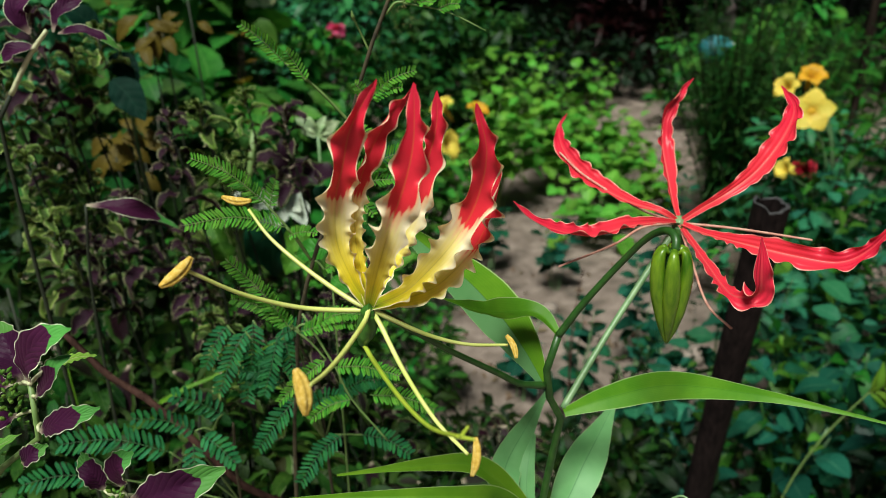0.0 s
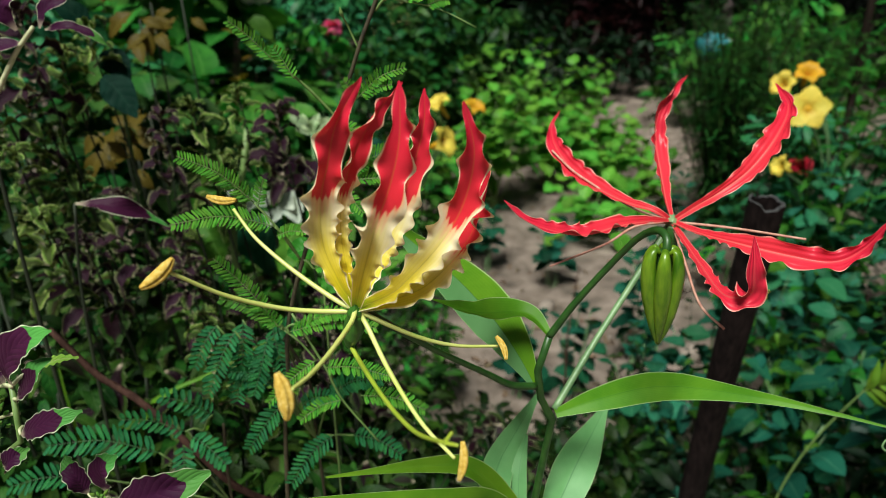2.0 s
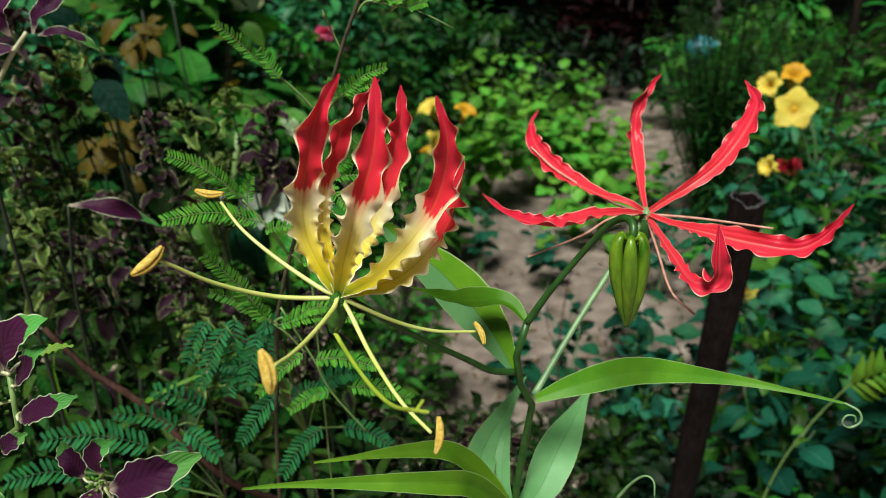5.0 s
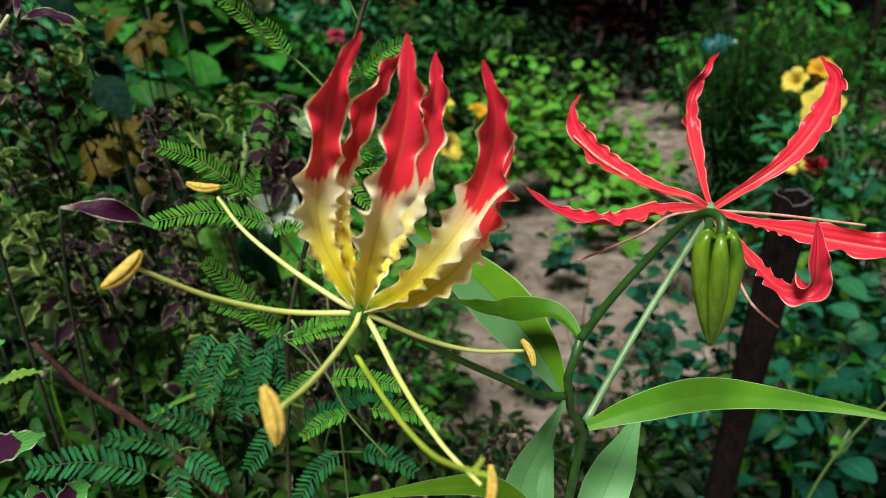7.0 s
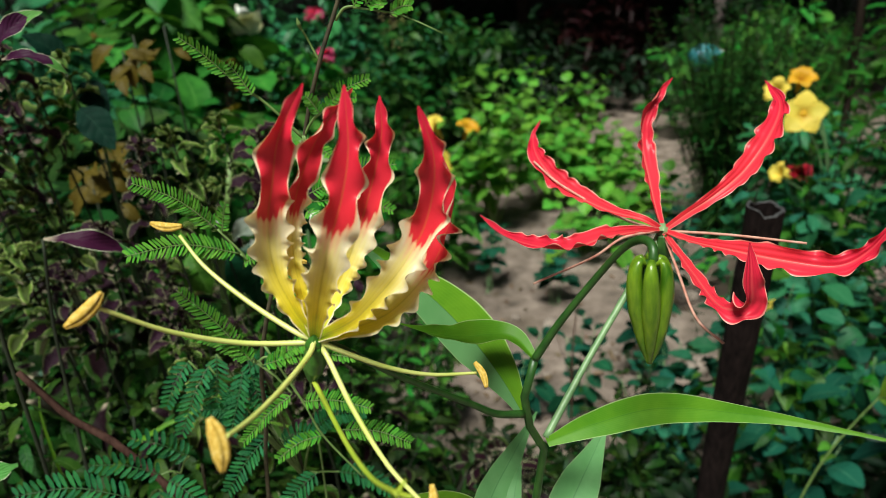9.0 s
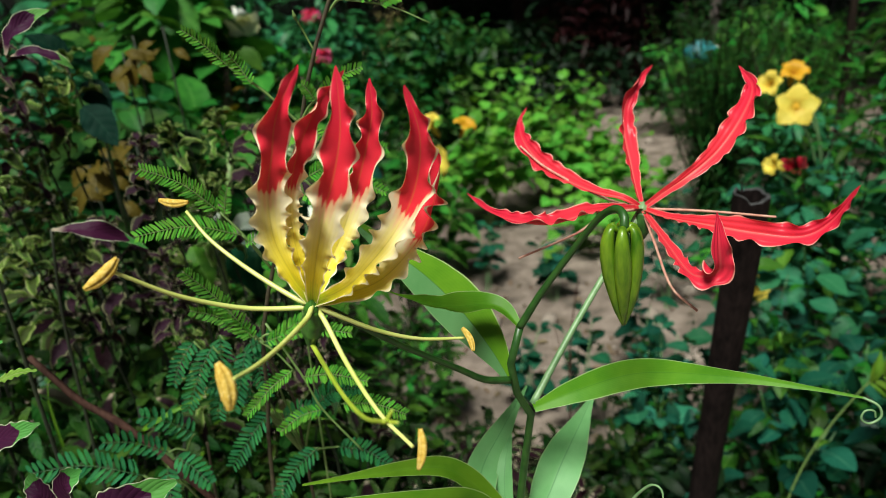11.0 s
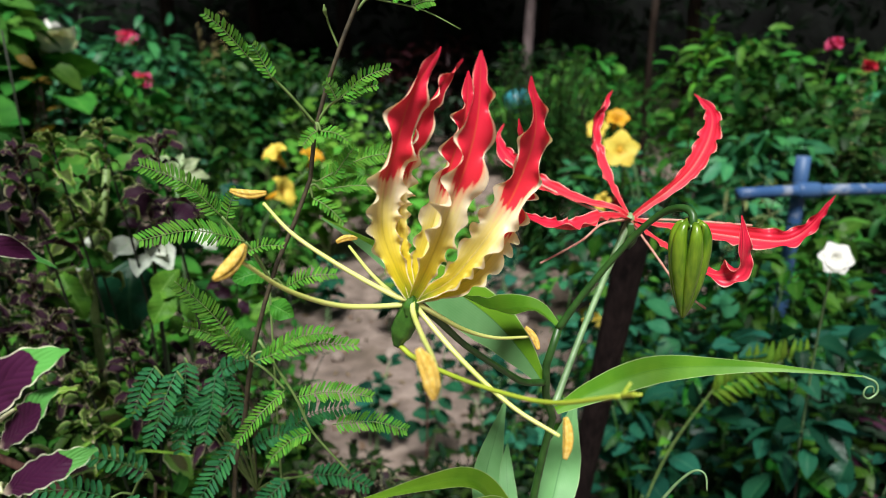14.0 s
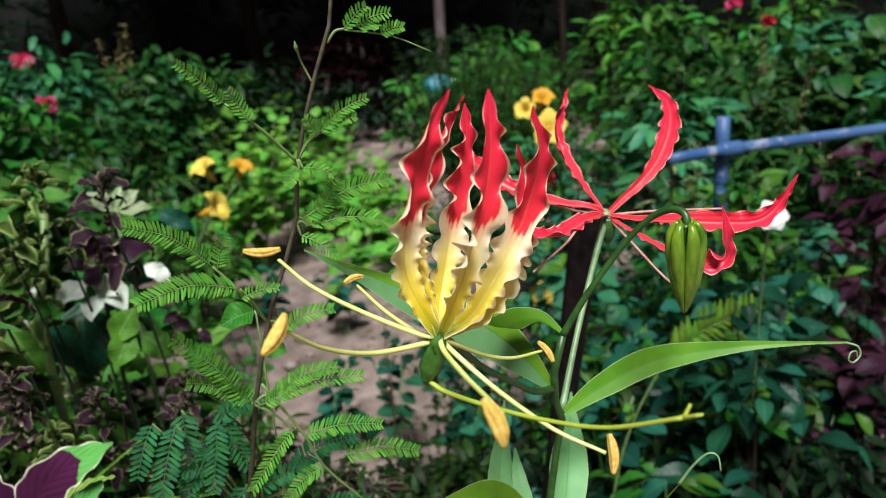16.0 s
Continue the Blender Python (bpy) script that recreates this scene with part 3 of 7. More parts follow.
def bushy(name, base, rng, height, spread, count, leaf, size, stem_mat, label, lumps=9, split=False, group=""):
    """A dense shrub: limbs that end in lumps of leaves, which face outwards and droop."""
    th = thing(name, base, label, "shrub", group)
    spots, root = [], np.array(base)
    for i in range(lumps):
        a, k = 2.4 * i + rng.uniform(-0.5, 0.5), (i + 0.6) / lumps
        r = spread * rng.uniform(0.35, 1.0) * math.sin(math.pi * (0.25 + 0.65 * k))
        c = root + (r * math.cos(a), r * math.sin(a), height * (0.18 + 0.74 * k))
        mid = root + ((c - root) * (0.35, 0.35, 0.55)) + (rng.uniform(-0.04, 0.04), rng.uniform(-0.04, 0.04), 0)
        part("limb", tube([root + (0, 0, -0.03), mid, c], [0.004, 0.003, 0.0015], 10, 5), stem_mat, th)
        lump = spread * rng.uniform(0.38, 0.6)
        for _ in range(count // lumps):
            d = unit((rng.gauss(0, 1), rng.gauss(0, 1), rng.gauss(0.25, 0.8)))
            p = c + d * lump * rng.uniform(0.45, 1.0) * (1, 1, 0.9)
            if p[2] < base[2]:
                continue
            way = unit((d[0] + rng.uniform(-0.6, 0.6), d[1] + rng.uniform(-0.6, 0.6), rng.uniform(-0.75, 0.45)))
            face = (0.8 * d[0] + rng.uniform(-0.5, 0.5), 0.8 * d[1] + rng.uniform(-0.5, 0.5), 0.7 + rng.uniform(0, 0.5))
            spots.append(aim(p, way, face, size * rng.uniform(0.45, 1.3)))
    if split:
        for m in spots:
            piece("leaf", rng.choice(leaf), th, m)
    else:
        part("foliage", baked(leaf[0], spots, rng), leaf[1], th, kind="stuff")
    return th


def frond(pts, pairs, leaflet, width, normal, rng, droop=0.2):
    """A feather of small oblong leaflets along a rib, more or less folded up, and the rib."""
    c = curve(pts, 60)
    t = unit(np.gradient(c, axis=0))
    nn = np.asarray(normal, float)
    shapes, shut = [], rng.choice((0.0, 0.1, 0.2, 0.4))
    for i in range(pairs):
        k = 0.06 + 0.92 * i / (pairs - 1)
        j = int(k * 59)
        env = 0.45 + 0.55 * math.sin(math.pi * min(1, 0.18 + 0.80 * k)) ** 0.8
        s = unit(np.cross(t[j], nn))
        up = np.cross(s, t[j])
        for side in (-1, 1):
            ln = leaflet * env * rng.uniform(0.9, 1.08)
            way = unit(s * side * (1.0 - 0.55 * shut) + t[j] * rng.uniform(0.48, 0.72) + up * (rng.uniform(-0.1, 0.3) + shut))
            across = unit(np.cross(way, up + 0.3 * t[j]))
            o = c[j] + way * leaflet * 0.04
            h = width / 2
            prof = ((0.0, 0.35), (0.25, 0.95), (0.7, 1.0), (0.93, 0.6), (1.0, 0.05))
            v, u = [], []
            for a, b in prof:
                mid = o + way * ln * a - up * droop * ln * a * a * 0.5
                v += [mid - across * h * b, mid + up * h * -0.25, mid + across * h * b]
                u += [(0.05, a), (0.5, a), (0.95, a)]
            f = [(3 * q + r, 3 * q + r + 1, 3 * q + r + 4, 3 * q + r + 3) for q in range(4) for r in range(2)]
            shapes.append((np.array(v), f, np.array(u)))
    rib = tube(pts, [0.00034, 0.0002], 20, 5)
    return join(shapes), rib


# ---- ground ----
def build_ground():
    xs = np.concatenate([np.linspace(-40, -3, 14)[:-1], np.linspace(-3, 5, 90), np.linspace(5, 40, 14)[1:]])
    ys = np.concatenate([np.linspace(-20, -0.5, 8)[:-1], np.linspace(-0.5, 9, 110), np.linspace(9, 60, 14)[1:]])
    v = [(x, y, ground_z(x, y)) for y in ys for x in xs]
    w = len(xs)
    f = [(j * w + i, j * w + i + 1, (j + 1) * w + i + 1, (j + 1) * w + i) for j in range(len(ys) - 1) for i in range(w - 1)]
    return tagged(new("ground", mesh_of("ground", v, f, MAT["sand"])), "dry sandy soil with scattered litter and pebbles", "ground", kind="structure")


build_ground()


# ---- flame lily in front ----
LILY = thing("flame_lily", (0.062, 0.335, 0.0), "flame lily plant with one yellow-red bloom and one crimson bloom", "flower")
FORK, NODE, BASE_LEAF, LOW_NODE = (0.0550, 0.3037, 1.0803), (0.0602, 0.3010, 1.1085), (0.0668, 0.3130, 1.0588), (0.0580, 0.3200, 0.9760)
part("stem", tube([(0.062, 0.335, -0.03), (0.070, 0.330, 0.5), (0.063, 0.322, 0.85), LOW_NODE, (0.0625, 0.3165, 1.03), (0.0650, 0.3125, 1.0580), FORK, NODE], [0.0032, 0.0030, 0.0028, 0.0025, 0.0023, 0.0022, 0.0021, 0.0018], 60, 12), MAT["lily_stem"], LILY, "dark green stem")
part("pedicel", tube([FORK, (0.0430, 0.2975, 1.0850), (0.0318, 0.2920, 1.0941), (0.0084, 0.2743, 1.1167), (-0.0093, 0.2570, 1.1380), (-0.017, 0.2500, 1.1465)], [0.0018, 0.0014, 0.0013, 0.0016], 40, 10), MAT["lily_stem"], LILY)
part("pedicel", tube([NODE, (0.0700, 0.2965, 1.1270), (0.0830, 0.2890, 1.1490), (0.0905, 0.2790, 1.1640), (0.0945, 0.2690, 1.1705), (0.0962, 0.2620, 1.1700), (0.0958, 0.2595, 1.1650)], [0.0018, 0.0015, 0.0014, 0.0017], 44, 10), MAT["lily_stem"], LILY)
part("pedicel", tube([(0.0665, 0.3150, 1.0600), (0.0900, 0.3370, 1.0880), (0.1150, 0.3590, 1.1160), (0.1335, 0.3735, 1.1385)], [0.0019, 0.0016, 0.0017, 0.0022], 40, 10), MAT["pale_stem"], LILY, "pale green flower stalk")


def tepal_shape(pts, widths, normal, seed, frill, surge, pace, fold=0.3, writhe=0.4, turn_at=0.5, n=180, m=21):
    """A tepal with a crisped margin: close frills on its lower part, wide folds on its upper one, each side on its own.
    frill, surge: heights of the two; pace: waves along the tepal's length, on the lower and the upper part."""
    r = random.Random(seed)
    c = curve(pts, n)
    t = unit(np.gradient(c, axis=0))
    k = np.linspace(0, 1, n)
    w = np.interp(k, np.linspace(0, 1, len(widths)), widths)
    w = np.convolve(np.pad(w, 4, mode="edge"), np.ones(9) / 9, "valid")
    w[-1] = 0.0003
    nn = np.asarray(normal, float)
    nn = np.stack([np.interp(k, np.linspace(0, 1, len(nn)), nn[:, j]) for j in range(3)], 1) if nn.ndim > 1 else np.repeat(nn[None], n, 0)
    s = unit(np.cross(t, nn))
    nr = np.cross(s, t)
    late = np.clip((k - turn_at + 0.10) / 0.2, 0, 1)
    late = late * late * (3 - 2 * late)
    env = np.clip(k * 5 - 0.35, 0, 1) * np.clip((1.0 - k) * 5.5, 0, 1)
    amp = (frill + (surge - frill) * late) * env
    sides = []
    for gait in (1.0, r.uniform(1.15, 1.4)):
        lead = r.random() * 6
        beat = 1 + 0.35 * np.sin(9 * k + lead) + 0.35 * np.sin(31 * k + 2 * lead)
        q = np.cumsum(gait * (pace[0] + (pace[1] - pace[0]) * late) * beat) / n * 2 * math.pi + r.random() * 6.28
        force = 0.75 + 0.4 * np.sin(9 * k + r.random() * 6.28) + 0.45 * np.sin(23 * k + r.random() * 6.28)
        sides.append((q, np.sin(q) + (0.3 - 0.2 * late) * np.sin(2 * q + r.random() * 6.28), force))
    ph = r.random() * 6.28
    v, u = [], []
    for i in range(n):
        tw = writhe * math.sin(4.5 * k[i] + ph) * min(1.0, 2.2 * k[i])
        si, ni = s[i] * math.cos(tw) + nr[i] * math.sin(tw), nr[i] * math.cos(tw) - s[i] * math.sin(tw)
        h = w[i] / 2
        for j in range(m):
            e = 2 * j / (m - 1) - 1
            q, wave, force = sides[e > 0]
            a = abs(e) ** (4.2 - 2.0 * late[i])
            lift = amp[i] * force[i] * wave[i]
            pull = (0.10 + 0.20 * late[i]) * (0.5 + 0.5 * wave[i]) * env[i]
            out = e * h * (1 - a * pull) + math.copysign(1, e) * a * amp[i] * 0.45 * math.cos(q[i])
            v.append(c[i] + si * out + ni * (fold * abs(e) * h + a * lift))
            u.append((j / (m - 1), k[i]))
    f = [(i * m + j, i * m + j + 1, (i + 1) * m + j + 1, (i + 1) * m + j) for i in range(n - 1) for j in range(m - 1)]
    return np.array(v), f, np.array(u)


def tepal(flower, pts, widths, normal, mat, seed, frill, surge, pace, fold=0.3, writhe=0.4):
    part("tepal", tepal_shape(pts, widths, normal, seed, frill, surge, pace, fold, writhe), MAT[mat], flower)


# the fresh bloom
BLOOM = part("flower", spindle([(-0.0200, 0.2490, 1.1420), (-0.0195, 0.2490, 1.1470), (-0.0190, 0.2485, 1.1505)], [0.0016, 0.0032, 0.0006], 6, 0.2, 10, 18), MAT["ovary"], LILY, "bloom with wavy yellow tepals tipped in red")
WIDE = [0.0034, 0.0056, 0.0084, 0.0110, 0.0130, 0.0140, 0.0136, 0.0124, 0.0102, 0.0060, 0.0003]
SLENDER = [0.0030, 0.0042, 0.0052, 0.0062, 0.0074, 0.0088, 0.0098, 0.0098, 0.0086, 0.0054, 0.0003]
R = (-0.0190, 0.2490, 1.1480)
tepal(BLOOM, [R, (-0.0245, 0.2480, 1.1600), (-0.0290, 0.2480, 1.1740), (-0.0282, 0.2462, 1.1905), (-0.0245, 0.2440, 1.2035), (-0.0205, 0.2425, 1.2170), (-0.0113, 0.2413, 1.2322)], WIDE, [(-0.25, -1, 0.1), (0.1, -1, 0), (0.5, -0.8, 0)], "flame", 1, 0.0027, 0.0030, (9.5, 5.4), 0.35, 0.4)
tepal(BLOOM, [R, (-0.0210, 0.2500, 1.1600), (-0.0228, 0.2510, 1.1740), (-0.0220, 0.2510, 1.1880), (-0.0178, 0.2520, 1.2020), (-0.0103, 0.2545, 1.2160), (0.0004, 0.2575, 1.2285)], SLENDER, [(0.3, -0.95, 0), (0.4, -0.9, 0), (0.3, -0.9, -0.3)], "flame", 2, 0.0018, 0.0024, (12, 6), 0.30, 0.3)
tepal(BLOOM, [R, (-0.0158, 0.2430, 1.1600), (-0.0124, 0.2390, 1.1715), (-0.0080, 0.2370, 1.1855), (-0.0030, 0.2375, 1.1990), (0.0002, 0.2385, 1.2130), (0.0008, 0.2390, 1.2312)], WIDE, [(0.1, -1, 0.2), (0.1, -1, 0), (0.2, -0.9, 0)], "flame", 3, 0.0027, 0.0030, (9, 5.2), 0.35, 0.35)
tepal(BLOOM, [R, (-0.0150, 0.2580, 1.1560), (-0.0092, 0.2650, 1.1665), (-0.0036, 0.2700, 1.1795), (0.0019, 0.2730, 1.1947), (0.0064, 0.2735, 1.2104), (0.0070, 0.2735, 1.2240)], WIDE, [(0.0, -1, 0.2), (0.0, -1, 0.1), (-0.1, -1, 0)], "flame", 4, 0.0024, 0.0028, (10.5, 6), 0.35, 0.35)
tepal(BLOOM, [R, (-0.0070, 0.2490, 1.1530), (0.0010, 0.2515, 1.1590), (0.0125, 0.2555, 1.1710), (0.0208, 0.2560, 1.1857), (0.0245, 0.2510, 1.2053), (0.0208, 0.2480, 1.2232)], WIDE, [(-0.4, -0.8, 0.5), (-0.2, -0.9, 0.2), (-0.3, -0.9, 0.0)], "flame", 5, 0.0030, 0.0032, (9.5, 5.4), 0.35, 0.4)
tepal(BLOOM, [R, (-0.0060, 0.2530, 1.1495), (0.0066, 0.2590, 1.1525), (0.0190, 0.2655, 1.1630), (0.0258, 0.2680, 1.1745), (0.0300, 0.2702, 1.1912), (0.0256, 0.2705, 1.2070)], WIDE, [(-0.3, -0.9, 0.5), (-0.5, -0.8, 0.2), (-0.8, -0.5, 0.0)], "flame", 6, 0.0027, 0.0028, (10, 5.6), 0.35, 0.4)
part("ovary", spindle([(-0.0190, 0.2490, 1.1460), (-0.0200, 0.2520, 1.1400), (-0.0222, 0.2545, 1.1330), (-0.0232, 0.2552, 1.1285)], [0.0028, 0.0044, 0.0042, 0.0016], 3, 0.25, 20, 18), MAT["ovary"], BLOOM, "green three-furrowed ovary")
part("style", tube([(-0.0228, 0.2545, 1.1295), (-0.0190, 0.2480, 1.1270), (-0.0110, 0.2280, 1.1290), (-0.0020, 0.2050, 1.1335), (0.0065, 0.1850, 1.1395), (0.0150, 0.1640, 1.1515)], [0.0010, 0.0008, 0.0007, 0.0006], 40, 8), MAT["style"], BLOOM, "long bent yellow-green style")

for tip in ((0.0185, 0.1610, 1.1530), (0.0155, 0.1595, 1.1545), (0.0170, 0.1640, 1.1548)):
    part("stigma", tube([(0.0150, 0.1640, 1.1515), tip], [0.0006, 0.0004], 6, 6), MAT["style"], BLOOM)


def stamen(line, a, b, girth=0.0022, mat="filament", tint=""):
    part("filament", tube(line, [0.0010, 0.00085, 0.0006], 40, 8), MAT[mat], BLOOM)
    p, q = np.array(a), np.array(b)
    mid = (p + q) / 2
    bow = unit(np.cross(q - p, (0, 1, 0))) * 0.0007
    part("anther", spindle([p, p * 0.75 + q * 0.25 + bow, mid + bow * 1.4, p * 0.25 + q * 0.75 + bow, q], [0.0008, girth * 0.9, girth, girth * 0.9, 0.0007], 4, 0.35, 24, 24), MAT["anther"], BLOOM, tint or "orange pollen-bearing anther")


S1 = (-0.0735, 0.2215, 1.1743)
stamen([R, (-0.0233, 0.2510, 1.1458), (-0.0433, 0.2470, 1.1487), (-0.0605, 0.2346, 1.1598), S1], (-0.0722, 0.2230, 1.1785), (-0.0805, 0.2150, 1.1715))
S2 = (-0.0668, 0.2700, 1.1800)
stamen([R, (-0.0255, 0.2510, 1.1497), (-0.0420, 0.2571, 1.1591), (-0.0575, 0.2643, 1.1698), S2], (-0.0655, 0.2700, 1.1835), (-0.0775, 0.2730, 1.1843), 0.0017)
stamen([R, (-0.0200, 0.2420, 1.1455), (-0.0225, 0.2174, 1.1482), (-0.0248, 0.1959, 1.1522), (-0.0272, 0.1815, 1.1558)], (-0.0312, 0.1838, 1.1600), (-0.0283, 0.1788, 1.1480), 0.0024)
stamen([R, (-0.0124, 0.2507, 1.1428), (0.0028, 0.2593, 1.1306), (0.0178, 0.2669, 1.1225), (0.0350, 0.2756, 1.1174)], (0.0345, 0.2775, 1.1210), (0.0385, 0.2720, 1.1130), 0.0014)
stamen([R, (-0.0151, 0.2470, 1.1421), (-0.0055, 0.2313, 1.1315), (0.0060, 0.2147, 1.1224), (0.0172, 0.2020, 1.1175)], (0.0198, 0.2040, 1.1225), (0.0185, 0.2000, 1.1105), 0.0017)
stamen([R, (-0.0215, 0.2640, 1.1440), (-0.0280, 0.2830, 1.1470), (-0.0345, 0.3000, 1.1540)], (-0.0395, 0.3000, 1.1560), (-0.0310, 0.3020, 1.1565), 0.0014)

# the older bloom
B0 = (0.1335, 0.3735, 1.1385)
OLD = part("flower", spindle([(0.1320, 0.3715, 1.1360), (0.1335, 0.3735, 1.1385), (0.1345, 0.3765, 1.1400)], [0.0018, 0.0030, 0.0024], 6, 0.2, 10, 18), MAT["pale_stem"], LILY, "spent bloom with six narrow crimson tepals")
SLIM = [0.0030, 0.0042, 0.0056, 0.0078, 0.0106, 0.0130, 0.0136, 0.0120, 0.0086, 0.0044, 0.0003]
tepal(OLD, [B0, (0.1180, 0.3580, 1.1440), (0.0980, 0.3420, 1.1470), (0.0770, 0.3300, 1.1465), (0.0540, 0.3270, 1.1535), (0.0403, 0.3300, 1.1645)], SLIM, (-0.1, -0.5, 0.85), "crimson", 11, 0.0006, 0.0016, (7, 8.5), 0.6, 0.35)
tepal(OLD, [B0, (0.1230, 0.3730, 1.1450), (0.1072, 0.3860, 1.1475), (0.0905, 0.4090, 1.1535), (0.0785, 0.4250, 1.1660), (0.0765, 0.4420, 1.1760), (0.0815, 0.4460, 1.1860)], SLIM, (0.1, -0.75, 0.65), "crimson", 12, 0.0006, 0.0016, (9, 7), 0.6, 0.35)
tepal(OLD, [B0, (0.1345, 0.3900, 1.1450), (0.1370, 0.4130, 1.1545), (0.1378, 0.4330, 1.1690), (0.1395, 0.4400, 1.1830), (0.1480, 0.4450, 1.1965), (0.1600, 0.4560, 1.2052)], SLIM, (0.3, -0.85, 0.4), "crimson", 13, 0.0006, 0.0016, (7.5, 6.5), 0.6, 0.35)
tepal(OLD, [B0, (0.1450, 0.3730, 1.1470), (0.1570, 0.3720, 1.1555), (0.1733, 0.3770, 1.1665), (0.1880, 0.3860, 1.1815), (0.2000, 0.4040, 1.1945), (0.1990, 0.4220, 1.2045)], SLIM, (-0.3, -0.85, 0.4), "crimson", 14, 0.0006, 0.0016, (8, 9.5), 0.6, 0.35)
tepal(OLD, [B0, (0.1430, 0.3580, 1.1375), (0.1560, 0.3390, 1.1385), (0.1740, 0.3250, 1.1375), (0.1900, 0.3160, 1.1378), (0.2010, 0.3130, 1.1455), (0.2085, 0.3080, 1.1625)], SLIM, (-0.1, -0.55, 0.85), "crimson", 15, 0.0006, 0.0016, (9.5, 8), 0.6, 0.35)
tepal(OLD, [B0, (0.1350, 0.3560, 1.1345), (0.1354, 0.3312, 1.1314), (0.1358, 0.2990, 1.1296), (0.1425, 0.2890, 1.1350), (0.1412, 0.2860, 1.1470), (0.1405, 0.2890, 1.1605)], [0.003, 0.0042, 0.0054, 0.0066, 0.0076, 0.0084, 0.0100, 0.0130, 0.0150, 0.0080, 0.0003], [(0.1, -0.3, 0.9), (0.1, -0.5, 0.85), (0.1, -0.7, 0.7), (0.1, -0.95, 0.1)], "crimson", 16, 0.0006, 0.0011, (8, 9), 0.2, 0.1)
for line in ([B0, (0.1150, 0.3850, 1.1430), (0.0880, 0.4080, 1.1560), (0.0745, 0.4220, 1.1670)], [B0, (0.1600, 0.3600, 1.1395), (0.1900, 0.3420, 1.1395)], [B0, (0.1330, 0.3450, 1.1270), (0.1330, 0.3180, 1.1160), (0.1420, 0.3080, 1.1080)], [B0, (0.1120, 0.3650, 1.1390), (0.0950, 0.3550, 1.1330), (0.0640, 0.3350, 1.1290)]):
    part("filament", tube(line, [0.0008, 0.0007, 0.0006], 24, 6), MAT["dry_filament"], OLD, "dry pinkish stamen thread")
part("ovary", spindle([(0.1322, 0.3700, 1.1375), (0.1325, 0.3700, 1.1330), (0.1330, 0.3710, 1.1250), (0.1330, 0.3720, 1.1220)], [0.0025, 0.0042, 0.0040, 0.0012], 3, 0.25, 16, 18), MAT["lily_stem"], OLD)

# the hanging capsule, of six long lobes
CAP_TOP, CAP_TIP = np.array((0.0950, 0.2593, 1.1662)), np.array((0.0967, 0.2612, 1.1262))
# core in dark stem green, which paints the shade between the lobes
CAPSULE = part("capsule", spindle([CAP_TOP, CAP_TOP * 0.8 + CAP_TIP * 0.2, CAP_TOP * 0.5 + CAP_TIP * 0.5, CAP_TOP * 0.2 + CAP_TIP * 0.8, CAP_TIP], [0.002, 0.0036, 0.0042, 0.0032, 0.0006], 6, 0.12, 30, 36), MAT["lily_stem"], LILY, "hanging green bud with six long ribs")
for i in range(6):
    a = i * math.pi / 3 + 0.3
    o = np.array((math.cos(a), math.sin(a), 0.0)) * 0.86
    swell = 1 + 0.14 * math.sin(2.3 * i)
    part("lobe", spindle([CAP_TOP + o * 0.0022 + (0, 0, -0.0015), CAP_TOP + o * 0.0048 + (0, 0, 0.0004), CAP_TOP + o * 0.0070 + (0, 0, -0.0045), CAP_TOP * 0.72 + CAP_TIP * 0.28 + o * 0.0068, CAP_TOP * 0.45 + CAP_TIP * 0.55 + o * 0.0052, CAP_TOP * 0.2 + CAP_TIP * 0.8 + o * 0.0030, CAP_TIP + o * 0.0007], [0.0008 * swell, 0.0023 * swell, 0.0031 * swell, 0.0031 * swell, 0.0025, 0.0017, 0.0003], 1, 0.1, 34, 14), MAT["capsule"], CAPSULE)

# the lily's leaves
part("leaf", blade([BASE_LEAF, (0.0890, 0.3135, 1.0672), (0.1166, 0.3060, 1.0787), (0.1494, 0.2844, 1.0868), (0.1740, 0.2690, 1.0890), (0.1900, 0.2570, 1.0905)], [0.004, 0.0100, 0.0136, 0.0144, 0.0124, 0.0086, 0.0054, 0.0032, 0.0016, 0.0009], (-0.1, -0.85, 0.52), 60, 11, 0.15), MAT["lily"], LILY, "broad green leaf that ends in a tendril")
ring = [(0.1900, 0.2570, 1.0905), (0.1945, 0.2540, 1.0885), (0.1955, 0.2530, 1.0840), (0.1915, 0.2530, 1.0812), (0.1880, 0.2530, 1.0835), (0.1890, 0.2530, 1.0870), (0.1925, 0.2530, 1.0868), (0.1935, 0.2530, 1.0838)]
part("tendril", tube(ring, [0.0006, 0.0005, 0.0004], 60, 6), MAT["pale_stem"], LILY, "coiled leaf tip")
part("leaf", blade([NODE, (0.0530, 0.3070, 1.1150), (0.0440, 0.3080, 1.1175), (0.0285, 0.2990, 1.1215), (0.0113, 0.2850, 1.1330), (-0.0003, 0.2760, 1.1430)], [0.003, 0.009, 0.013, 0.012, 0.008, 0.004, 0.0015, 0.0006], [(0.2, -0.3, 0.9), (0.1, -0.6, 0.8)], 50, 11, 0.5, 0.0008, 3, 5), MAT["lily"], LILY)
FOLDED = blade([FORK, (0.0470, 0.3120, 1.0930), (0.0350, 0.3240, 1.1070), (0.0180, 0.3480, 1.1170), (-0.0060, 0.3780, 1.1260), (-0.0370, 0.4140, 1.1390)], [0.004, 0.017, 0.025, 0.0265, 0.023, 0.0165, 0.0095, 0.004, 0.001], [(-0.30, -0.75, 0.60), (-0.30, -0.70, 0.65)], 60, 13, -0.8)


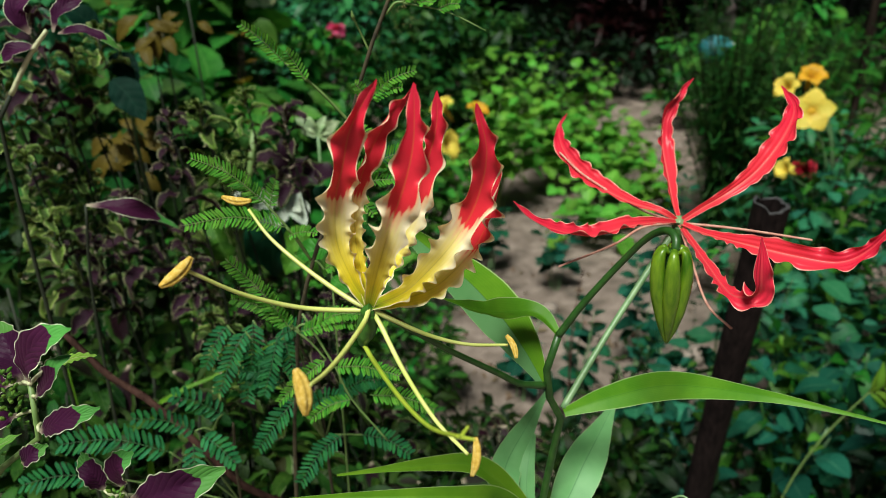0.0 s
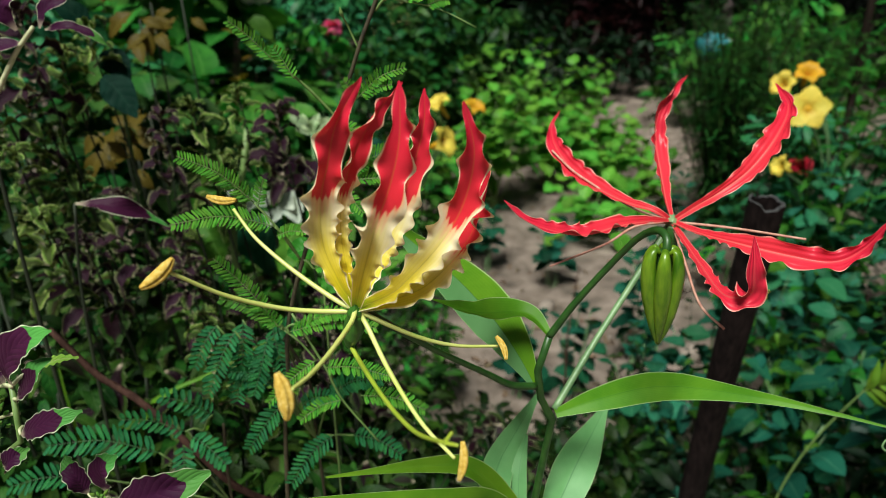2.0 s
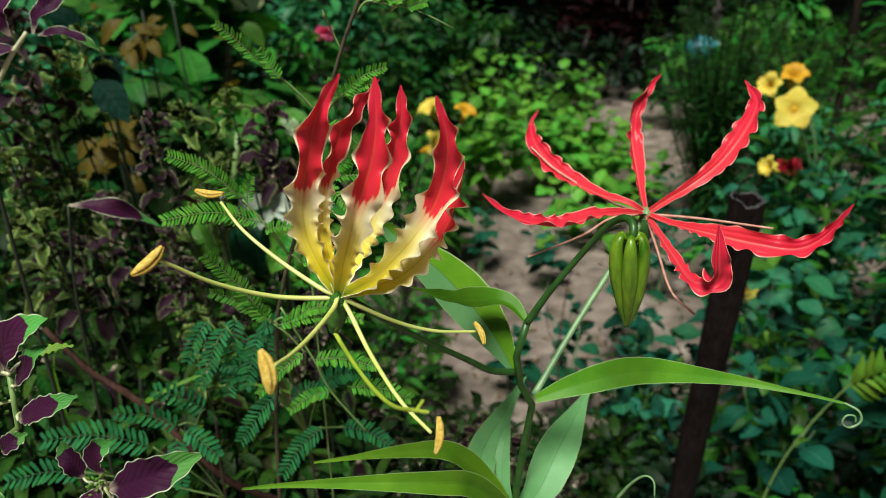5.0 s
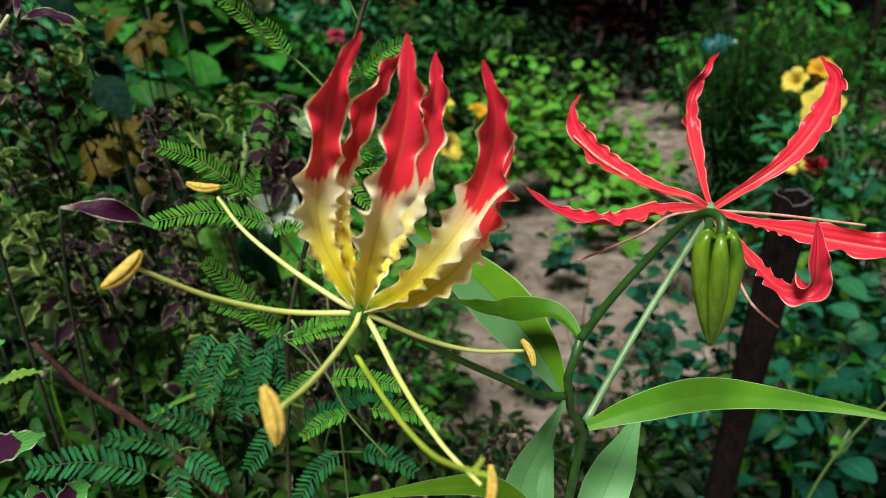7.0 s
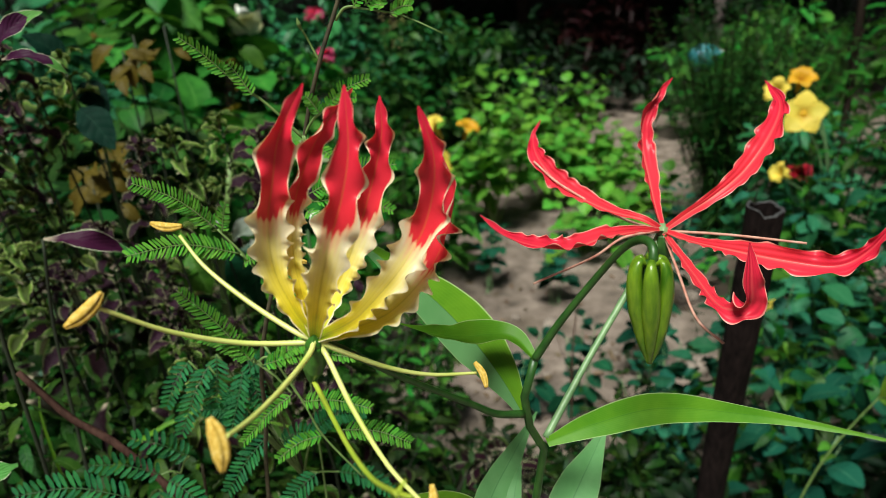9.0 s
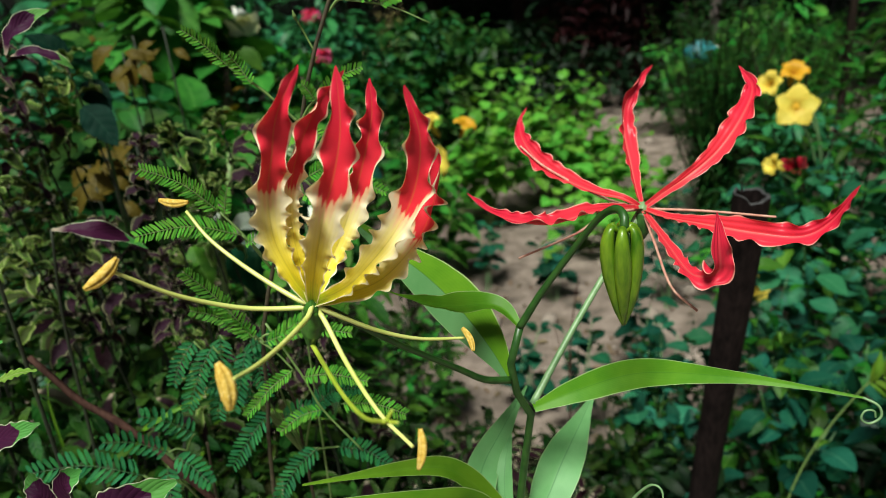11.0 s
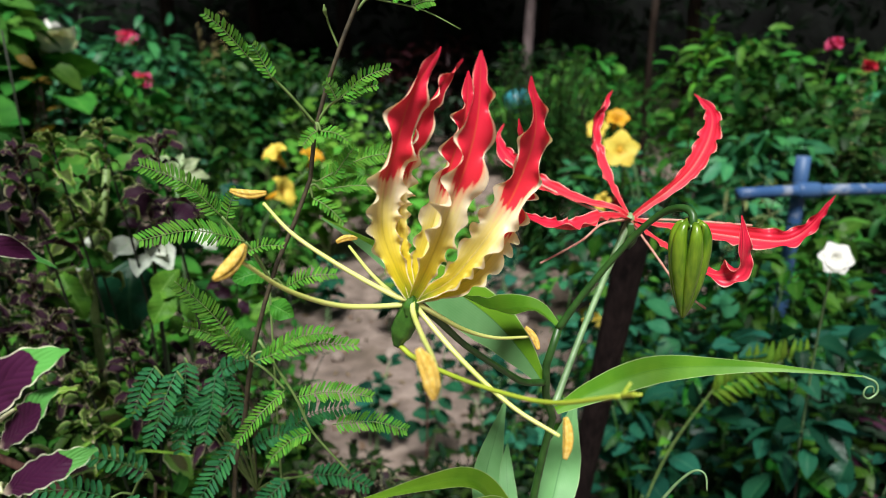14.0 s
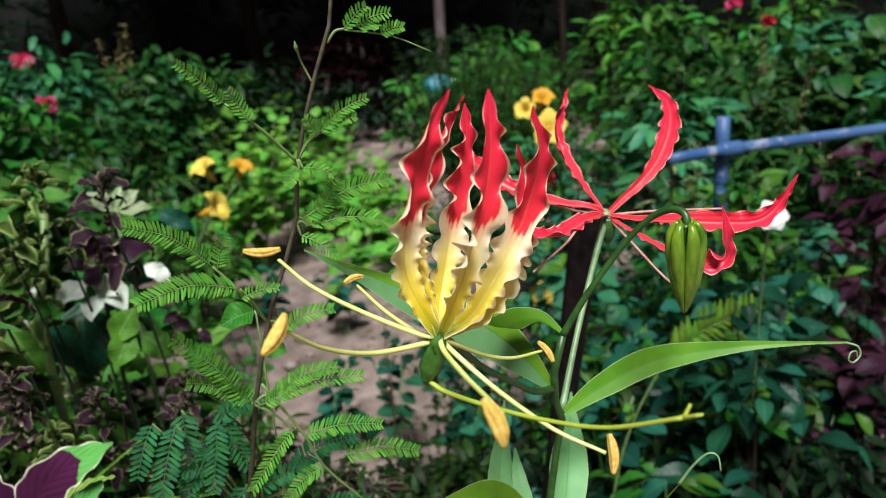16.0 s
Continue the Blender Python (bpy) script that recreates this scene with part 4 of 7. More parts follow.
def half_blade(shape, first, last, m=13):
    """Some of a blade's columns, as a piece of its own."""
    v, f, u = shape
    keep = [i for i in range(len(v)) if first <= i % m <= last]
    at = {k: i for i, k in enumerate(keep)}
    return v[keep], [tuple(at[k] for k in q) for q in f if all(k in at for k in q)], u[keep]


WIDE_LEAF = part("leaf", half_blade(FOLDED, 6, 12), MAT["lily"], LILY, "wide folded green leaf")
# same leaf; the pale colour of this half paints in the sky's sheen
part("turned_half", half_blade(FOLDED, 0, 6), MAT["pale"], WIDE_LEAF, "half of the folded leaf, its sheen put in as pale colour")
part("leaf", blade([LOW_NODE, (0.0400, 0.3230, 0.9940), (0.0400, 0.3400, 1.0040), (0.0540, 0.3660, 1.0130), (0.0715, 0.3965, 1.0220)], [0.005, 0.012, 0.0175, 0.0185, 0.0160, 0.0105, 0.005, 0.001], (0.1, -0.9, 0.35), 50, 11, 0.2), MAT["pale"], LILY, "pale upright leaf seen from below")
part("leaf", blade([LOW_NODE, (0.0720, 0.3260, 0.9900), (0.0850, 0.3420, 1.0060), (0.0970, 0.3590, 1.0160), (0.1100, 0.3790, 1.0260)], [0.006, 0.014, 0.0215, 0.0235, 0.0205, 0.013, 0.006, 0.001], (-0.25, -0.9, 0.3), 50, 11, 0.2), MAT["pale"], LILY, "pale upright leaf seen from below")
part("leaf", blade([LOW_NODE, (0.0520, 0.3300, 0.9900), (0.0530, 0.3420, 1.0050), (0.0580, 0.3560, 1.0150)], [0.004, 0.009, 0.010, 0.007, 0.001], (-0.3, -1, 0.2), 30, 9, 0.15), MAT["pale"], LILY, "pale upright leaf seen from below")
part("leaf", blade([LOW_NODE, (0.0350, 0.3000, 1.0140), (0.0139, 0.2840, 1.0300), (-0.0275, 0.2760, 1.0372), (-0.0560, 0.2690, 1.0420), (-0.0730, 0.2630, 1.0452)], [0.006, 0.0115, 0.0130, 0.0120, 0.0090, 0.0056, 0.0028, 0.001], (0.05, -0.75, 0.66), 50, 11, 0.45), MAT["lily"], LILY)
part("leaf", blade([LOW_NODE, (0.0420, 0.3180, 1.0030), (0.0240, 0.3120, 1.0260), (0.0000, 0.3050, 1.0330), (-0.0450, 0.2880, 1.0400)], [0.005, 0.010, 0.012, 0.0105, 0.007, 0.003, 0.001], (0.05, -0.6, 0.8), 50, 11, 0.5), MAT["lily"], LILY)
part("leaf", blade([LOW_NODE, (0.0660, 0.3080, 0.9850), (0.0800, 0.2900, 0.9990), (0.0920, 0.2740, 1.0180), (0.1000, 0.2650, 1.0360)], [0.005, 0.013, 0.014, 0.009, 0.005, 0.002, 0.0012], (0.3, -0.8, 0.55), 44, 11, 0.25), MAT["lily"], LILY)
part("tendril", tube([(0.0997, 0.2653, 1.0355), (0.1040, 0.2610, 1.0470), (0.1085, 0.2570, 1.0545), (0.1118, 0.2540, 1.0540), (0.1122, 0.2520, 1.0470)], [0.0008, 0.0006, 0.0004], 24, 6), MAT["pale_stem"], LILY, "coiled leaf tip")


# ---- feathery mimosa shoot ----
def mimosa(name, base, stem, girth, fronds, mat, label, seed, pairs=31, leaflet=0.0058, width=0.0014):
    rng = random.Random(seed)
    th = thing(name, base, label, "plant")
    if stem:
        part("stem", tube(stem, girth, 60, 8, 0.15, rng), MAT["mimosa_stem"], th, "thin brown stem")
    for i, (root, a, b, face) in enumerate(fronds):
        a, b = np.array(a), np.array(b)
        if root is not None:
            r = np.array(root)
            part("petiole", tube([r, (r + a) / 2 + (0, 0, 0.002), a], [0.0008, 0.0006], 14, 6), MAT["rachis"], th)
        length = np.linalg.norm(b - a)
        sag = np.array((0, 0, -0.06 * length))
        mid = (a + b) / 2 + np.array((rng.uniform(-1, 1), rng.uniform(-1, 1), 1.2)) * length * 0.05
        k = max(9, int(pairs * length / 0.05))
        leaflets, rib = frond([a, mid, b + sag], k, leaflet * (1.02 if a[2] > 1.15 else 1.08) * min(1.1, 0.55 + 9 * length), width, face, rng)
        f = part("frond", leaflets, MAT[mat], th, kind="stuff")
        part("rib", rib, MAT["rachis" if mat == "mimosa" else "dark_rib"], f)
    return th


MS = [(-0.130, 0.420, -0.02), (-0.125, 0.415, 0.5), (-0.098, 0.400, 0.95), (-0.086, 0.385, 1.030), (-0.079, 0.371, 1.075), (-0.065, 0.368, 1.123), (-0.0458, 0.369, 1.1655), (-0.041, 0.368, 1.196), (-0.0365, 0.367, 1.2100), (-0.029, 0.366, 1.231), (-0.0200, 0.366, 1.2490), (-0.0150, 0.367, 1.2690), (-0.009, 0.368, 1.300)]
N1, N2, N3, N4, N6 = (-0.041, 0.368, 1.196), (-0.0458, 0.369, 1.1655), (-0.067, 0.368, 1.120), (-0.080, 0.367, 1.078), (-0.0200, 0.367, 1.2480)
UPF, CAMF = (0.1, -0.75, 0.65), (0, -0.95, 0.3)
mimosa("mimosa_shoot", (-0.130, 0.420, 0.0), MS, [0.0030, 0.0027, 0.0023, 0.0019, 0.0015, 0.0012, 0.0009], [
    (N1, (-0.0695, 0.360, 1.2265), (-0.0865, 0.352, 1.2465), CAMF), (None, (-0.0600, 0.360, 1.2175), (-0.0678, 0.356, 1.2335), CAMF),
    (N1, (-0.0292, 0.364, 1.2085), (-0.0060, 0.360, 1.2240), CAMF), (None, (-0.0285, 0.364, 1.2080), (-0.0125, 0.358, 1.2155), CAMF), (None, (-0.0310, 0.364, 1.2075), (-0.0360, 0.360, 1.2170), CAMF),
    (N6, (-0.0112, 0.366, 1.2535), (-0.0015, 0.360, 1.2635), CAMF), (None, (-0.0060, 0.365, 1.2535), (0.0090, 0.360, 1.2600), CAMF), (None, (-0.0040, 0.365, 1.2525), (0.0030, 0.360, 1.2535), UPF), (None, (0.0050, 0.364, 1.2500), (0.0150, 0.360, 1.2530), CAMF),
    (N2, (-0.0420, 0.369, 1.1680), (0.0030, 0.362, 1.1850), CAMF), (None, (-0.0330, 0.368, 1.1710), (-0.0240, 0.360, 1.1865), CAMF),
    (N2, (-0.0400, 0.369, 1.1640), (0.0000, 0.361, 1.1620), UPF), (N1, (-0.0405, 0.366, 1.1930), (-0.0480, 0.358, 1.1880), UPF), (N1, (-0.0390, 0.366, 1.1930), (-0.0270, 0.356, 1.1900), UPF),
    (N3, (-0.0770, 0.360, 1.1420), (-0.1200, 0.332, 1.1560), UPF), (N3, (-0.0870, 0.362, 1.1545), (-0.1190, 0.350, 1.1850), CAMF), (None, (-0.0850, 0.362, 1.1530), (-0.0790, 0.356, 1.1700), CAMF), (None, (-0.0770, 0.362, 1.1360), (-0.0600, 0.356, 1.1410), UPF),
    (N4, (-0.0810, 0.365, 1.0790), (-0.1100, 0.355, 1.1300), CAMF), (N4, (-0.0820, 0.365, 1.0810), (-0.1080, 0.350, 1.1080), CAMF), (N4, (-0.0770, 0.366, 1.0770), (-0.0250, 0.355, 1.0880), UPF), (N4, (-0.0700, 0.366, 1.0810), (-0.0380, 0.355, 1.0955), UPF),
    (N4, (-0.0630, 0.366, 1.0590), (-0.0890, 0.352, 1.0410), UPF), (None, (-0.0580, 0.366, 1.0540), (-0.0190, 0.352, 1.0590), UPF), (None, (-0.0500, 0.368, 1.0310), (-0.0730, 0.355, 1.0270), UPF), (None, (-0.0390, 0.368, 1.0340), (0.0000, 0.355, 1.0350), UPF),
    (N2, (-0.0440, 0.369, 1.1600), (-0.0300, 0.360, 1.1500), UPF), (N3, (-0.0600, 0.367, 1.1150), (-0.0350, 0.358, 1.1250), UPF),
], "mimosa", "slender brown mimosa shoot with feathery green fronds", 21, 30, 0.0064, 0.00115)
part("petiole", tube([(-0.0745, 0.367, 1.0880), (-0.058, 0.366, 1.054), (-0.050, 0.368, 1.031), (-0.030, 0.370, 1.000)], [0.0008, 0.0006], 20, 6), MAT["rachis"], bpy.data.objects["mimosa_shoot"])
for line, girth in (([(-0.029, 0.366, 1.2310), (-0.0331, 0.365, 1.2409), (-0.0345, 0.362, 1.2450)], [0.0006, 0.0005]), ([(-0.0345, 0.362, 1.2450), (-0.0352, 0.361, 1.2470), (-0.0356, 0.360, 1.2500)], [0.0005, 0.0011, 0.0002]), ([(-0.0112, 0.366, 1.2530), (0.0047, 0.364, 1.2500), (0.0139, 0.362, 1.2470), (0.0280, 0.360, 1.2400)], [0.0006, 0.0004, 0.0003])):
    part("petiole", tube(line, girth, 12, 5), MAT["rachis"], bpy.data.objects["mimosa_shoot"])

LM = (-0.150, 0.43, 0.90)
mimosa("mimosa_plant", (-0.165, 0.46, 0.0), [(-0.165, 0.46, -0.02), (-0.150, 0.45, 0.6), LM, (-0.140, 0.41, 0.985)], [0.002, 0.0016, 0.001], [
    ((-0.152, 0.405, 0.983), (-0.142, 0.400, 0.999), (-0.166, 0.385, 1.025), UPF), ((-0.152, 0.405, 0.983), (-0.162, 0.400, 0.986), (-0.194, 0.385, 1.008), UPF), (None, (-0.158, 0.400, 0.982), (-0.132, 0.385, 0.973), UPF),
    (LM, (-0.182, 0.400, 0.969), (-0.246, 0.385, 0.990), UPF), (LM, (-0.237, 0.405, 0.945), (-0.282, 0.390, 0.952), UPF), (LM, (-0.165, 0.400, 0.975), (-0.160, 0.385, 0.950), UPF),
], "mimosa_blue", "low mimosa plant with bluish feathery fronds", 22, 13, 0.0100, 0.0026)
RM = (-0.085, 0.44, 0.95)
mimosa("mimosa_plant", (-0.090, 0.47, 0.0), [(-0.090, 0.47, -0.02), (-0.080, 0.46, 0.6), RM, (-0.080, 0.41, 1.020), (-0.095, 0.405, 1.06)], [0.002, 0.0016, 0.001], [
    (RM, (-0.091, 0.400, 1.012), (-0.116, 0.385, 0.985), UPF), (RM, (-0.064, 0.400, 0.983), (-0.091, 0.385, 0.958), UPF), (RM, (-0.083, 0.400, 1.006), (-0.055, 0.385, 1.022), UPF), (RM, (-0.100, 0.400, 1.022), (-0.121, 0.385, 1.042), CAMF),
    (RM, (-0.116, 0.405, 1.065), (-0.121, 0.390, 1.018), CAMF), (RM, (-0.090, 0.405, 1.052), (-0.119, 0.390, 1.028), CAMF), (RM, (-0.064, 0.400, 1.013), (-0.028, 0.385, 1.037), UPF), (RM, (-0.051, 0.400, 0.983), (-0.018, 0.385, 0.981), UPF), (None, (-0.098, 0.405, 1.055), (-0.075, 0.390, 1.068), UPF), (None, (-0.098, 0.405, 1.060), (-0.088, 0.392, 1.030), CAMF),
    (RM, (-0.120, 0.400, 1.060), (-0.134, 0.380, 1.030), CAMF), (RM, (-0.131, 0.400, 1.064), (-0.142, 0.385, 1.045), CAMF), (None, (-0.100, 0.400, 1.056), (-0.108, 0.385, 1.025), CAMF),
], "mimosa_blue", "low mimosa plant with bluish feathery fronds", 23, 19, 0.0086, 0.0020)
part("stem", tube([(-0.270, 0.45, 1.036), (-0.253, 0.45, 1.012), (-0.24, 0.45, 0.996), (-0.21, 0.45, 0.971), (-0.159, 0.45, 0.905), (-0.06, 0.50, 0.72), (0.02, 0.55, -0.02)], [0.0020, 0.0032, 0.0036, 0.0038, 0.0040], 90, 9, 0.45, random.Random(3)), MAT["twig"], thing("bare_branch", (0.02, 0.55, 0.0), "bare reddish-brown branch leaning through the weeds", "branch"))

# ---- coleus in front ----
def coleus_front(base, stem, leaves, buds, label, seed):
    rng = random.Random(seed)
    th = thing("coleus", base, label, "plant", "coleus in front")
    part("stem", tube(stem, [0.0030, 0.0024, 0.0016, 0.0012], 50, 8), MAT["rachis"], th, "pale green stem")
    along = curve(stem, 200)
    for i, (line, width, face) in enumerate(leaves):
        shape = [width * 1.02 * f for f in (0.10, 0.34, 0.70, 0.92, 1.0, 0.98, 0.90, 0.74, 0.48, 0.06)]
        part("leaf", blade(line, shape, face, 44, 13, rng.uniform(0.1, 0.5), width * 0.055, rng.uniform(2.0, 3.5), seed * 10 + i, scallop=0.0004, writhe=0.25), MAT["coleus" if width > 0.0065 else "coleus_green_leaf"], th)
        foot = along[np.argmin(np.linalg.norm(along - np.array(line[0]), axis=1))]
        part("petiole", tube([foot, (foot + np.array(line[0])) / 2 + (0, -0.001, 0.001), line[0]], [0.0009, 0.0008, 0.0006], 12, 6), MAT["cream_stalk"], th, "cream leaf stalk")
    for x, y, z in buds:
        for i in range(40):
            a, k = i * 2.4, i / 39
            r = 0.0034 * (1 - 0.6 * k)
            c = (x + r * math.cos(a), y + r * math.sin(a), z - 0.012 + 0.024 * k)
            d = (c[0] + 0.0022 * math.cos(a), c[1] + 0.0022 * math.sin(a), c[2] + 0.0016)
            part("bud", spindle([c, tuple((c[j] + d[j]) / 2 for j in range(3)), d], [0.0003, 0.0009, 0.0003], 0, 0, 5, 6), MAT["coleus_green_leaf"], th)
    return th


coleus_front((-0.21, 0.30, 0.0), [(-0.21, 0.30, -0.02), (-0.215, 0.29, 0.5), (-0.205, 0.255, 0.98), (-0.182, 0.245, 1.069), (-0.166, 0.243, 1.081), (-0.153, 0.243, 1.094), (-0.152, 0.245, 1.102), (-0.153, 0.246, 1.117)], [
    ([(-0.1520, 0.2450, 1.1170), (-0.1490, 0.2400, 1.1290), (-0.1400, 0.2360, 1.1400), (-0.1230, 0.2320, 1.1480)], 0.0124, (-0.2, -0.8, 0.4)),
    ([(-0.1570, 0.2470, 1.1170), (-0.1620, 0.2520, 1.1280), (-0.1690, 0.2580, 1.1380)], 0.0147, (0.3, -0.8, 0.4)),
    ([(-0.1500, 0.2430, 1.1130), (-0.1400, 0.2360, 1.1230), (-0.1330, 0.2340, 1.1320), (-0.1290, 0.2380, 1.1340)], 0.0098, (-0.4, -0.7, 0.5)),
    ([(-0.1470, 0.2520, 1.1210), (-0.1370, 0.2520, 1.1250), (-0.1280, 0.2520, 1.1260)], 0.0034, (0, -0.6, 0.8)),
    ([(-0.1500, 0.2400, 1.0990), (-0.1390, 0.2340, 1.1070), (-0.1280, 0.2320, 1.1120), (-0.1200, 0.2340, 1.1140)], 0.0097, (0, -0.75, 0.6)),
    ([(-0.1570, 0.2360, 1.0870), (-0.1510, 0.2330, 1.0930), (-0.1450, 0.2360, 1.0960)], 0.0079, (0.2, -0.7, 0.6)),
    ([(-0.1800, 0.2250, 1.0730), (-0.1650, 0.2200, 1.0770), (-0.1550, 0.2200, 1.0760), (-0.1490, 0.2240, 1.0700)], 0.0092, (0, -0.6, 0.8)),
    ([(-0.1820, 0.2350, 1.0930), (-0.1690, 0.2320, 1.0950), (-0.1600, 0.2320, 1.0990), (-0.1540, 0.2360, 1.1010)], 0.0063, (0, -0.5, 0.85)),
    ([(-0.1640, 0.2500, 1.1140), (-0.1770, 0.2550, 1.1100), (-0.1900, 0.2600, 1.1100)], 0.0125, (0.2, -0.7, 0.6)),
    ([(-0.1610, 0.2450, 1.1030), (-0.1670, 0.2400, 1.1040), (-0.1790, 0.2400, 1.1000)], 0.0119, (0.2, -0.6, 0.7)),
], ((-0.160, 0.242, 1.113), (-0.171, 0.240, 1.100)), "coleus with dark purple leaves tipped green and edged cream", 1)
coleus_front((-0.14, 0.29, 0.0), [(-0.14, 0.29, -0.02), (-0.15, 0.28, 0.5), (-0.140, 0.26, 0.95), (-0.138, 0.248, 1.045), (-0.133, 0.247, 1.060), (-0.125, 0.246, 1.064)], [
    ([(-0.1230, 0.2450, 1.0610), (-0.1090, 0.2400, 1.0680), (-0.0950, 0.2380, 1.0755), (-0.0795, 0.2420, 1.0800)], 0.0162, (0.05, -0.8, 0.55)),
    ([(-0.1260, 0.2470, 1.0660), (-0.1260, 0.2450, 1.0750), (-0.1240, 0.2440, 1.0810), (-0.1180, 0.2460, 1.0850)], 0.0116, (-0.2, -0.85, 0.4)),
    ([(-0.1340, 0.2470, 1.0650), (-0.1370, 0.2460, 1.0750), (-0.1420, 0.2500, 1.0820)], 0.0086, (0.3, -0.8, 0.4)),
    ([(-0.1250, 0.2430, 1.0640), (-0.1280, 0.2360, 1.0580), (-0.1320, 0.2300, 1.0510)], 0.0117, (0.1, -0.6, 0.8)),
    ([(-0.1220, 0.2430, 1.0580), (-0.1150, 0.2350, 1.0530), (-0.1070, 0.2300, 1.0480)], 0.0090, (-0.1, -0.6, 0.8)),
    ([(-0.1250, 0.2550, 1.0560), (-0.1180, 0.2620, 1.0460), (-0.1110, 0.2680, 1.0360)], 0.0082, (-0.1, -0.5, 0.85)),
], ((-0.127, 0.243, 1.056),), "coleus with dark purple leaves tipped green and edged cream", 2)

# ---- wooden stake ----
def build_stake():
    th = thing("wooden_stake", (0.424, 1.064, 0.0), "dark weathered hollow wooden stake leaning among the plants", "stake")
    low, top = np.array((0.428, 1.078, -0.04)), np.array((0.3395, 0.724, 1.040))
    t = unit(top - low)
    x = unit(np.cross(t, (0, 1, 0)))
    y = np.cross(t, x)
    n, sides, v, f = 30, 20, [], []
    for i in range(n):
        k = i / (n - 1)
        c = low + (top - low) * k + x * 0.004 * math.sin(5 * k) + y * 0.003 * math.sin(7 * k)
        for j in range(sides):
            a = 2 * math.pi * j / sides
            ridge = 1 + 0.10 * noise.noise((math.cos(a) * 2, math.sin(a) * 2, k * 3)) + 0.05 * noise.noise((math.cos(a) * 6, math.sin(a) * 6, k * 5))
            r = (0.0185 - 0.002 * k) * ridge
            end = (0.005 * noise.noise((math.cos(a) * 2, math.sin(a) * 2, 9)) + (0.007 if math.cos(a) > 0.55 else 0)) if i == n - 1 else 0
            v.append(c + x * math.cos(a) * r * 1.15 + y * math.sin(a) * r * 0.9 + t * end)
    for i in range(n - 1):
        for j in range(sides):
            a, b = i * sides + j, i * sides + (j + 1) % sides
            f.append((a, b, b + sides, a + sides))
    part("post", (np.array(v), f, None), MAT["stake"], th, "dark cracked wood")
    # the worn rim and the bore
    outer = np.array(v[(n - 1) * sides:])
    rings = [outer]
    for depth, scale in ((0.0012, 0.93), (0.0, 0.80), (-0.020, 0.74), (-0.075, 0.66)):
        rings.append(top + (outer - top) * scale + t * depth)
    quads = [(k * sides + a, k * sides + (a + 1) % sides, (k + 1) * sides + (a + 1) % sides, (k + 1) * sides + a) for k in range(4) for a in range(sides)]
    part("rim", (np.concatenate(rings[:3]), quads[:2 * sides], None), MAT["worn_rim"], th, "pale worn rim of the hollow end")
    bore = quads[:2 * sides] + [tuple(range(2 * sides, 3 * sides))]
    part("bore", (np.concatenate(rings[2:]), bore, None), MAT["stake"], th, "dark hollow inside the end")
    part("splinter", tube([top + x * 0.001 - y * 0.010 + t * -0.004, top + x * 0.0015 - y * 0.012 + t * 0.006, top + x * -0.0005 - y * 0.013 + t * 0.013], [0.0014, 0.0011, 0.0003], 10, 6), MAT["stake"], th)


build_stake()


# ---- patterns for leaves ----
def patterns(outline, count=4, **how):
    return [leaf_shape(outline, seed=40 + i, **how) for i in range(count)]


FAR = {k: patterns(k, n=5, m=3, droop=0.3, fold=0.25) for k in ("ovate", "round", "lance", "heart", "strap")}
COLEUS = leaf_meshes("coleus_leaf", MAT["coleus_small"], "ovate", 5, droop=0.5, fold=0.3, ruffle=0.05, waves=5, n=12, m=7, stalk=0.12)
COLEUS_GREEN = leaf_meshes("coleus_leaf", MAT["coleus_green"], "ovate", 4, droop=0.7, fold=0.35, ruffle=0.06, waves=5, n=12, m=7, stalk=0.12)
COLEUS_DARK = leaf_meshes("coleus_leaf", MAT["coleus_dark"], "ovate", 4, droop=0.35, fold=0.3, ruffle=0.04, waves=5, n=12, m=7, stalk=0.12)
TEAL = leaf_meshes("round_leaf", MAT["teal_leaf"], "round", 5, droop=0.3, fold=0.15, n=10, m=7, stalk=0.15)
MID = leaf_meshes("green_leaf", MAT["mid_leaf"], "ovate", 5, droop=0.35, fold=0.25, ruffle=0.02, n=10, m=7, stalk=0.1)
SOFT = leaf_meshes("soft_leaf", MAT["soft_leaf"], "ovate", 4, droop=0.5, fold=0.25, ruffle=0.03, n=10, m=7, stalk=0.1)
PALE_TEAL = leaf_meshes("round_leaf", MAT["pale_teal"], "round", 5, droop=0.3, fold=0.15, n=10, m=7, stalk=0.15)
LANCE = leaf_meshes("lance_leaf", MAT["mid_leaf"], "lance", 5, droop=0.3, fold=0.25, n=10, m=5)
PURPLE = leaf_meshes("purple_leaf", MAT["purple_leaf"], "ovate", 4, droop=0.3, fold=0.2, ruffle=0.03, n=10, m=7)
GLOSSY = leaf_meshes("glossy_leaf", MAT["teal_leaf"], "ovate", 4, droop=0.25, fold=0.3, n=10, m=7)

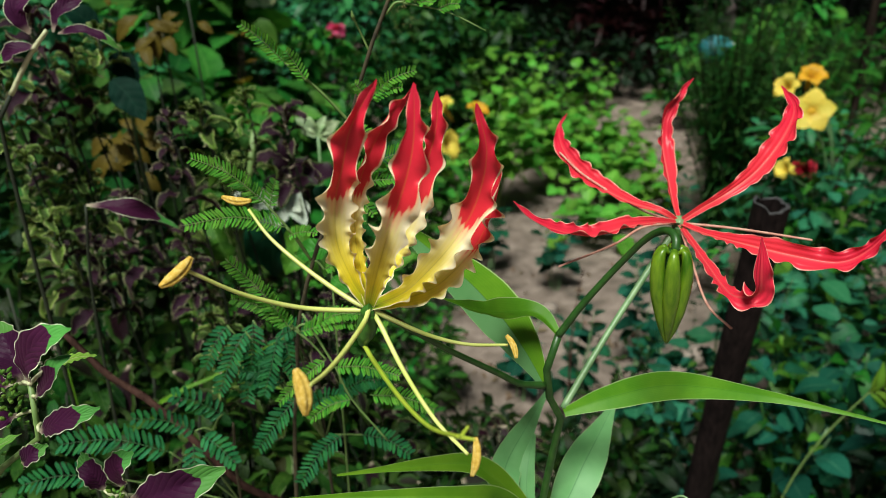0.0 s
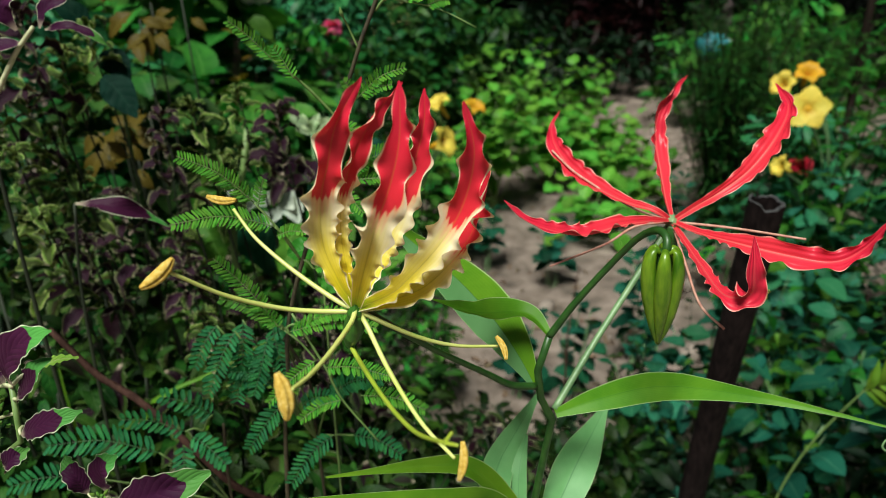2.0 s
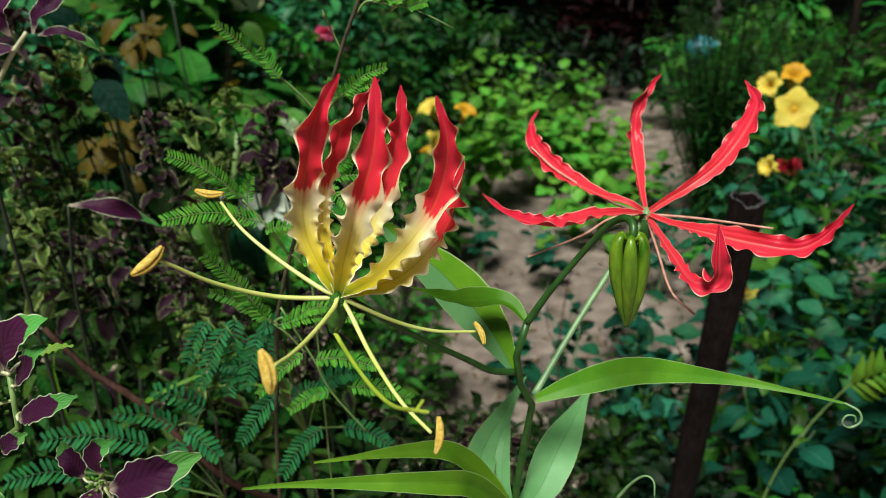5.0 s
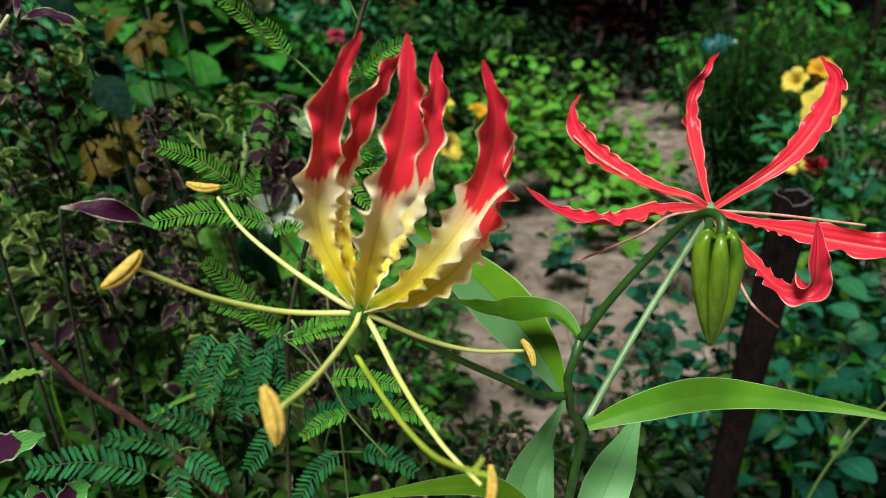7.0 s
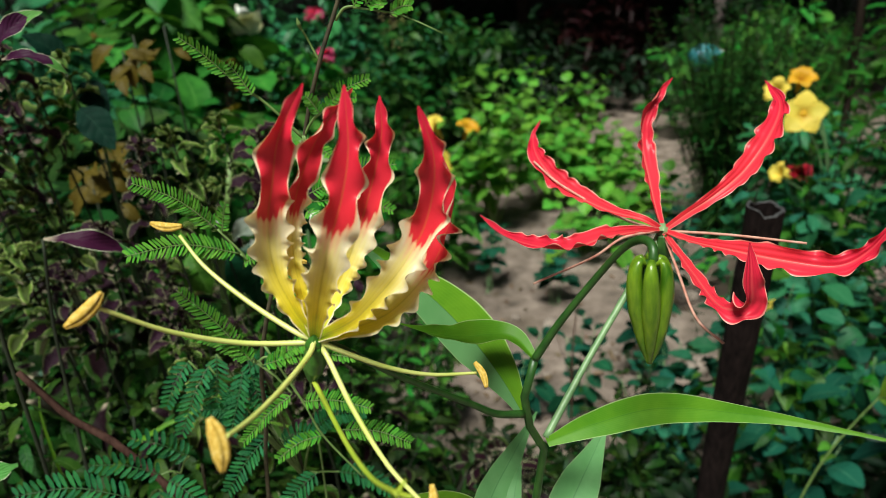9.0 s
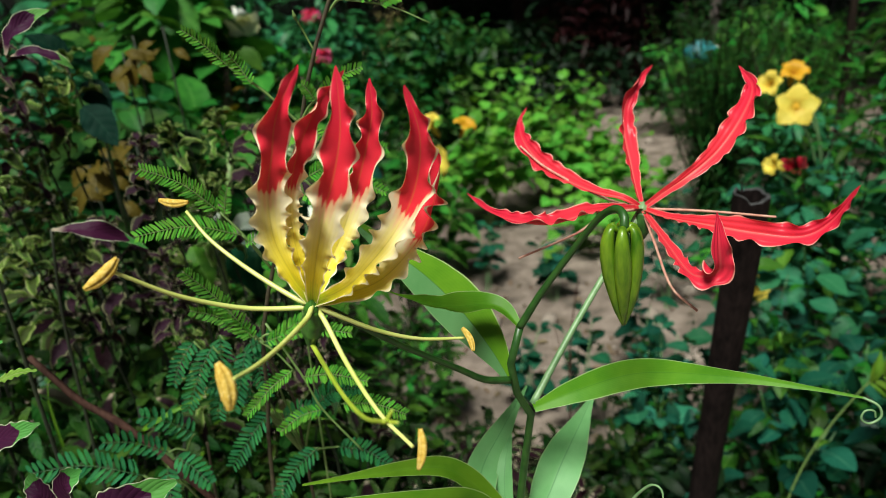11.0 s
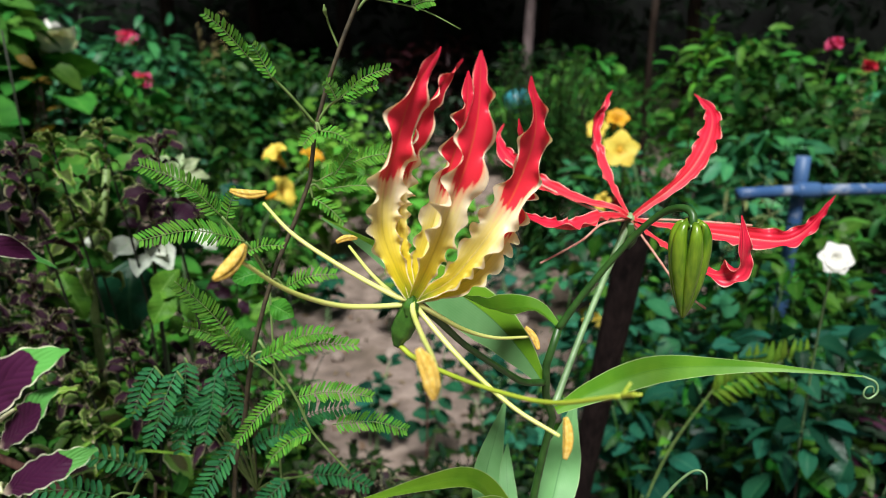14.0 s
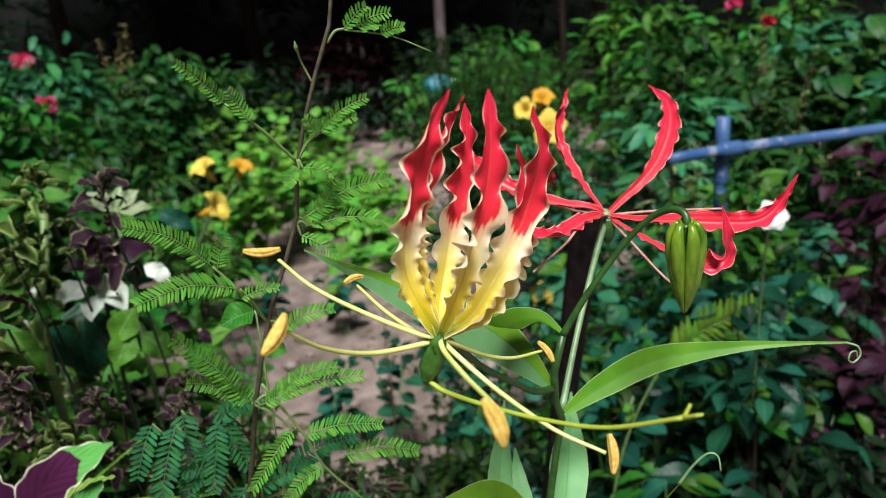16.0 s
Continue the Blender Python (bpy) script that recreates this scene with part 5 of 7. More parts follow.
# ---- coleus bed ----
rng = random.Random(100)
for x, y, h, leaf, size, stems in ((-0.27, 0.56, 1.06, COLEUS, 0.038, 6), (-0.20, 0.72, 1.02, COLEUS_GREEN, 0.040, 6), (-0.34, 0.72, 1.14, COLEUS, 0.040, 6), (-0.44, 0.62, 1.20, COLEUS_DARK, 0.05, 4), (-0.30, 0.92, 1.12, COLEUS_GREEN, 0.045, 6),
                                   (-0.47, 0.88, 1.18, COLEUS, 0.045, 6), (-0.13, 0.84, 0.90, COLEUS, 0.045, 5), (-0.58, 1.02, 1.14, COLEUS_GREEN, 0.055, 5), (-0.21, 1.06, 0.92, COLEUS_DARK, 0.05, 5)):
    bushy("coleus", (x, y, ground_z(x, y)), rng, h - 0.10, 0.12, 14 * stems, leaf, size * 1.3, MAT["coleus_stem"], "bushy coleus with small leaves darkened for shade, edged in pale green", 12, True, "coleus bed")
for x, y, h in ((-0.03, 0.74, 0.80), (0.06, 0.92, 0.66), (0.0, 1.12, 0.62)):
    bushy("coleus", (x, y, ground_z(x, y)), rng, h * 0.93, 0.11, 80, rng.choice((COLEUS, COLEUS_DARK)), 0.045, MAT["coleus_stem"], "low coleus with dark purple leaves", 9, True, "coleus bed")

# curled coleus tops, pale at the margins
def curl_patterns(name, mat, seed):
    out = []
    for i in range(5):
        r = random.Random(seed + i)
        far = r.uniform(0.55, 0.95)
        sh = blade([(0, 0, 0), (0, 0.34, 0.13), (0.05, 0.68, 0.08), (0.08, 0.86, -0.16), (0.06, far, -0.34)], [f * r.uniform(0.7, 1.0) for f in (0.06, 0.26, 0.42, 0.46, 0.40, 0.26, 0.12, 0.01)], (0, 0, 1), 16, 7, 0.45, 0.07, r.uniform(3, 5), seed + i, writhe=0.6)
        out.append(mesh_of(name, sh[0], sh[1], MAT[mat], sh[2]))
    return out


CURL, DUSK = curl_patterns("coleus_leaf", "coleus_curl", 700), curl_patterns("coleus_leaf", "coleus_dusk", 720)
CR = random.Random(170)
for x, y, z, kind, size in ((-0.227, 0.801, 1.150, CURL, 0.040), (-0.257, 0.738, 1.145, CURL, 0.040), (-0.275, 0.699, 1.140, DUSK, 0.044), (-0.165, 0.724, 1.140, DUSK, 0.044), (-0.256, 0.801, 1.075, CURL, 0.042), (-0.426, 0.734, 1.150, DUSK, 0.040), (-0.411, 0.738, 1.122, CURL, 0.040), (-0.413, 0.675, 1.110, CURL, 0.040),
                            (-0.391, 0.738, 1.070, CURL, 0.042), (-0.331, 0.708, 1.055, DUSK, 0.046), (-0.299, 0.761, 0.998, CURL, 0.045), (-0.400, 0.710, 1.240, DUSK, 0.050), (-0.369, 0.772, 1.222, CURL, 0.042), (-0.394, 0.758, 1.195, CURL, 0.042), (-0.430, 0.690, 1.190, CURL, 0.042), (-0.381, 0.640, 1.055, CURL, 0.042), (-0.355, 0.662, 1.025, DUSK, 0.042),
                            (-0.259, 0.660, 0.997, DUSK, 0.036), (-0.203, 0.680, 0.958, DUSK, 0.036), (-0.131, 0.740, 0.928, DUSK, 0.036), (-0.227, 0.620, 0.962, CURL, 0.034), (-0.141, 0.660, 0.933, DUSK, 0.034), (-0.285, 0.720, 1.016, DUSK, 0.040)):
    th = thing("coleus", (x - 0.02, y + 0.03, 0.0), "coleus shoot with small curled leaves edged in cream", "plant", "curled coleus")
    part("stem", tube([(x - 0.02, y + 0.03, -0.02), (x - 0.035, y + 0.05, z * 0.45), (x + 0.02, y + 0.04, z * 0.75), (x, y, z)], [0.0022, 0.0018, 0.0012], 18, 6), MAT["coleus_stem"], th)
    for i in range(17):
        k = i / 16
        a = i * 2.4 + CR.uniform(-0.4, 0.4)
        piece("leaf", CR.choice(kind), th, aim((x, y, z - 0.085 * k * k), (math.cos(a), math.sin(a), 0.75 - 1.0 * k), (-math.cos(a) * (0.75 - k), -math.sin(a) * (0.75 - k) - 0.15, 0.9), size * CR.uniform(0.55, 1.0) * (0.6 + 0.6 * k)))

YB = random.Random(150)
OLD_LEAF = leaf_meshes("old_leaf", MAT["yellow_old"], "ovate", 4, droop=0.6, fold=0.3, ruffle=0.05, n=12, m=7, stalk=0.15)
for x, y, z in ((-0.476, 1.013, 1.061), (-0.438, 1.033, 1.067), (-0.461, 1.016, 1.039), (-0.473, 0.956, 1.054), (-0.440, 1.102, 1.221), (-0.417, 1.166, 1.230), (-0.457, 1.094, 1.198)):
    th = thing("yellowing_plant", (x, y + 0.03, 0.0), "thin plant with yellow-brown old leaves", "plant", "yellowing plants")
    part("stem", tube([(x, y + 0.03, -0.02), (x + 0.01, y + 0.03, z * 0.6), (x, y + 0.01, z + 0.02)], [0.003, 0.0025, 0.0015], 12, 6), MAT["coleus_stem"], th)
    for i in range(4):
        w = YB.uniform(-1.0, 1.0)
        piece("leaf", OLD_LEAF[i % 4], th, aim((x + YB.uniform(-0.02, 0.02), y + YB.uniform(-0.02, 0.01), z + YB.uniform(-0.025, 0.03)), (w, YB.uniform(-0.5, 0.1), YB.uniform(-0.8, 0.1)), (0, -0.8, 0.6), 0.046 * YB.uniform(0.6, 1.1)))
# tall coleus at the near corner of the bed, with large purple leaves
NEAR = thing("coleus", (-0.27, 0.50, 0.0), "tall coleus with long purple leaves tipped green and pale stalks", "plant", "coleus bed")
part("stem", tube([(-0.27, 0.50, -0.02), (-0.29, 0.49, 0.7), (-0.295, 0.475, 1.15), (-0.280, 0.471, 1.198)], [0.0022, 0.0018, 0.0016, 0.0014], 40, 7), MAT["coleus_stem"], NEAR)
part("stem", tube([(-0.280, 0.471, 1.198), (-0.262, 0.470, 1.222), (-0.247, 0.470, 1.238)], [0.0018, 0.0014], 14, 7), MAT["cream_stalk"], NEAR, "pale cream-green stem tip")
part("stem", tube([(-0.275, 0.50, 0.80), (-0.275, 0.505, 1.02), (-0.262, 0.500, 1.113)], [0.0018, 0.0012], 20, 6), MAT["coleus_stem"], NEAR)
for i, (line, width, face) in enumerate((
        ([(-0.2619, 0.500, 1.1128), (-0.2347, 0.505, 1.1090), (-0.2200, 0.520, 1.0960), (-0.2085, 0.530, 1.0845)], 0.0150, (0.0, -0.55, 0.85)),
        ([(-0.258, 0.470, 1.236), (-0.262, 0.466, 1.250), (-0.254, 0.470, 1.262), (-0.248, 0.474, 1.272)], 0.0140, (0.2, -0.9, 0.2)),
        ([(-0.243, 0.470, 1.237), (-0.238, 0.472, 1.248), (-0.228, 0.476, 1.257), (-0.214, 0.480, 1.262)], 0.0120, (-0.2, -0.9, 0.3)),
        ([(-0.240, 0.470, 1.236), (-0.226, 0.466, 1.238), (-0.212, 0.468, 1.234), (-0.203, 0.472, 1.226)], 0.0085, (0.0, -0.7, 0.7)),
        ([(-0.255, 0.470, 1.228), (-0.270, 0.468, 1.226), (-0.285, 0.470, 1.216)], 0.0110, (0.1, -0.7, 0.7)))):
    shape = [width * f for f in (0.12, 0.42, 0.80, 1.0, 1.0, 0.92, 0.76, 0.50, 0.06)]
    part("leaf", blade(line, shape, face, 36, 11, 0.35, width * 0.09, 2.6, 140 + i, writhe=0.3), MAT["coleus"], NEAR)
# broad dark leaves behind it
BROAD = thing("broad_leaf_plant", (-0.36, 0.86, 0.0), "plant with broad dark blue-green leaves in the bed", "plant")
part("stem", tube([(-0.36, 0.86, -0.02), (-0.37, 0.84, 0.7), (-0.36, 0.80, 1.20)], [0.004, 0.0035, 0.002], 24, 6), MAT["lily_stem"], BROAD)
for i, (a, b, w) in enumerate((((-0.348, 0.745, 1.175), (-0.312, 0.73, 1.135), 0.62), ((-0.372, 0.80, 1.195), (-0.340, 0.79, 1.165), 0.7), ((-0.38, 0.80, 1.22), (-0.415, 0.79, 1.25), 0.6))):
    a, b = np.array(a), np.array(b)
    ln = np.linalg.norm(b - a)
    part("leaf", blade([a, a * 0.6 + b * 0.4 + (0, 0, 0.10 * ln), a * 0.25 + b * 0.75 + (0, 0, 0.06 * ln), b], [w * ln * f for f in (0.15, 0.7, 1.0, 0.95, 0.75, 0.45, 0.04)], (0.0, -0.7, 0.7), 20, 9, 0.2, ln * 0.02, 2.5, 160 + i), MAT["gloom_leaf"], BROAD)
STICK = thing("garden_stick", (-1.13, 2.12, 0.0), "pale stick standing among the shrubs", "stick")
part("stick", tube([(-1.13, 2.12, -0.03), (-1.13, 2.118, 0.6), (-1.13, 2.115, 1.005)], [0.010, 0.010], 12, 8), MAT["white_leaf"], STICK)
GRASS = thing("grass_tuft", (-0.38, 0.70, 0.0), "long arching blades of grass among weeds", "grass")
for line, w in (([(-0.38, 0.70, -0.02), (-0.34, 0.66, 0.55), (-0.300, 0.60, 0.845), (-0.235, 0.62, 0.895), (-0.170, 0.66, 0.918)], 0.012), ([(-0.38, 0.70, -0.02), (-0.39, 0.66, 0.60), (-0.37, 0.60, 0.90), (-0.34, 0.58, 0.955)], 0.009), ([(-0.38, 0.70, -0.02), (-0.33, 0.69, 0.55), (-0.24, 0.66, 0.84), (-0.12, 0.66, 0.84)], 0.008)):
    part("blade", blade(line, [w, w, w, w * 0.9, w * 0.6, w * 0.1], (0.1, -0.6, 0.8), 40, 5, 0.5), MAT["lily"], GRASS)

# ---- weeds under the bed ----
TG = random.Random(190)
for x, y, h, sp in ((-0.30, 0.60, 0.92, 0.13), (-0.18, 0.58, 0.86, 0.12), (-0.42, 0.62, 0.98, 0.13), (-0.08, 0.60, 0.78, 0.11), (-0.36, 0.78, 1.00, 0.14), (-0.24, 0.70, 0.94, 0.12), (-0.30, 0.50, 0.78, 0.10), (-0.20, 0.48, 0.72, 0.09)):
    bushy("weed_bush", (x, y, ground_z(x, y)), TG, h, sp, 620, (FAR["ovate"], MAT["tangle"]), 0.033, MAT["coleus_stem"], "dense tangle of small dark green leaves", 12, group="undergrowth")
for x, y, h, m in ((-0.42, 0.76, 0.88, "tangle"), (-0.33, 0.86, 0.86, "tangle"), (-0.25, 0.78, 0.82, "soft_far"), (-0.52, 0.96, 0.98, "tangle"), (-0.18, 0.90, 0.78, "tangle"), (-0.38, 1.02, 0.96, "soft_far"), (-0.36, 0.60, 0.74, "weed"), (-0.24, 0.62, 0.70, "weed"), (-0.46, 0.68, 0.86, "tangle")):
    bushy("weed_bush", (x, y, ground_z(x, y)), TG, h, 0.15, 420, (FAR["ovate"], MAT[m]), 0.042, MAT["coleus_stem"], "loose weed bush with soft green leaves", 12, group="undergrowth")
def weeds(base, seed, count, span, height, leaf_mat, outline, size, label):
    r = random.Random(seed)
    th = thing("weeds", base, label, "weeds", kind="stuff")
    spots, stalks = [], []
    for _ in range(count):
        x, y = base[0] + r.uniform(-span[0], span[0]), base[1] + r.uniform(-span[1], span[1])
        z = ground_z(x, y)
        h = height * r.uniform(0.5, 1.0)
        line = [(x, y, z - 0.01), (x + r.uniform(-0.05, 0.05), y + r.uniform(-0.05, 0.05), z + h * 0.6), (x + r.uniform(-0.09, 0.09), y + r.uniform(-0.09, 0.09), z + h)]
        stalks.append(tube(line, [0.0016, 0.001], 6, 4))
        spots += foliage(r, [line], 0.05, size, 0.3, 0.3, 2)
    part("stalks", join(stalks), MAT["coleus_stem"], th, kind="stuff")
    part("foliage", baked(FAR[outline], spots, r), MAT[leaf_mat], th, kind="stuff")


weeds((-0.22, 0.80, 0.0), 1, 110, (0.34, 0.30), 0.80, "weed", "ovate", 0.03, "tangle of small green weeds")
weeds((-0.55, 1.35, 0.0), 2, 90, (0.5, 0.35), 0.8, "far_leaf", "ovate", 0.05, "tangle of green weeds behind the coleus")
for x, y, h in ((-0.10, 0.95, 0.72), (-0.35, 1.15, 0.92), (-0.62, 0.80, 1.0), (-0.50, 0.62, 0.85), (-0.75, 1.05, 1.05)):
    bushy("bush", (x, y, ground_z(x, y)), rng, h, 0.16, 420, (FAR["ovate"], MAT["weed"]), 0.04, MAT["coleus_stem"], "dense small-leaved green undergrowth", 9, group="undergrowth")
# dark leaf colours here stand in for shaded gaps below the lily
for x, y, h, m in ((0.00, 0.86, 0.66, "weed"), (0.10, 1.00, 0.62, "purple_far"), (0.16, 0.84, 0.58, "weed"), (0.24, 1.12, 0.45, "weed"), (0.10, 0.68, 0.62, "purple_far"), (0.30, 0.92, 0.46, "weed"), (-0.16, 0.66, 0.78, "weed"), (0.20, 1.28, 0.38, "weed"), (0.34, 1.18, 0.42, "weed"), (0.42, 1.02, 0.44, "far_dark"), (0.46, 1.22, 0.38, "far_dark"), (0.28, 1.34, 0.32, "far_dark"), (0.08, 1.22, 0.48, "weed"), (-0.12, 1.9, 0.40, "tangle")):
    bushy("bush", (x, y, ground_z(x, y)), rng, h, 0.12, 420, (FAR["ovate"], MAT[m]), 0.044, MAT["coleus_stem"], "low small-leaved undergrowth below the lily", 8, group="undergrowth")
for x, y, h in ((-0.25, 1.0, 0.95), (-0.45, 1.3, 1.02), (-0.05, 0.62, 0.70)):
    bushy("bush", (x, y, ground_z(x, y)), rng, h, 0.16, 320, (FAR["ovate"], MAT["purple_far"]), 0.038, MAT["coleus_stem"], "dense small-leaved purple undergrowth", 9, group="undergrowth")
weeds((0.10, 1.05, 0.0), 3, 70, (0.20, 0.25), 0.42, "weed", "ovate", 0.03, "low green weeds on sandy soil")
weeds((0.75, 1.35, 0.0), 4, 130, (0.40, 0.35), 0.46, "weed", "round", 0.035, "low weeds on sandy soil, coloured dark for shaded gaps")

# ---- plants right of the stake ----
rng = random.Random(200)
for x, y, h, s, size, n in ((0.60, 1.12, 0.62, 0.17, 0.056, 140), (0.86, 1.20, 0.66, 0.19, 0.058, 160), (0.72, 1.55, 0.72, 0.20, 0.060, 220), (1.15, 1.50, 0.74, 0.22, 0.062, 240), (0.46, 1.28, 0.50, 0.11, 0.052, 80), (1.00, 1.85, 0.80, 0.20, 0.065, 200), (1.42, 1.32, 0.74, 0.18, 0.060, 170)):
    bushy("round_leaf_shrub", (x, y, ground_z(x, y)), rng, h, s, n, PALE_TEAL + PALE_TEAL + MID[:2] + SOFT[:2] + GLOSSY[:2] if y > 1.25 else TEAL + TEAL + PALE_TEAL[:2] + MID[:2] + LANCE[:2] + SOFT[:1], size, MAT["lily_stem"], "leafy shrub with rounded blue-green leaves", 10, True, "round-leaf shrubs")
for x, y, h, s, n in ((0.84, 0.98, 0.58, 0.13, 70), (1.08, 1.04, 0.50, 0.13, 44), (0.58, 0.88, 0.54, 0.11, 64), (0.70, 1.32, 0.60, 0.15, 90)):
    bushy("green_shrub", (x, y, ground_z(x, y)), rng, h, s, n, MID, 0.068, MAT["lily_stem"], "leafy shrub with fresh green pointed leaves", 8, True, "green shrubs")
# near-black bushes set in as the shade under the shrubs
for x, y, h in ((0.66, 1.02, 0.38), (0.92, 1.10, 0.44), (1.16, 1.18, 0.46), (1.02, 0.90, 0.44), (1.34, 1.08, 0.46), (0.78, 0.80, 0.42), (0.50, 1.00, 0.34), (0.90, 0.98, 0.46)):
    bushy("bush", (x, y, ground_z(x, y)), rng, h, 0.15, 340, (FAR["ovate"], MAT["far_dark"]), 0.06, MAT["coleus_stem"], "low undergrowth below the shrubs, coloured dark for shaded gaps", 8, group="undergrowth")
JAS = bushy("white_flower_shrub", (0.80, 0.90, ground_z(0.80, 0.90)), rng, 0.84, 0.16, 190, GLOSSY, 0.066, MAT["bark"], "glossy green shrub with a double white flower", 10, True)
for x, y, h in ((1.55, 1.22, 0.84), (1.85, 1.5, 0.92), (1.30, 1.00, 0.50)):
    bushy("purple_shrub", (x, y, ground_z(x, y)), rng, h, 0.16, 130, PURPLE, 0.085, MAT["bark"], "shrub with dark purple leaves", 8, True, "purple shrubs")
for x, y, h, s in ((0.55, 1.12, 0.62, 0.04), (0.78, 1.05, 0.70, 0.05), (0.95, 1.3, 0.74, 0.05)):
    shrub("round_leaf_shoot", (x, y, ground_z(x, y)), rng, h, s, 2, TEAL, 0.05, 0.06, MAT["pale_stem"], "upright pale green shoot with rounded leaves", "plant", True, "pale shoots", start=0.5, girth=0.004, lean=(0.14, 0.02))


# ---- flowers ----
def bloom(name, centre, face, size, petals, mat, parent, label, cup=0.35, rows=1, seed=0, throat=None):
    """A flower of broad petals round a centre."""
    r = random.Random(seed)
    z = Vector(face).normalized()
    x = z.orthogonal().normalized()
    y = z.cross(x)
    c = Vector(centre)
    head = None
    core = part(name, spindle([tuple(c - z * size * 0.5), tuple(c - z * size * 0.2), tuple(c + z * size * 0.02)], [size * 0.04, size * 0.10, size * 0.10], 0, 0, 8, 12), MAT[throat or mat], parent, label)
    for row in range(rows):
        for i in range(petals):
            a = (i + 0.5 * row) * 2 * math.pi / petals + r.uniform(-0.08, 0.08)
            d = x * math.cos(a) + y * math.sin(a)
            reach = size * (0.5 - 0.12 * row) * r.uniform(0.92, 1.05)
            lift = cup * (1 + 0.9 * row)
            pts = [c + d * size * 0.03, c + d * reach * 0.45 + z * lift * reach * 0.55, c + d * reach * 0.85 + z * lift * reach * 0.65, c + d * reach * 1.08 + z * lift * reach * 0.45]
            part("petal", blade([tuple(p) for p in pts], [reach * f for f in (0.25, 0.5, 0.85, 1.02, 1.0, 0.8, 0.45, 0.08)], tuple(z * 0.8 - d * 0.3), 14, 7, 0.12, reach * 0.04, 2.5, seed + i), MAT[mat], core)
    return core


bloom("flower", (0.655, 0.748, 0.965), (-0.35, -0.8, 0.5), 0.046, 6, "white", JAS, "double white flower", 0.35, 2, 7)
part("stem", tube([(0.80, 0.90, 0.55), (0.72, 0.82, 0.80), (0.662, 0.757, 0.955)], [0.0025, 0.0015], 14, 6), MAT["pale_stem"], JAS)

rng = random.Random(300)
ALLA = shrub("allamanda", (1.12, 2.0, ground_z(1.12, 2.0)), rng, 1.16, 0.26, 8, LANCE, 0.12, 0.085, MAT["bark"], "allamanda bush with yellow trumpet flowers", "shrub", True, per=3, start=0.3, rise=0.5)
bloom("flower", (0.950, 1.885, 0.940), (-0.25, -0.9, 0.3), 0.112, 5, "yellow", ALLA, "open yellow trumpet flower", 0.25, 1, 1, "yellow_deep")
bloom("flower", (0.965, 1.950, 1.015), (-0.1, -0.6, 0.8), 0.076, 5, "yellow_deep", ALLA, "fading orange-yellow flower", 0.9, 1, 2)
bloom("flower", (0.900, 1.930, 0.992), (-0.6, -0.7, 0.5), 0.070, 5, "yellow", ALLA, "half-open yellow flower", 1.2, 1, 3)
bloom("flower", (0.890, 1.830, 0.792), (-0.8, -0.3, 0.4), 0.060, 5, "yellow", ALLA, "small yellow flower", 1.3, 1, 4)
bloom("flower", (0.780, 1.650, 0.520), (-0.4, -0.7, 0.5), 0.070, 5, "yellow", ALLA, "low yellow flower", 0.6, 1, 5)
for tip in ((0.945, 1.90, 0.93), (0.955, 1.96, 1.01), (0.888, 1.94, 0.985), (0.895, 1.84, 0.78), (0.785, 1.66, 0.50)):
    part("stem", tube([(1.10, 2.0, tip[2] - 0.25), (1.04, 1.97, tip[2] - 0.10), tip], [0.004, 0.0025], 12, 6), MAT["pale_stem"], ALLA)
YEL = shrub("allamanda", (-0.16, 2.42, ground_z(-0.16, 2.42)), rng, 0.84, 0.16, 5, LANCE, 0.11, 0.09, MAT["bark"], "small allamanda bush with yellow flowers", "shrub", True, per=3, start=0.3, rise=0.5)
bloom("flower", (-0.035, 2.190, 0.790), (0.75, -0.5, 0.35), 0.105, 5, "yellow", YEL, "open yellow trumpet flower", 0.75, 1, 8, "yellow_deep")
bloom("flower", (-0.030, 2.230, 0.895), (-0.5, -0.3, 0.8), 0.085, 5, "yellow", YEL, "half-open yellow flower", 1.1, 1, 9)
bloom("flower", (0.070, 2.260, 0.880), (0.3, -0.4, 0.8), 0.075, 5, "yellow_deep", YEL, "fading orange flower", 1.1, 1, 10)
for tip in ((-0.035, 2.21, 0.77), (-0.03, 2.24, 0.87), (0.07, 2.27, 0.86)):
    part("stem", tube([(-0.12, 2.40, 0.55), (-0.07, 2.31, 0.70), tip], [0.004, 0.0025], 12, 6), MAT["pale_stem"], YEL)

STALK = thing("dry_stalk", (0.28, 1.55, ground_z(0.28, 1.55)), "thin dry brown stalk standing on the sand", "stalk")
part("stem", tube([(0.28, 1.55, -0.02), (0.292, 1.57, 0.25), (0.30, 1.60, 0.44), (0.352, 1.78, 0.535)], [0.003, 0.0025, 0.0015], 24, 6, 0.2, random.Random(6)), MAT["twig"], STALK)
part("side_twig", tube([(0.297, 1.59, 0.36), (0.27, 1.60, 0.43), (0.262, 1.61, 0.47)], [0.0015, 0.001], 10, 5), MAT["twig"], STALK)
# white bracts and a purple rosette behind the coleus
def spread_leaf(name, a, b, width, mat, owner, seed, label="", fold=0.3):
    a, b = np.array(a), np.array(b)
    n = unit(np.array((-0.1, -0.85, 0.5)))
    ln = np.linalg.norm(b - a)
    part(name, blade([a, a * 0.6 + b * 0.4 + n * ln * 0.12, a * 0.25 + b * 0.75 + n * ln * 0.10, b], [width * ln * f for f in (0.12, 0.55, 0.95, 1.0, 0.85, 0.5, 0.04)], tuple(n), 18, 7, fold, ln * 0.04, 2.5, seed, writhe=0.4), MAT[mat], owner, label)


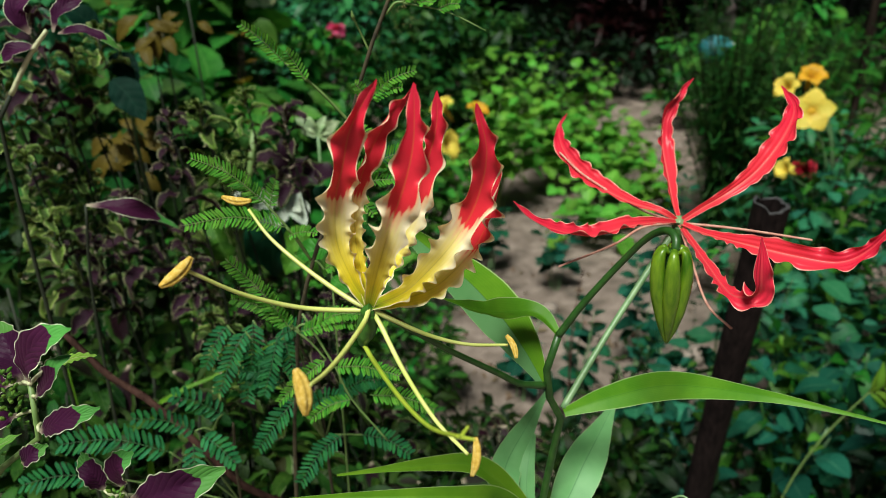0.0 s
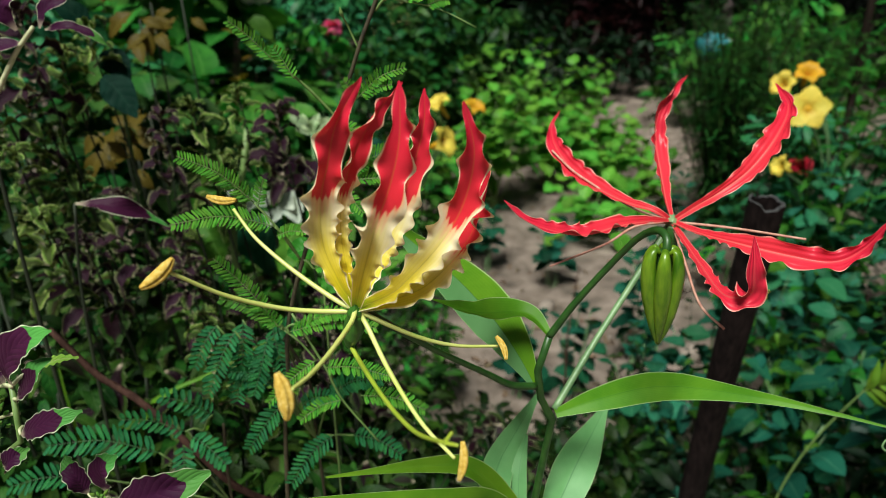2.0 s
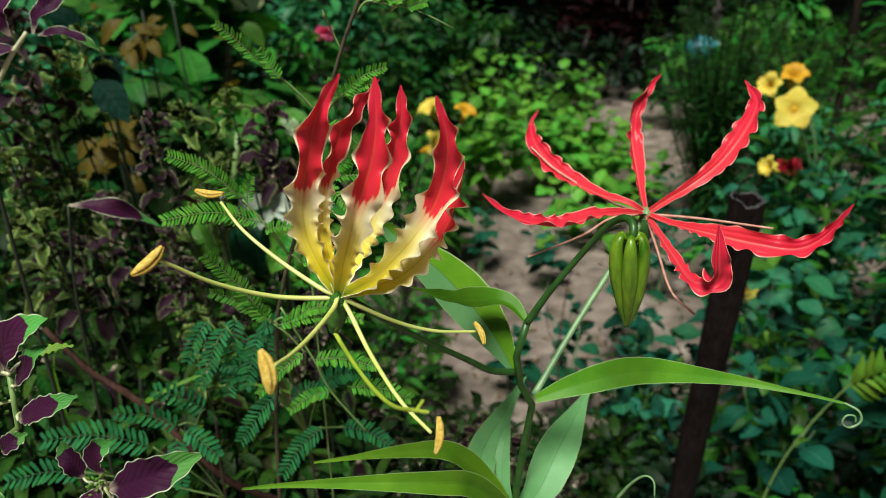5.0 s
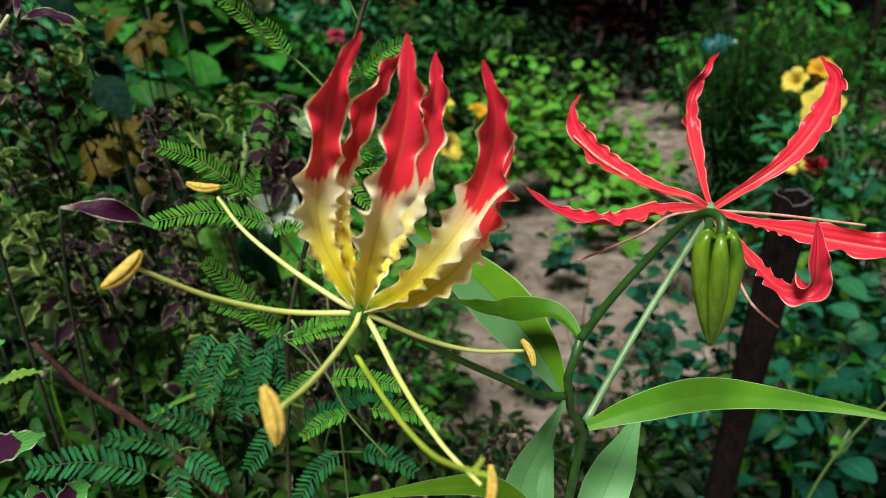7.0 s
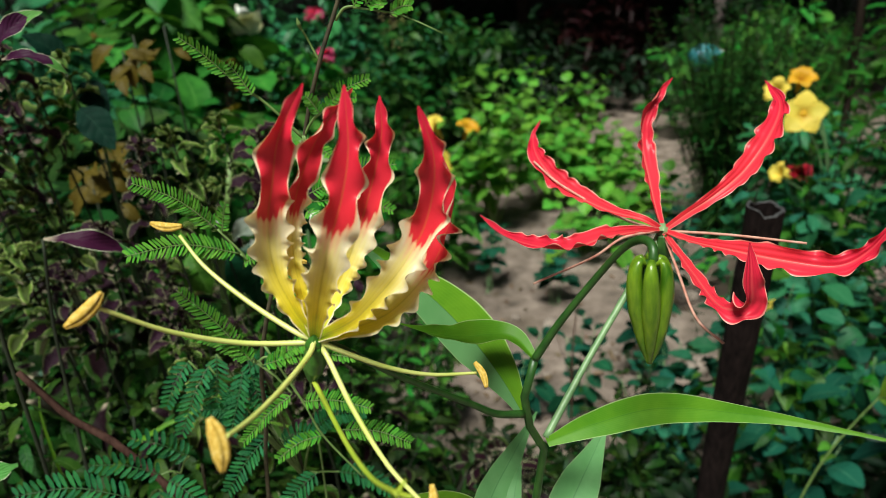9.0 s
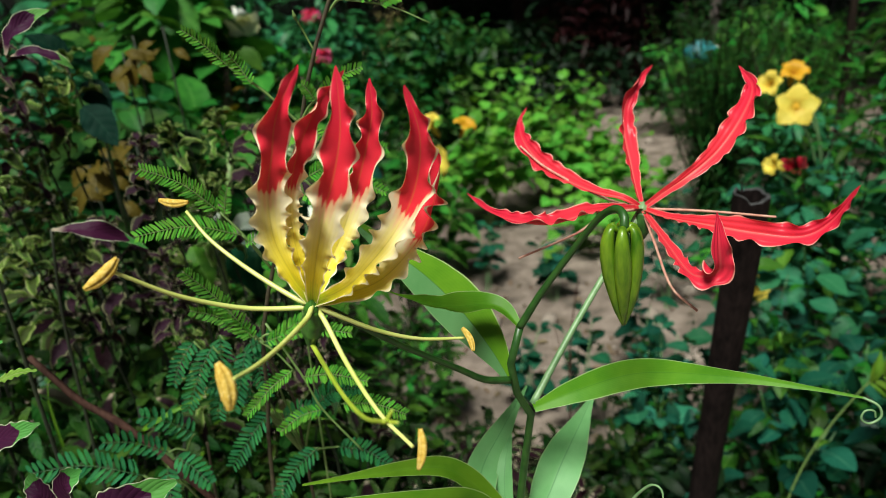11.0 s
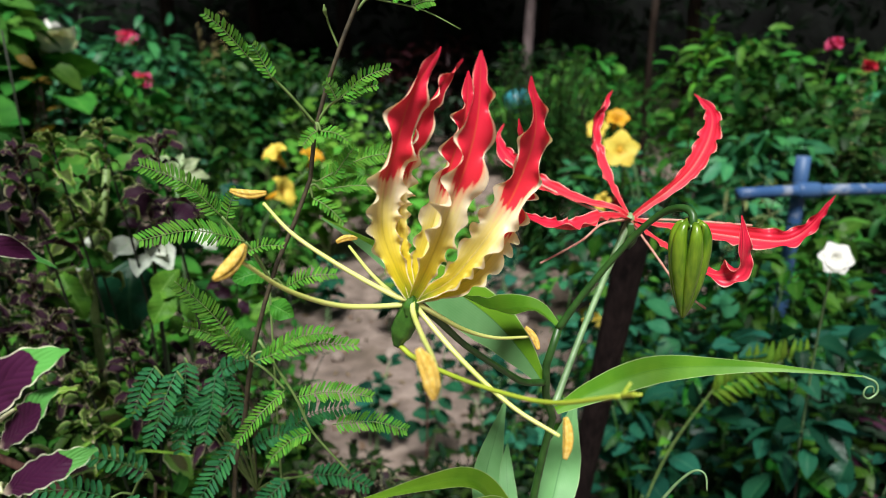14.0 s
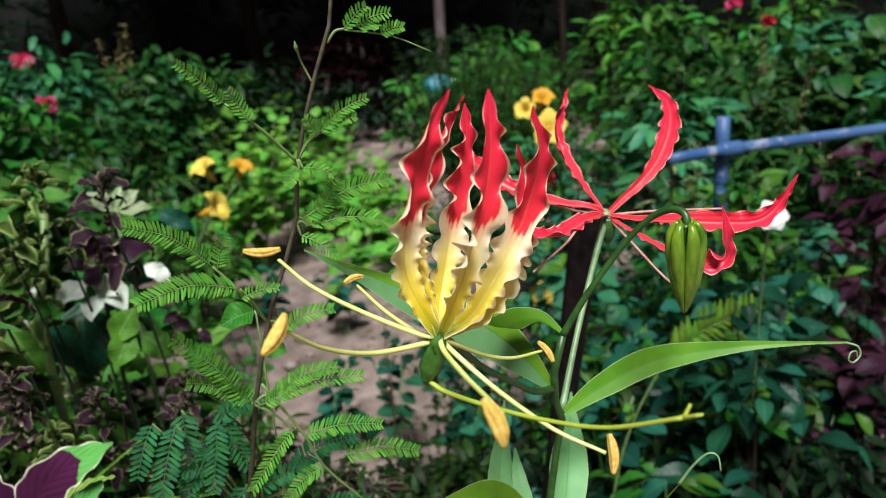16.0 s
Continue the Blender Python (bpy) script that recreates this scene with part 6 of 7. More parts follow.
WB = thing("white_bract_plant", (-0.20, 1.00, 0.0), "green plant topped with drooping white bracts", "plant")
part("stem", tube([(-0.20, 1.00, -0.02), (-0.21, 0.97, 0.55), (-0.205, 0.875, 1.015)], [0.005, 0.004, 0.002], 20, 6), MAT["pale_stem"], WB)
for i, (a, b) in enumerate((((-0.216, 0.857, 1.017), (-0.243, 0.827, 1.001)), ((-0.197, 0.861, 1.020), (-0.178, 0.831, 0.984)), ((-0.209, 0.853, 1.000), (-0.212, 0.816, 0.984)), ((-0.213, 0.857, 1.014), (-0.230, 0.844, 1.014)), ((-0.270, 0.841, 0.998), (-0.259, 0.817, 0.984)), ((-0.153, 0.866, 1.022), (-0.129, 0.860, 0.998)), ((-0.266, 0.850, 1.025), (-0.260, 0.847, 1.011)), ((-0.195, 0.858, 1.010), (-0.182, 0.826, 1.004)))):
    spread_leaf("bract", a, b, 0.62, "white_leaf", WB, 60 + i, "white bract")
for i, (a, b) in enumerate((((-0.263, 0.802, 1.040), (-0.281, 0.792, 1.021)), ((-0.271, 0.795, 1.024), (-0.252, 0.797, 1.013)), ((-0.279, 0.787, 1.003), (-0.265, 0.779, 0.971)), ((-0.281, 0.799, 1.044), (-0.266, 0.805, 1.055)), ((-0.268, 0.785, 0.988), (-0.287, 0.778, 0.982)), ((-0.174, 0.795, 0.972), (-0.188, 0.785, 0.951)), ((-0.165, 0.794, 0.967), (-0.147, 0.788, 0.948)), ((-0.281, 0.788, 1.009), (-0.269, 0.794, 1.018)), ((-0.192, 0.790, 0.964), (-0.175, 0.800, 0.984)))):
    a, b = np.array(a), np.array(b)
    spread_leaf("leaf", a, a + (b - a) * 1.5, 0.75, "soft_leaf", WB, 70 + i)
spread_leaf("leaf", (-0.230, 0.895, 0.980), (-0.236, 0.870, 0.900), 0.95, "teal_leaf", WB, 81, "broad dark blue-green leaf")
spread_leaf("leaf", (-0.178, 0.893, 1.015), (-0.150, 0.890, 0.995), 0.8, "pale_teal", WB, 82, "blue-green leaf")
spread_leaf("leaf", (-0.143, 1.223, 1.006), (-0.095, 1.218, 0.972), 0.6, "pale_teal", WB, 83, "blue-green leaf")
PF = thing("pale_flower_plant", (-0.18, 0.99, 0.0), "plant with a cluster of pale green-white flowers", "flower")
part("stem", tube([(-0.18, 0.99, -0.02), (-0.185, 0.98, 0.6), (-0.178, 0.948, 1.074)], [0.004, 0.003, 0.002], 20, 6), MAT["pale_stem"], PF)
for i, (a, b) in enumerate((((-0.178, 0.948, 1.074), (-0.207, 0.949, 1.099)), ((-0.178, 0.948, 1.074), (-0.190, 0.951, 1.100)), ((-0.178, 0.948, 1.074), (-0.167, 0.954, 1.100)), ((-0.178, 0.948, 1.074), (-0.147, 0.954, 1.092)), ((-0.178, 0.948, 1.074), (-0.137, 0.950, 1.069)), ((-0.178, 0.948, 1.074), (-0.200, 0.947, 1.080)), ((-0.178, 0.948, 1.074), (-0.160, 0.951, 1.079)))):
    spread_leaf("petal", a, b, 0.5, "pale_bloom", PF, 90 + i)
HL = thing("climbing_weed", (-0.065, 0.45, 0.0), "slender weed with light green heart-shaped leaves", "weed")
part("stem", tube([(-0.065, 0.45, -0.02), (-0.07, 0.445, 0.6), (-0.068, 0.425, 1.106)], [0.0012, 0.001, 0.0007], 20, 5), MAT["rachis"], HL)
spread_leaf("leaf", (-0.069, 0.424, 1.106), (-0.088, 0.420, 1.103), 0.85, "soft_leaf", HL, 95)
spread_leaf("leaf", (-0.068, 0.426, 1.085), (-0.055, 0.420, 1.078), 0.85, "soft_leaf", HL, 96)
ROS = thing("coleus", (-0.21, 0.90, 0.0), "tall coleus shoot with a rosette of purple leaves", "plant", "coleus bed")
part("stem", tube([(-0.21, 0.90, -0.02), (-0.205, 0.885, 0.6), (-0.201, 0.864, 1.034)], [0.004, 0.003, 0.002], 20, 6), MAT["coleus_stem"], ROS)
for i, (a, b) in enumerate((((-0.204, 0.864, 1.036), (-0.209, 0.875, 1.088)), ((-0.201, 0.865, 1.036), (-0.175, 0.864, 1.065)), ((-0.196, 0.865, 1.033), (-0.137, 0.892, 1.039)), ((-0.204, 0.863, 1.033), (-0.200, 0.826, 1.011)), ((-0.207, 0.863, 1.034), (-0.235, 0.859, 1.034)), ((-0.195, 0.864, 1.032), (-0.166, 0.848, 1.035)), ((-0.203, 0.865, 1.038), (-0.223, 0.888, 1.060)), ((-0.197, 0.865, 1.037), (-0.193, 0.892, 1.058)))):
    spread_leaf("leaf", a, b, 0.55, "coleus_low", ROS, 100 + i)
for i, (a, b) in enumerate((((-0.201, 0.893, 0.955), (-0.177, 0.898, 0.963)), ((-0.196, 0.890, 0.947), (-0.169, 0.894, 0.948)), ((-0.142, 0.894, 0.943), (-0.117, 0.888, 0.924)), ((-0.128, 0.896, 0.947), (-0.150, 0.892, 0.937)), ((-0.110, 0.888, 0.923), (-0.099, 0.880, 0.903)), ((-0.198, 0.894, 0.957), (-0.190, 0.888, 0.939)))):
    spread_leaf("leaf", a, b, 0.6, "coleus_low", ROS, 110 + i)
part("stem", tube([(-0.262, 0.83, -0.02), (-0.262, 0.82, 0.90), (-0.249, 0.843, 1.024), (-0.236, 0.85, 1.10)], [0.006, 0.006, 0.0055, 0.004], 24, 8), MAT["rachis"], thing("plant_stalk", (-0.262, 0.83, 0.0), "thick olive-green plant stalk in the bed", "stalk"))
for x, y, h in ((-0.28, 1.00, 1.00), (-0.18, 1.06, 0.92)):
    bushy("leafy_plant", (x, y, ground_z(x, y)), rng, h, 0.13, 360, (FAR["ovate"], MAT["soft_far"]), 0.055, MAT["coleus_stem"], "soft green plant with broad leaves below the coleus", 9, group="leafy plants")

# fern
FL = [(0.55, 0.94, 0.60), (0.612, 0.905, 0.692), (0.672, 0.885, 0.735), (0.745, 0.860, 0.768)]
FERN = thing("fern", (0.52, 0.97, 0.0), "yellow-green fern frond arching over the shrubs", "fern")
part("stem", tube([(0.52, 0.97, -0.02), (0.54, 0.95, 0.45), *FL[1:]], [0.003, 0.0025, 0.0018, 0.0008], 50, 6), MAT["rachis"], FERN)
rf = random.Random(9)
fern_leaf = leaf_meshes("pinna", MAT["fern_leaf"], "lance", 3, droop=0.3, fold=0.2, n=8, m=5)
cf = curve(FL[1:], 40)
for i in range(14):
    p = cf[int(1 + 37 * i / 13)]
    ln = 0.052 * (0.5 + 0.5 * math.sin(math.pi * min(1.0, 0.30 + 0.66 * i / 13)))
    for sd in (-1, 1):
        piece("pinna", rf.choice(fern_leaf), FERN, aim(p, (0.8, -0.2, -0.45 + rf.uniform(-0.1, 0.1)) if sd > 0 else (0.12 + rf.uniform(-0.1, 0.1), -0.1, 0.9), (-0.1, -0.8, 0.6), ln))

# ---- blue pipe rail ----
bushy("green_shrub", (1.10, 1.28, ground_z(1.10, 1.28)), random.Random(71), 0.90, 0.17, 200, MID, 0.06, MAT["lily_stem"], "leafy shrub with fresh green pointed leaves", 9, True, "green shrubs")
bushy("green_shrub", (1.02, 1.22, ground_z(1.02, 1.22)), random.Random(72), 0.86, 0.11, 130, MID, 0.06, MAT["lily_stem"], "leafy shrub with fresh green pointed leaves", 8, True, "green shrubs")
RAIL = thing("pipe_rail", (1.19, 1.41, ground_z(1.19, 1.41)), "worn blue painted pipe rail on a post", "railing")
part("rail", tube([(1.00, 1.400, 0.905), (1.19, 1.398, 0.905), (1.656, 1.339, 0.905), (2.6, 1.22, 0.905)], [0.0145, 0.0145], 30, 16), MAT["pipe"], RAIL, "horizontal blue pipe")
part("post", tube([(1.195, 1.425, -0.05), (1.19, 1.425, 0.5), (1.185, 1.42, 0.985)], [0.017, 0.017], 16, 16), MAT["pipe"], RAIL, "upright blue pipe")
part("joint", tube([(1.16, 1.400, 0.905), (1.22, 1.396, 0.905)], [0.019, 0.021, 0.019], 6, 16), MAT["pipe"], RAIL, "pipe clamp")

# ---- shrubs of the middle distance ----
rng = random.Random(400)
def far_shrub(x, y, h, spread, stems, outline, mat, size, spacing, label, name="shrub", per=2, start=0.15, rise=0.35):
    if start >= 0.5 or outline == "strap" or stems < 6:
        return shrub(name, (x, y, ground_z(x, y)), rng, h, spread, stems, (FAR[outline], MAT[mat]), size, spacing, MAT["bark"], label, "shrub", False, "", per, rise, start, 0.004)
    n = int(min(1500, 1.6 * h * spread / size**2 * 13))
    return bushy(name, (x, y, ground_z(x, y)), rng, h, spread, n, (FAR[outline], MAT[mat]), size, MAT["bark"], label, 11)


# some of these shrubs take the darkened leaf colour in place of shade
for x, y, h, s, n, o, m, size in ((-0.75, 1.65, 1.15, 0.28, 14, "heart", "far_shaded", 0.085), (-1.15, 2.0, 1.30, 0.32, 16, "ovate", "far_teal", 0.10), (-0.55, 2.05, 1.02, 0.25, 12, "heart", "far_leaf", 0.10), (-1.0, 2.75, 1.42, 0.35, 16, "heart", "far_leaf", 0.15), (-1.7, 2.6, 1.5, 0.4, 16, "ovate", "far_teal", 0.12),
                                   (-0.62, 3.0, 1.10, 0.3, 14, "ovate", "far_leaf", 0.10), (-1.5, 3.7, 1.5, 0.45, 16, "heart", "far_leaf", 0.14), (-0.75, 4.6, 1.18, 0.45, 20, "ovate", "far_teal", 0.12), (-1.6, 5.2, 1.4, 0.5, 18, "ovate", "far_teal", 0.14), (-0.85, 1.25, 1.12, 0.22, 10, "ovate", "far_shaded", 0.07)):
    far_shrub(x, y, h, s, n, o, m, size, size * 0.9, "dense green shrub behind the coleus" if m in ("far_leaf", "far_shaded") else "shrub with bluish green leaves")
for x, y, h, s in ((-1.25, 2.4, 1.3, 0.15), (-0.78, 2.6, 1.18, 0.12)):
    far_shrub(x, y, h, s, 4, "ovate", "yellow_old", 0.09, 0.14, "thin shrub with yellowing old leaves")
# centre: compound-leaf bush and creeping lime vines
for x, y, h, s in ((-0.45, 4.0, 0.95, 0.35), (-0.25, 5.0, 1.0, 0.4), (0.25, 5.6, 0.9, 0.45), (-0.15, 3.0, 0.62, 0.25)):
    far_shrub(x, y, h, s, 14, "ovate", "far_leaf" if y < 3.5 else "far_shaded", 0.11, 0.1, "bushy green shrub beside the path")
# both bushes take darkened leaf colours for the shade back there
far_shrub(-0.10, 5.0, 1.05, 0.50, 26, "ovate", "far_shaded", 0.12, 0.09, "bushy shrub with leaves coloured dark for shade", per=3)
far_shrub(0.60, 6.0, 0.85, 0.45, 20, "ovate", "far_dark", 0.12, 0.09, "bushy shrub with leaves coloured dark for shade", per=3)
VINE = leaf_meshes("vine_leaf", MAT["lime_leaf"], "heart", 5, droop=0.3, fold=0.2, ruffle=0.05, n=8, m=5, stalk=0.5)
for x, y, n, h in ((0.22, 3.75, 15, 0.66), (0.58, 4.05, 14, 0.50), (0.02, 3.75, 11, 0.52), (0.42, 4.5, 14, 0.78), (0.66, 3.35, 7, 0.24), (0.88, 3.9, 8, 0.28), (0.72, 4.7, 10, 0.50), (1.20, 6.3, 10, 0.4), (0.98, 4.15, 8, 0.26), (1.10, 4.6, 8, 0.30), (0.92, 4.55, 8, 0.34), (1.02, 3.75, 6, 0.18)):
    shrub("vine", (x, y, ground_z(x, y)), rng, h, 0.34, n, VINE, 0.135, 0.13, MAT["rachis"], "sprawling vine with lime-green heart-shaped leaves", "vine", True, "lime vines", per=2, start=0.35, rise=0.6, girth=0.003)
for x, y, h in ((0.36, 1.80, 0.46), (0.60, 1.75, 0.40), (0.62, 2.1, 0.44), (0.50, 1.55, 0.42), (0.20, 1.95, 0.30), (0.42, 2.75, 0.28), (0.15, 2.9, 0.30), (0.85, 2.6, 0.45), (1.0, 3.0, 0.4)):
    shrub("seedling", (x, y, ground_z(x, y)), rng, h, 0.10, 4, TEAL, 0.085, 0.10, MAT["pale_stem"], "young plant with rounded blue-green leaves on sand", "plant", True, "seedlings", start=0.3, girth=0.0025)
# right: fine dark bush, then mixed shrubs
far_shrub(1.33, 3.35, 1.18, 0.46, 64, "strap", "far_shaded", 0.085, 0.028, "tall bush of fine feathery dark green leaves", per=3, start=0.1)
far_shrub(1.80, 3.7, 1.10, 0.4, 40, "strap", "far_leaf", 0.085, 0.032, "tall bush of fine feathery dark green leaves", per=3, start=0.1)
for x, y, h, s, n, o, m, size in ((1.55, 2.1, 1.0, 0.3, 16, "ovate", "far_teal", 0.10), (1.95, 2.15, 1.00, 0.3, 18, "ovate", "far_shaded", 0.07), (2.35, 2.5, 1.00, 0.35, 18, "ovate", "far_shaded", 0.11), (2.75, 2.3, 1.05, 0.4, 18, "heart", "far_shaded", 0.11), (2.45, 3.2, 1.10, 0.4, 18, "ovate", "far_shaded", 0.11), (3.3, 2.8, 1.12, 0.5, 18, "ovate", "far_teal", 0.12),
                                   (1.50, 1.75, 0.72, 0.25, 14, "ovate", "far_leaf", 0.08), (2.0, 1.7, 0.82, 0.3, 16, "ovate", "far_shaded", 0.09), (2.6, 1.75, 1.05, 0.35, 16, "heart", "far_teal", 0.10), (1.30, 2.55, 0.80, 0.25, 14, "ovate", "far_teal", 0.09), (3.0, 4.2, 1.2, 0.5, 18, "ovate", "far_leaf", 0.13), (2.1, 4.6, 1.05, 0.45, 18, "ovate", "far_leaf", 0.12), (3.6, 3.6, 1.2, 0.5, 16, "ovate", "far_leaf", 0.13)):
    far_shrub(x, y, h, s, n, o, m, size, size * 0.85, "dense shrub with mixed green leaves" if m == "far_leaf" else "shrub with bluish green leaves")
far_shrub(1.92, 2.95, 1.44, 0.07, 3, "lance", "far_lime", 0.19, 0.06, "upright plant with long lime-green leaves", per=3, start=0.80, rise=0.5)
far_shrub(2.10, 2.15, 1.20, 0.16, 12, "strap", "cream", 0.03, 0.02, "plant with cream flower plumes", per=3, start=0.75)
far_shrub(1.191, 1.60, 1.02, 0.10, 5, "strap", "pale_strap", 0.13, 0.05, "spiky plant with narrow yellowish grey-green leaves", per=3, start=0.8, rise=0.6)
far_shrub(-0.42, 5.2, 1.28, 0.22, 14, "strap", "cream", 0.06, 0.03, "plant with yellowish plumes", per=3, start=0.7)
far_shrub(1.25, 7.2, 1.0, 0.35, 16, "lance", "far_red", 0.20, 0.09, "plant with dark red leaves", per=3)
far_shrub(1.85, 7.4, 1.05, 0.35, 16, "lance", "far_red", 0.20, 0.09, "plant with dark red leaves", per=3)
# dark-coloured shrubs that fill the shaded ground under the trees
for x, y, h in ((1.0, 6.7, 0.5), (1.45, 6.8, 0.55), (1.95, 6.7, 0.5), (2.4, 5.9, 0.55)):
    far_shrub(x, y, h, 0.3, 14, "ovate", "far_dark", 0.12, 0.09, "low shrub under the trees, coloured dark for shade")
far_shrub(0.75, 7.0, 0.8, 0.5, 20, "ovate", "far_dark", 0.13, 0.09, "low shrub under the trees, coloured dark for shade")
far_shrub(2.6, 6.4, 1.0, 0.6, 24, "ovate", "far_dark", 0.13, 0.09, "low shrub under the trees, coloured dark for shade")
far_shrub(1.95, 5.6, 0.72, 0.4, 20, "ovate", "far_leaf", 0.10, 0.08, "low green shrub beside the path")
far_shrub(-0.2, 6.3, 0.95, 0.5, 22, "ovate", "far_teal", 0.13, 0.09, "low bluish shrub in the shade")

# small round pink, red and white flower heads on wiry stalks
def pompom(place, size, mat, label, root):
    th = thing("flower_stalk", (root[0], root[1], ground_z(*root)), label, "flower")
    part("stem", tube([(root[0], root[1], ground_z(*root) - 0.02), ((root[0] + place[0]) / 2, (root[1] + place[1]) / 2, place[2] * 0.6), place], [0.004, 0.003, 0.002], 14, 5), MAT["rachis"], th)
    r = random.Random(int(place[0] * 1000))
    spots = []
    for i in range(64):
        a, b = r.random() * 6.283, r.uniform(-0.9, 1.2)
        way = (math.cos(a), math.sin(a), b)
        spots.append(aim(place, way, (r.uniform(-1, 1), r.uniform(-1, 1), 0.4), size * r.uniform(0.4, 0.55)))
    part("flower", baked(patterns("petal", 3, n=5, m=3), spots, r), MAT[mat], th, kind="stuff")


for place, size, mat, root in (((-0.877, 4.95, 1.267), 0.14, "pink", (-0.8, 5.0)), ((-0.706, 4.24, 1.040), 0.11, "pink", (-0.66, 4.3)), ((2.635, 2.95, 1.255), 0.085, "pink", (2.6, 3.1)), ((1.19, 2.35, 0.66), 0.09, "red_petal", (1.22, 2.45)), ((2.92, 3.0, 1.15), 0.08, "red_petal", (2.95, 3.1))):
    pompom(place, size, mat, {"pink": "round pink flower head on a thin stalk", "red_petal": "small red flower on a thin stalk"}[mat], root)
WL = thing("white_lily", (-0.85, 3.05, 0.1), "tall plant with a drooping white flower", "flower")
part("stem", tube([(-0.85, 3.05, 0.0), (-0.86, 3.03, 0.8), (-0.80, 2.95, 1.27)], [0.006, 0.004, 0.003], 14, 6), MAT["pale_stem"], WL)
bloom("flower", (-0.79, 2.93, 1.27), (0.4, -0.6, -0.6), 0.14, 6, "white", WL, "drooping white flower", 1.0, 1, 12)
for i in range(14):
    piece("leaf", MID[i % 5], WL, aim((-0.85 + 0.003 * i, 3.03, 0.35 + 0.06 * i), (math.cos(i * 2.4), math.sin(i * 2.4), 0.2), (0, 0, 1), 0.16))
# the small blue thing far off: a crumpled plastic bottle hung on the bush
BOT = thing("plastic_bottle", (1.66, 4.72, 0.80), "crumpled pale blue plastic bottle caught in the shrubs", "bottle")


def build_bottle():
    m, nt = nodes_of("pale_blue_plastic")
    surface(m, nt, ramp(nt, grain(nt, 0.03, 3), [(0.3, (0.02, 0.26, 0.36)), (0.55, (0.10, 0.50, 0.60)), (0.75, (0.70, 0.86, 0.88))]), 0.2, grain(nt, 0.02, 2), 0.01, 0.3)
    part("bottle", tube([(1.60, 4.70, 0.845), (1.64, 4.71, 0.86), (1.71, 4.73, 0.875), (1.76, 4.74, 0.885), (1.79, 4.75, 0.89)], [0.06, 0.085, 0.080, 0.060, 0.020], 24, 16, 0.16, random.Random(4)), m, BOT)
    part("cap", tube([(1.79, 4.75, 0.89), (1.81, 4.755, 0.895)], [0.02, 0.02], 4, 12), MAT["white"], BOT)


build_bottle()

# ---- trees of the background and the dark wood ----
def tree(x, y, h, girth, crown, seed, label="tree with a bare brown trunk and an unseen shading crown", skin="bark"):
    r = random.Random(seed)
    z = ground_z(x, y)
    th = thing("tree", (x, y, z), label, "tree", "background trees")
    top = (x + r.uniform(-0.3, 0.3), y + r.uniform(-0.2, 0.2), z + h)
    trunk = [(x, y, z - 0.1), (x + r.uniform(-0.06, 0.06), y, z + h * 0.4), top]
    part("trunk", tube(trunk, [girth, girth * 0.8, girth * 0.5], 20, 10, 0.12, r), MAT[skin], th)
    spots = []
    for i in range(9):
        a = r.random() * 6.283
        end = (top[0] + crown * math.cos(a) * r.uniform(0.5, 1), top[1] + crown * math.sin(a) * r.uniform(0.5, 1), top[2] + r.uniform(-0.2, 1.2))
        c = curve(trunk, 20)[r.randint(12, 18)]
        mid = tuple((c[k] + end[k]) / 2 + (0.15 if k == 2 else 0) for k in range(3))
        part("branch", tube([c, mid, end], [girth * 0.4, girth * 0.15], 10, 6), MAT["bark"], th)
        # crown leaves, mostly above the view; thickened to shade the wood
        for _ in range(240):
            g = [end[k] + r.gauss(0, crown * 0.33) * (0.7 if k == 2 else 1) for k in range(3)]
            spots.append(aim(g, (r.uniform(-1, 1), r.uniform(-1, 1), r.uniform(-0.8, 0.2)), (r.uniform(-0.4, 0.4), r.uniform(-0.4, 0.4), 1), r.uniform(0.18, 0.34)))
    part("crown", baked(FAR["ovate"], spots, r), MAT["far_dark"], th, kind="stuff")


for i, (x, y, h, g, c) in enumerate(((2.47, 6.65, 2.9, 0.06, 1.4), (0.9, 8.3, 3.0, 0.09, 1.6), (-0.9, 7.6, 2.9, 0.08, 1.6), (3.9, 6.0, 2.8, 0.07, 1.5), (5.4, 5.2, 3.0, 0.09, 1.8), (-2.6, 6.4, 2.9, 0.08, 1.6), (2.1, 9.2, 3.2, 0.10, 1.7), (3.3, 8.4, 3.0, 0.08, 1.6), (-0.1, 9.3, 3.1, 0.09, 1.6))):
    tree(x, y, h, g, c, 500 + i, *(("tree with a pale pinkish trunk", "pale_bark") if i == 0 else ()))
POST = thing("garden_post", (1.98, 3.55, ground_z(1.98, 3.55)), "thin weathered garden post among shrubs", "post")
part("post", tube([(1.98, 3.55, 0.0), (1.965, 3.5, 0.8), (1.95, 3.46, 1.5)], [0.02, 0.018], 12, 10, 0.1, random.Random(2)), MAT["bark"], POST)


def hedge(seed, count, radius, lo, hi, height, mat, size, label):
    r = random.Random(seed)
    th = thing("wood_edge", (1.0, radius, 0.5), label, "woodland", kind="stuff")
    spots = []
    for _ in range(count):
        a = radians(r.uniform(lo, hi))
        d = radius + r.uniform(0, 1.3)
        x, y = d * math.sin(a), d * math.cos(a)
        h = height * r.random() ** 0.8
        spots.append(aim((x, y, ground_z(x, max(y, 0)) + h), (r.uniform(-1, 1), r.uniform(-1, 0.3), r.uniform(-0.9, 0.3)), (r.uniform(-0.5, 0.5), -0.6, 0.8), size * r.uniform(0.6, 1.3)))
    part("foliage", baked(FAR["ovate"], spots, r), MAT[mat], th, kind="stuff")


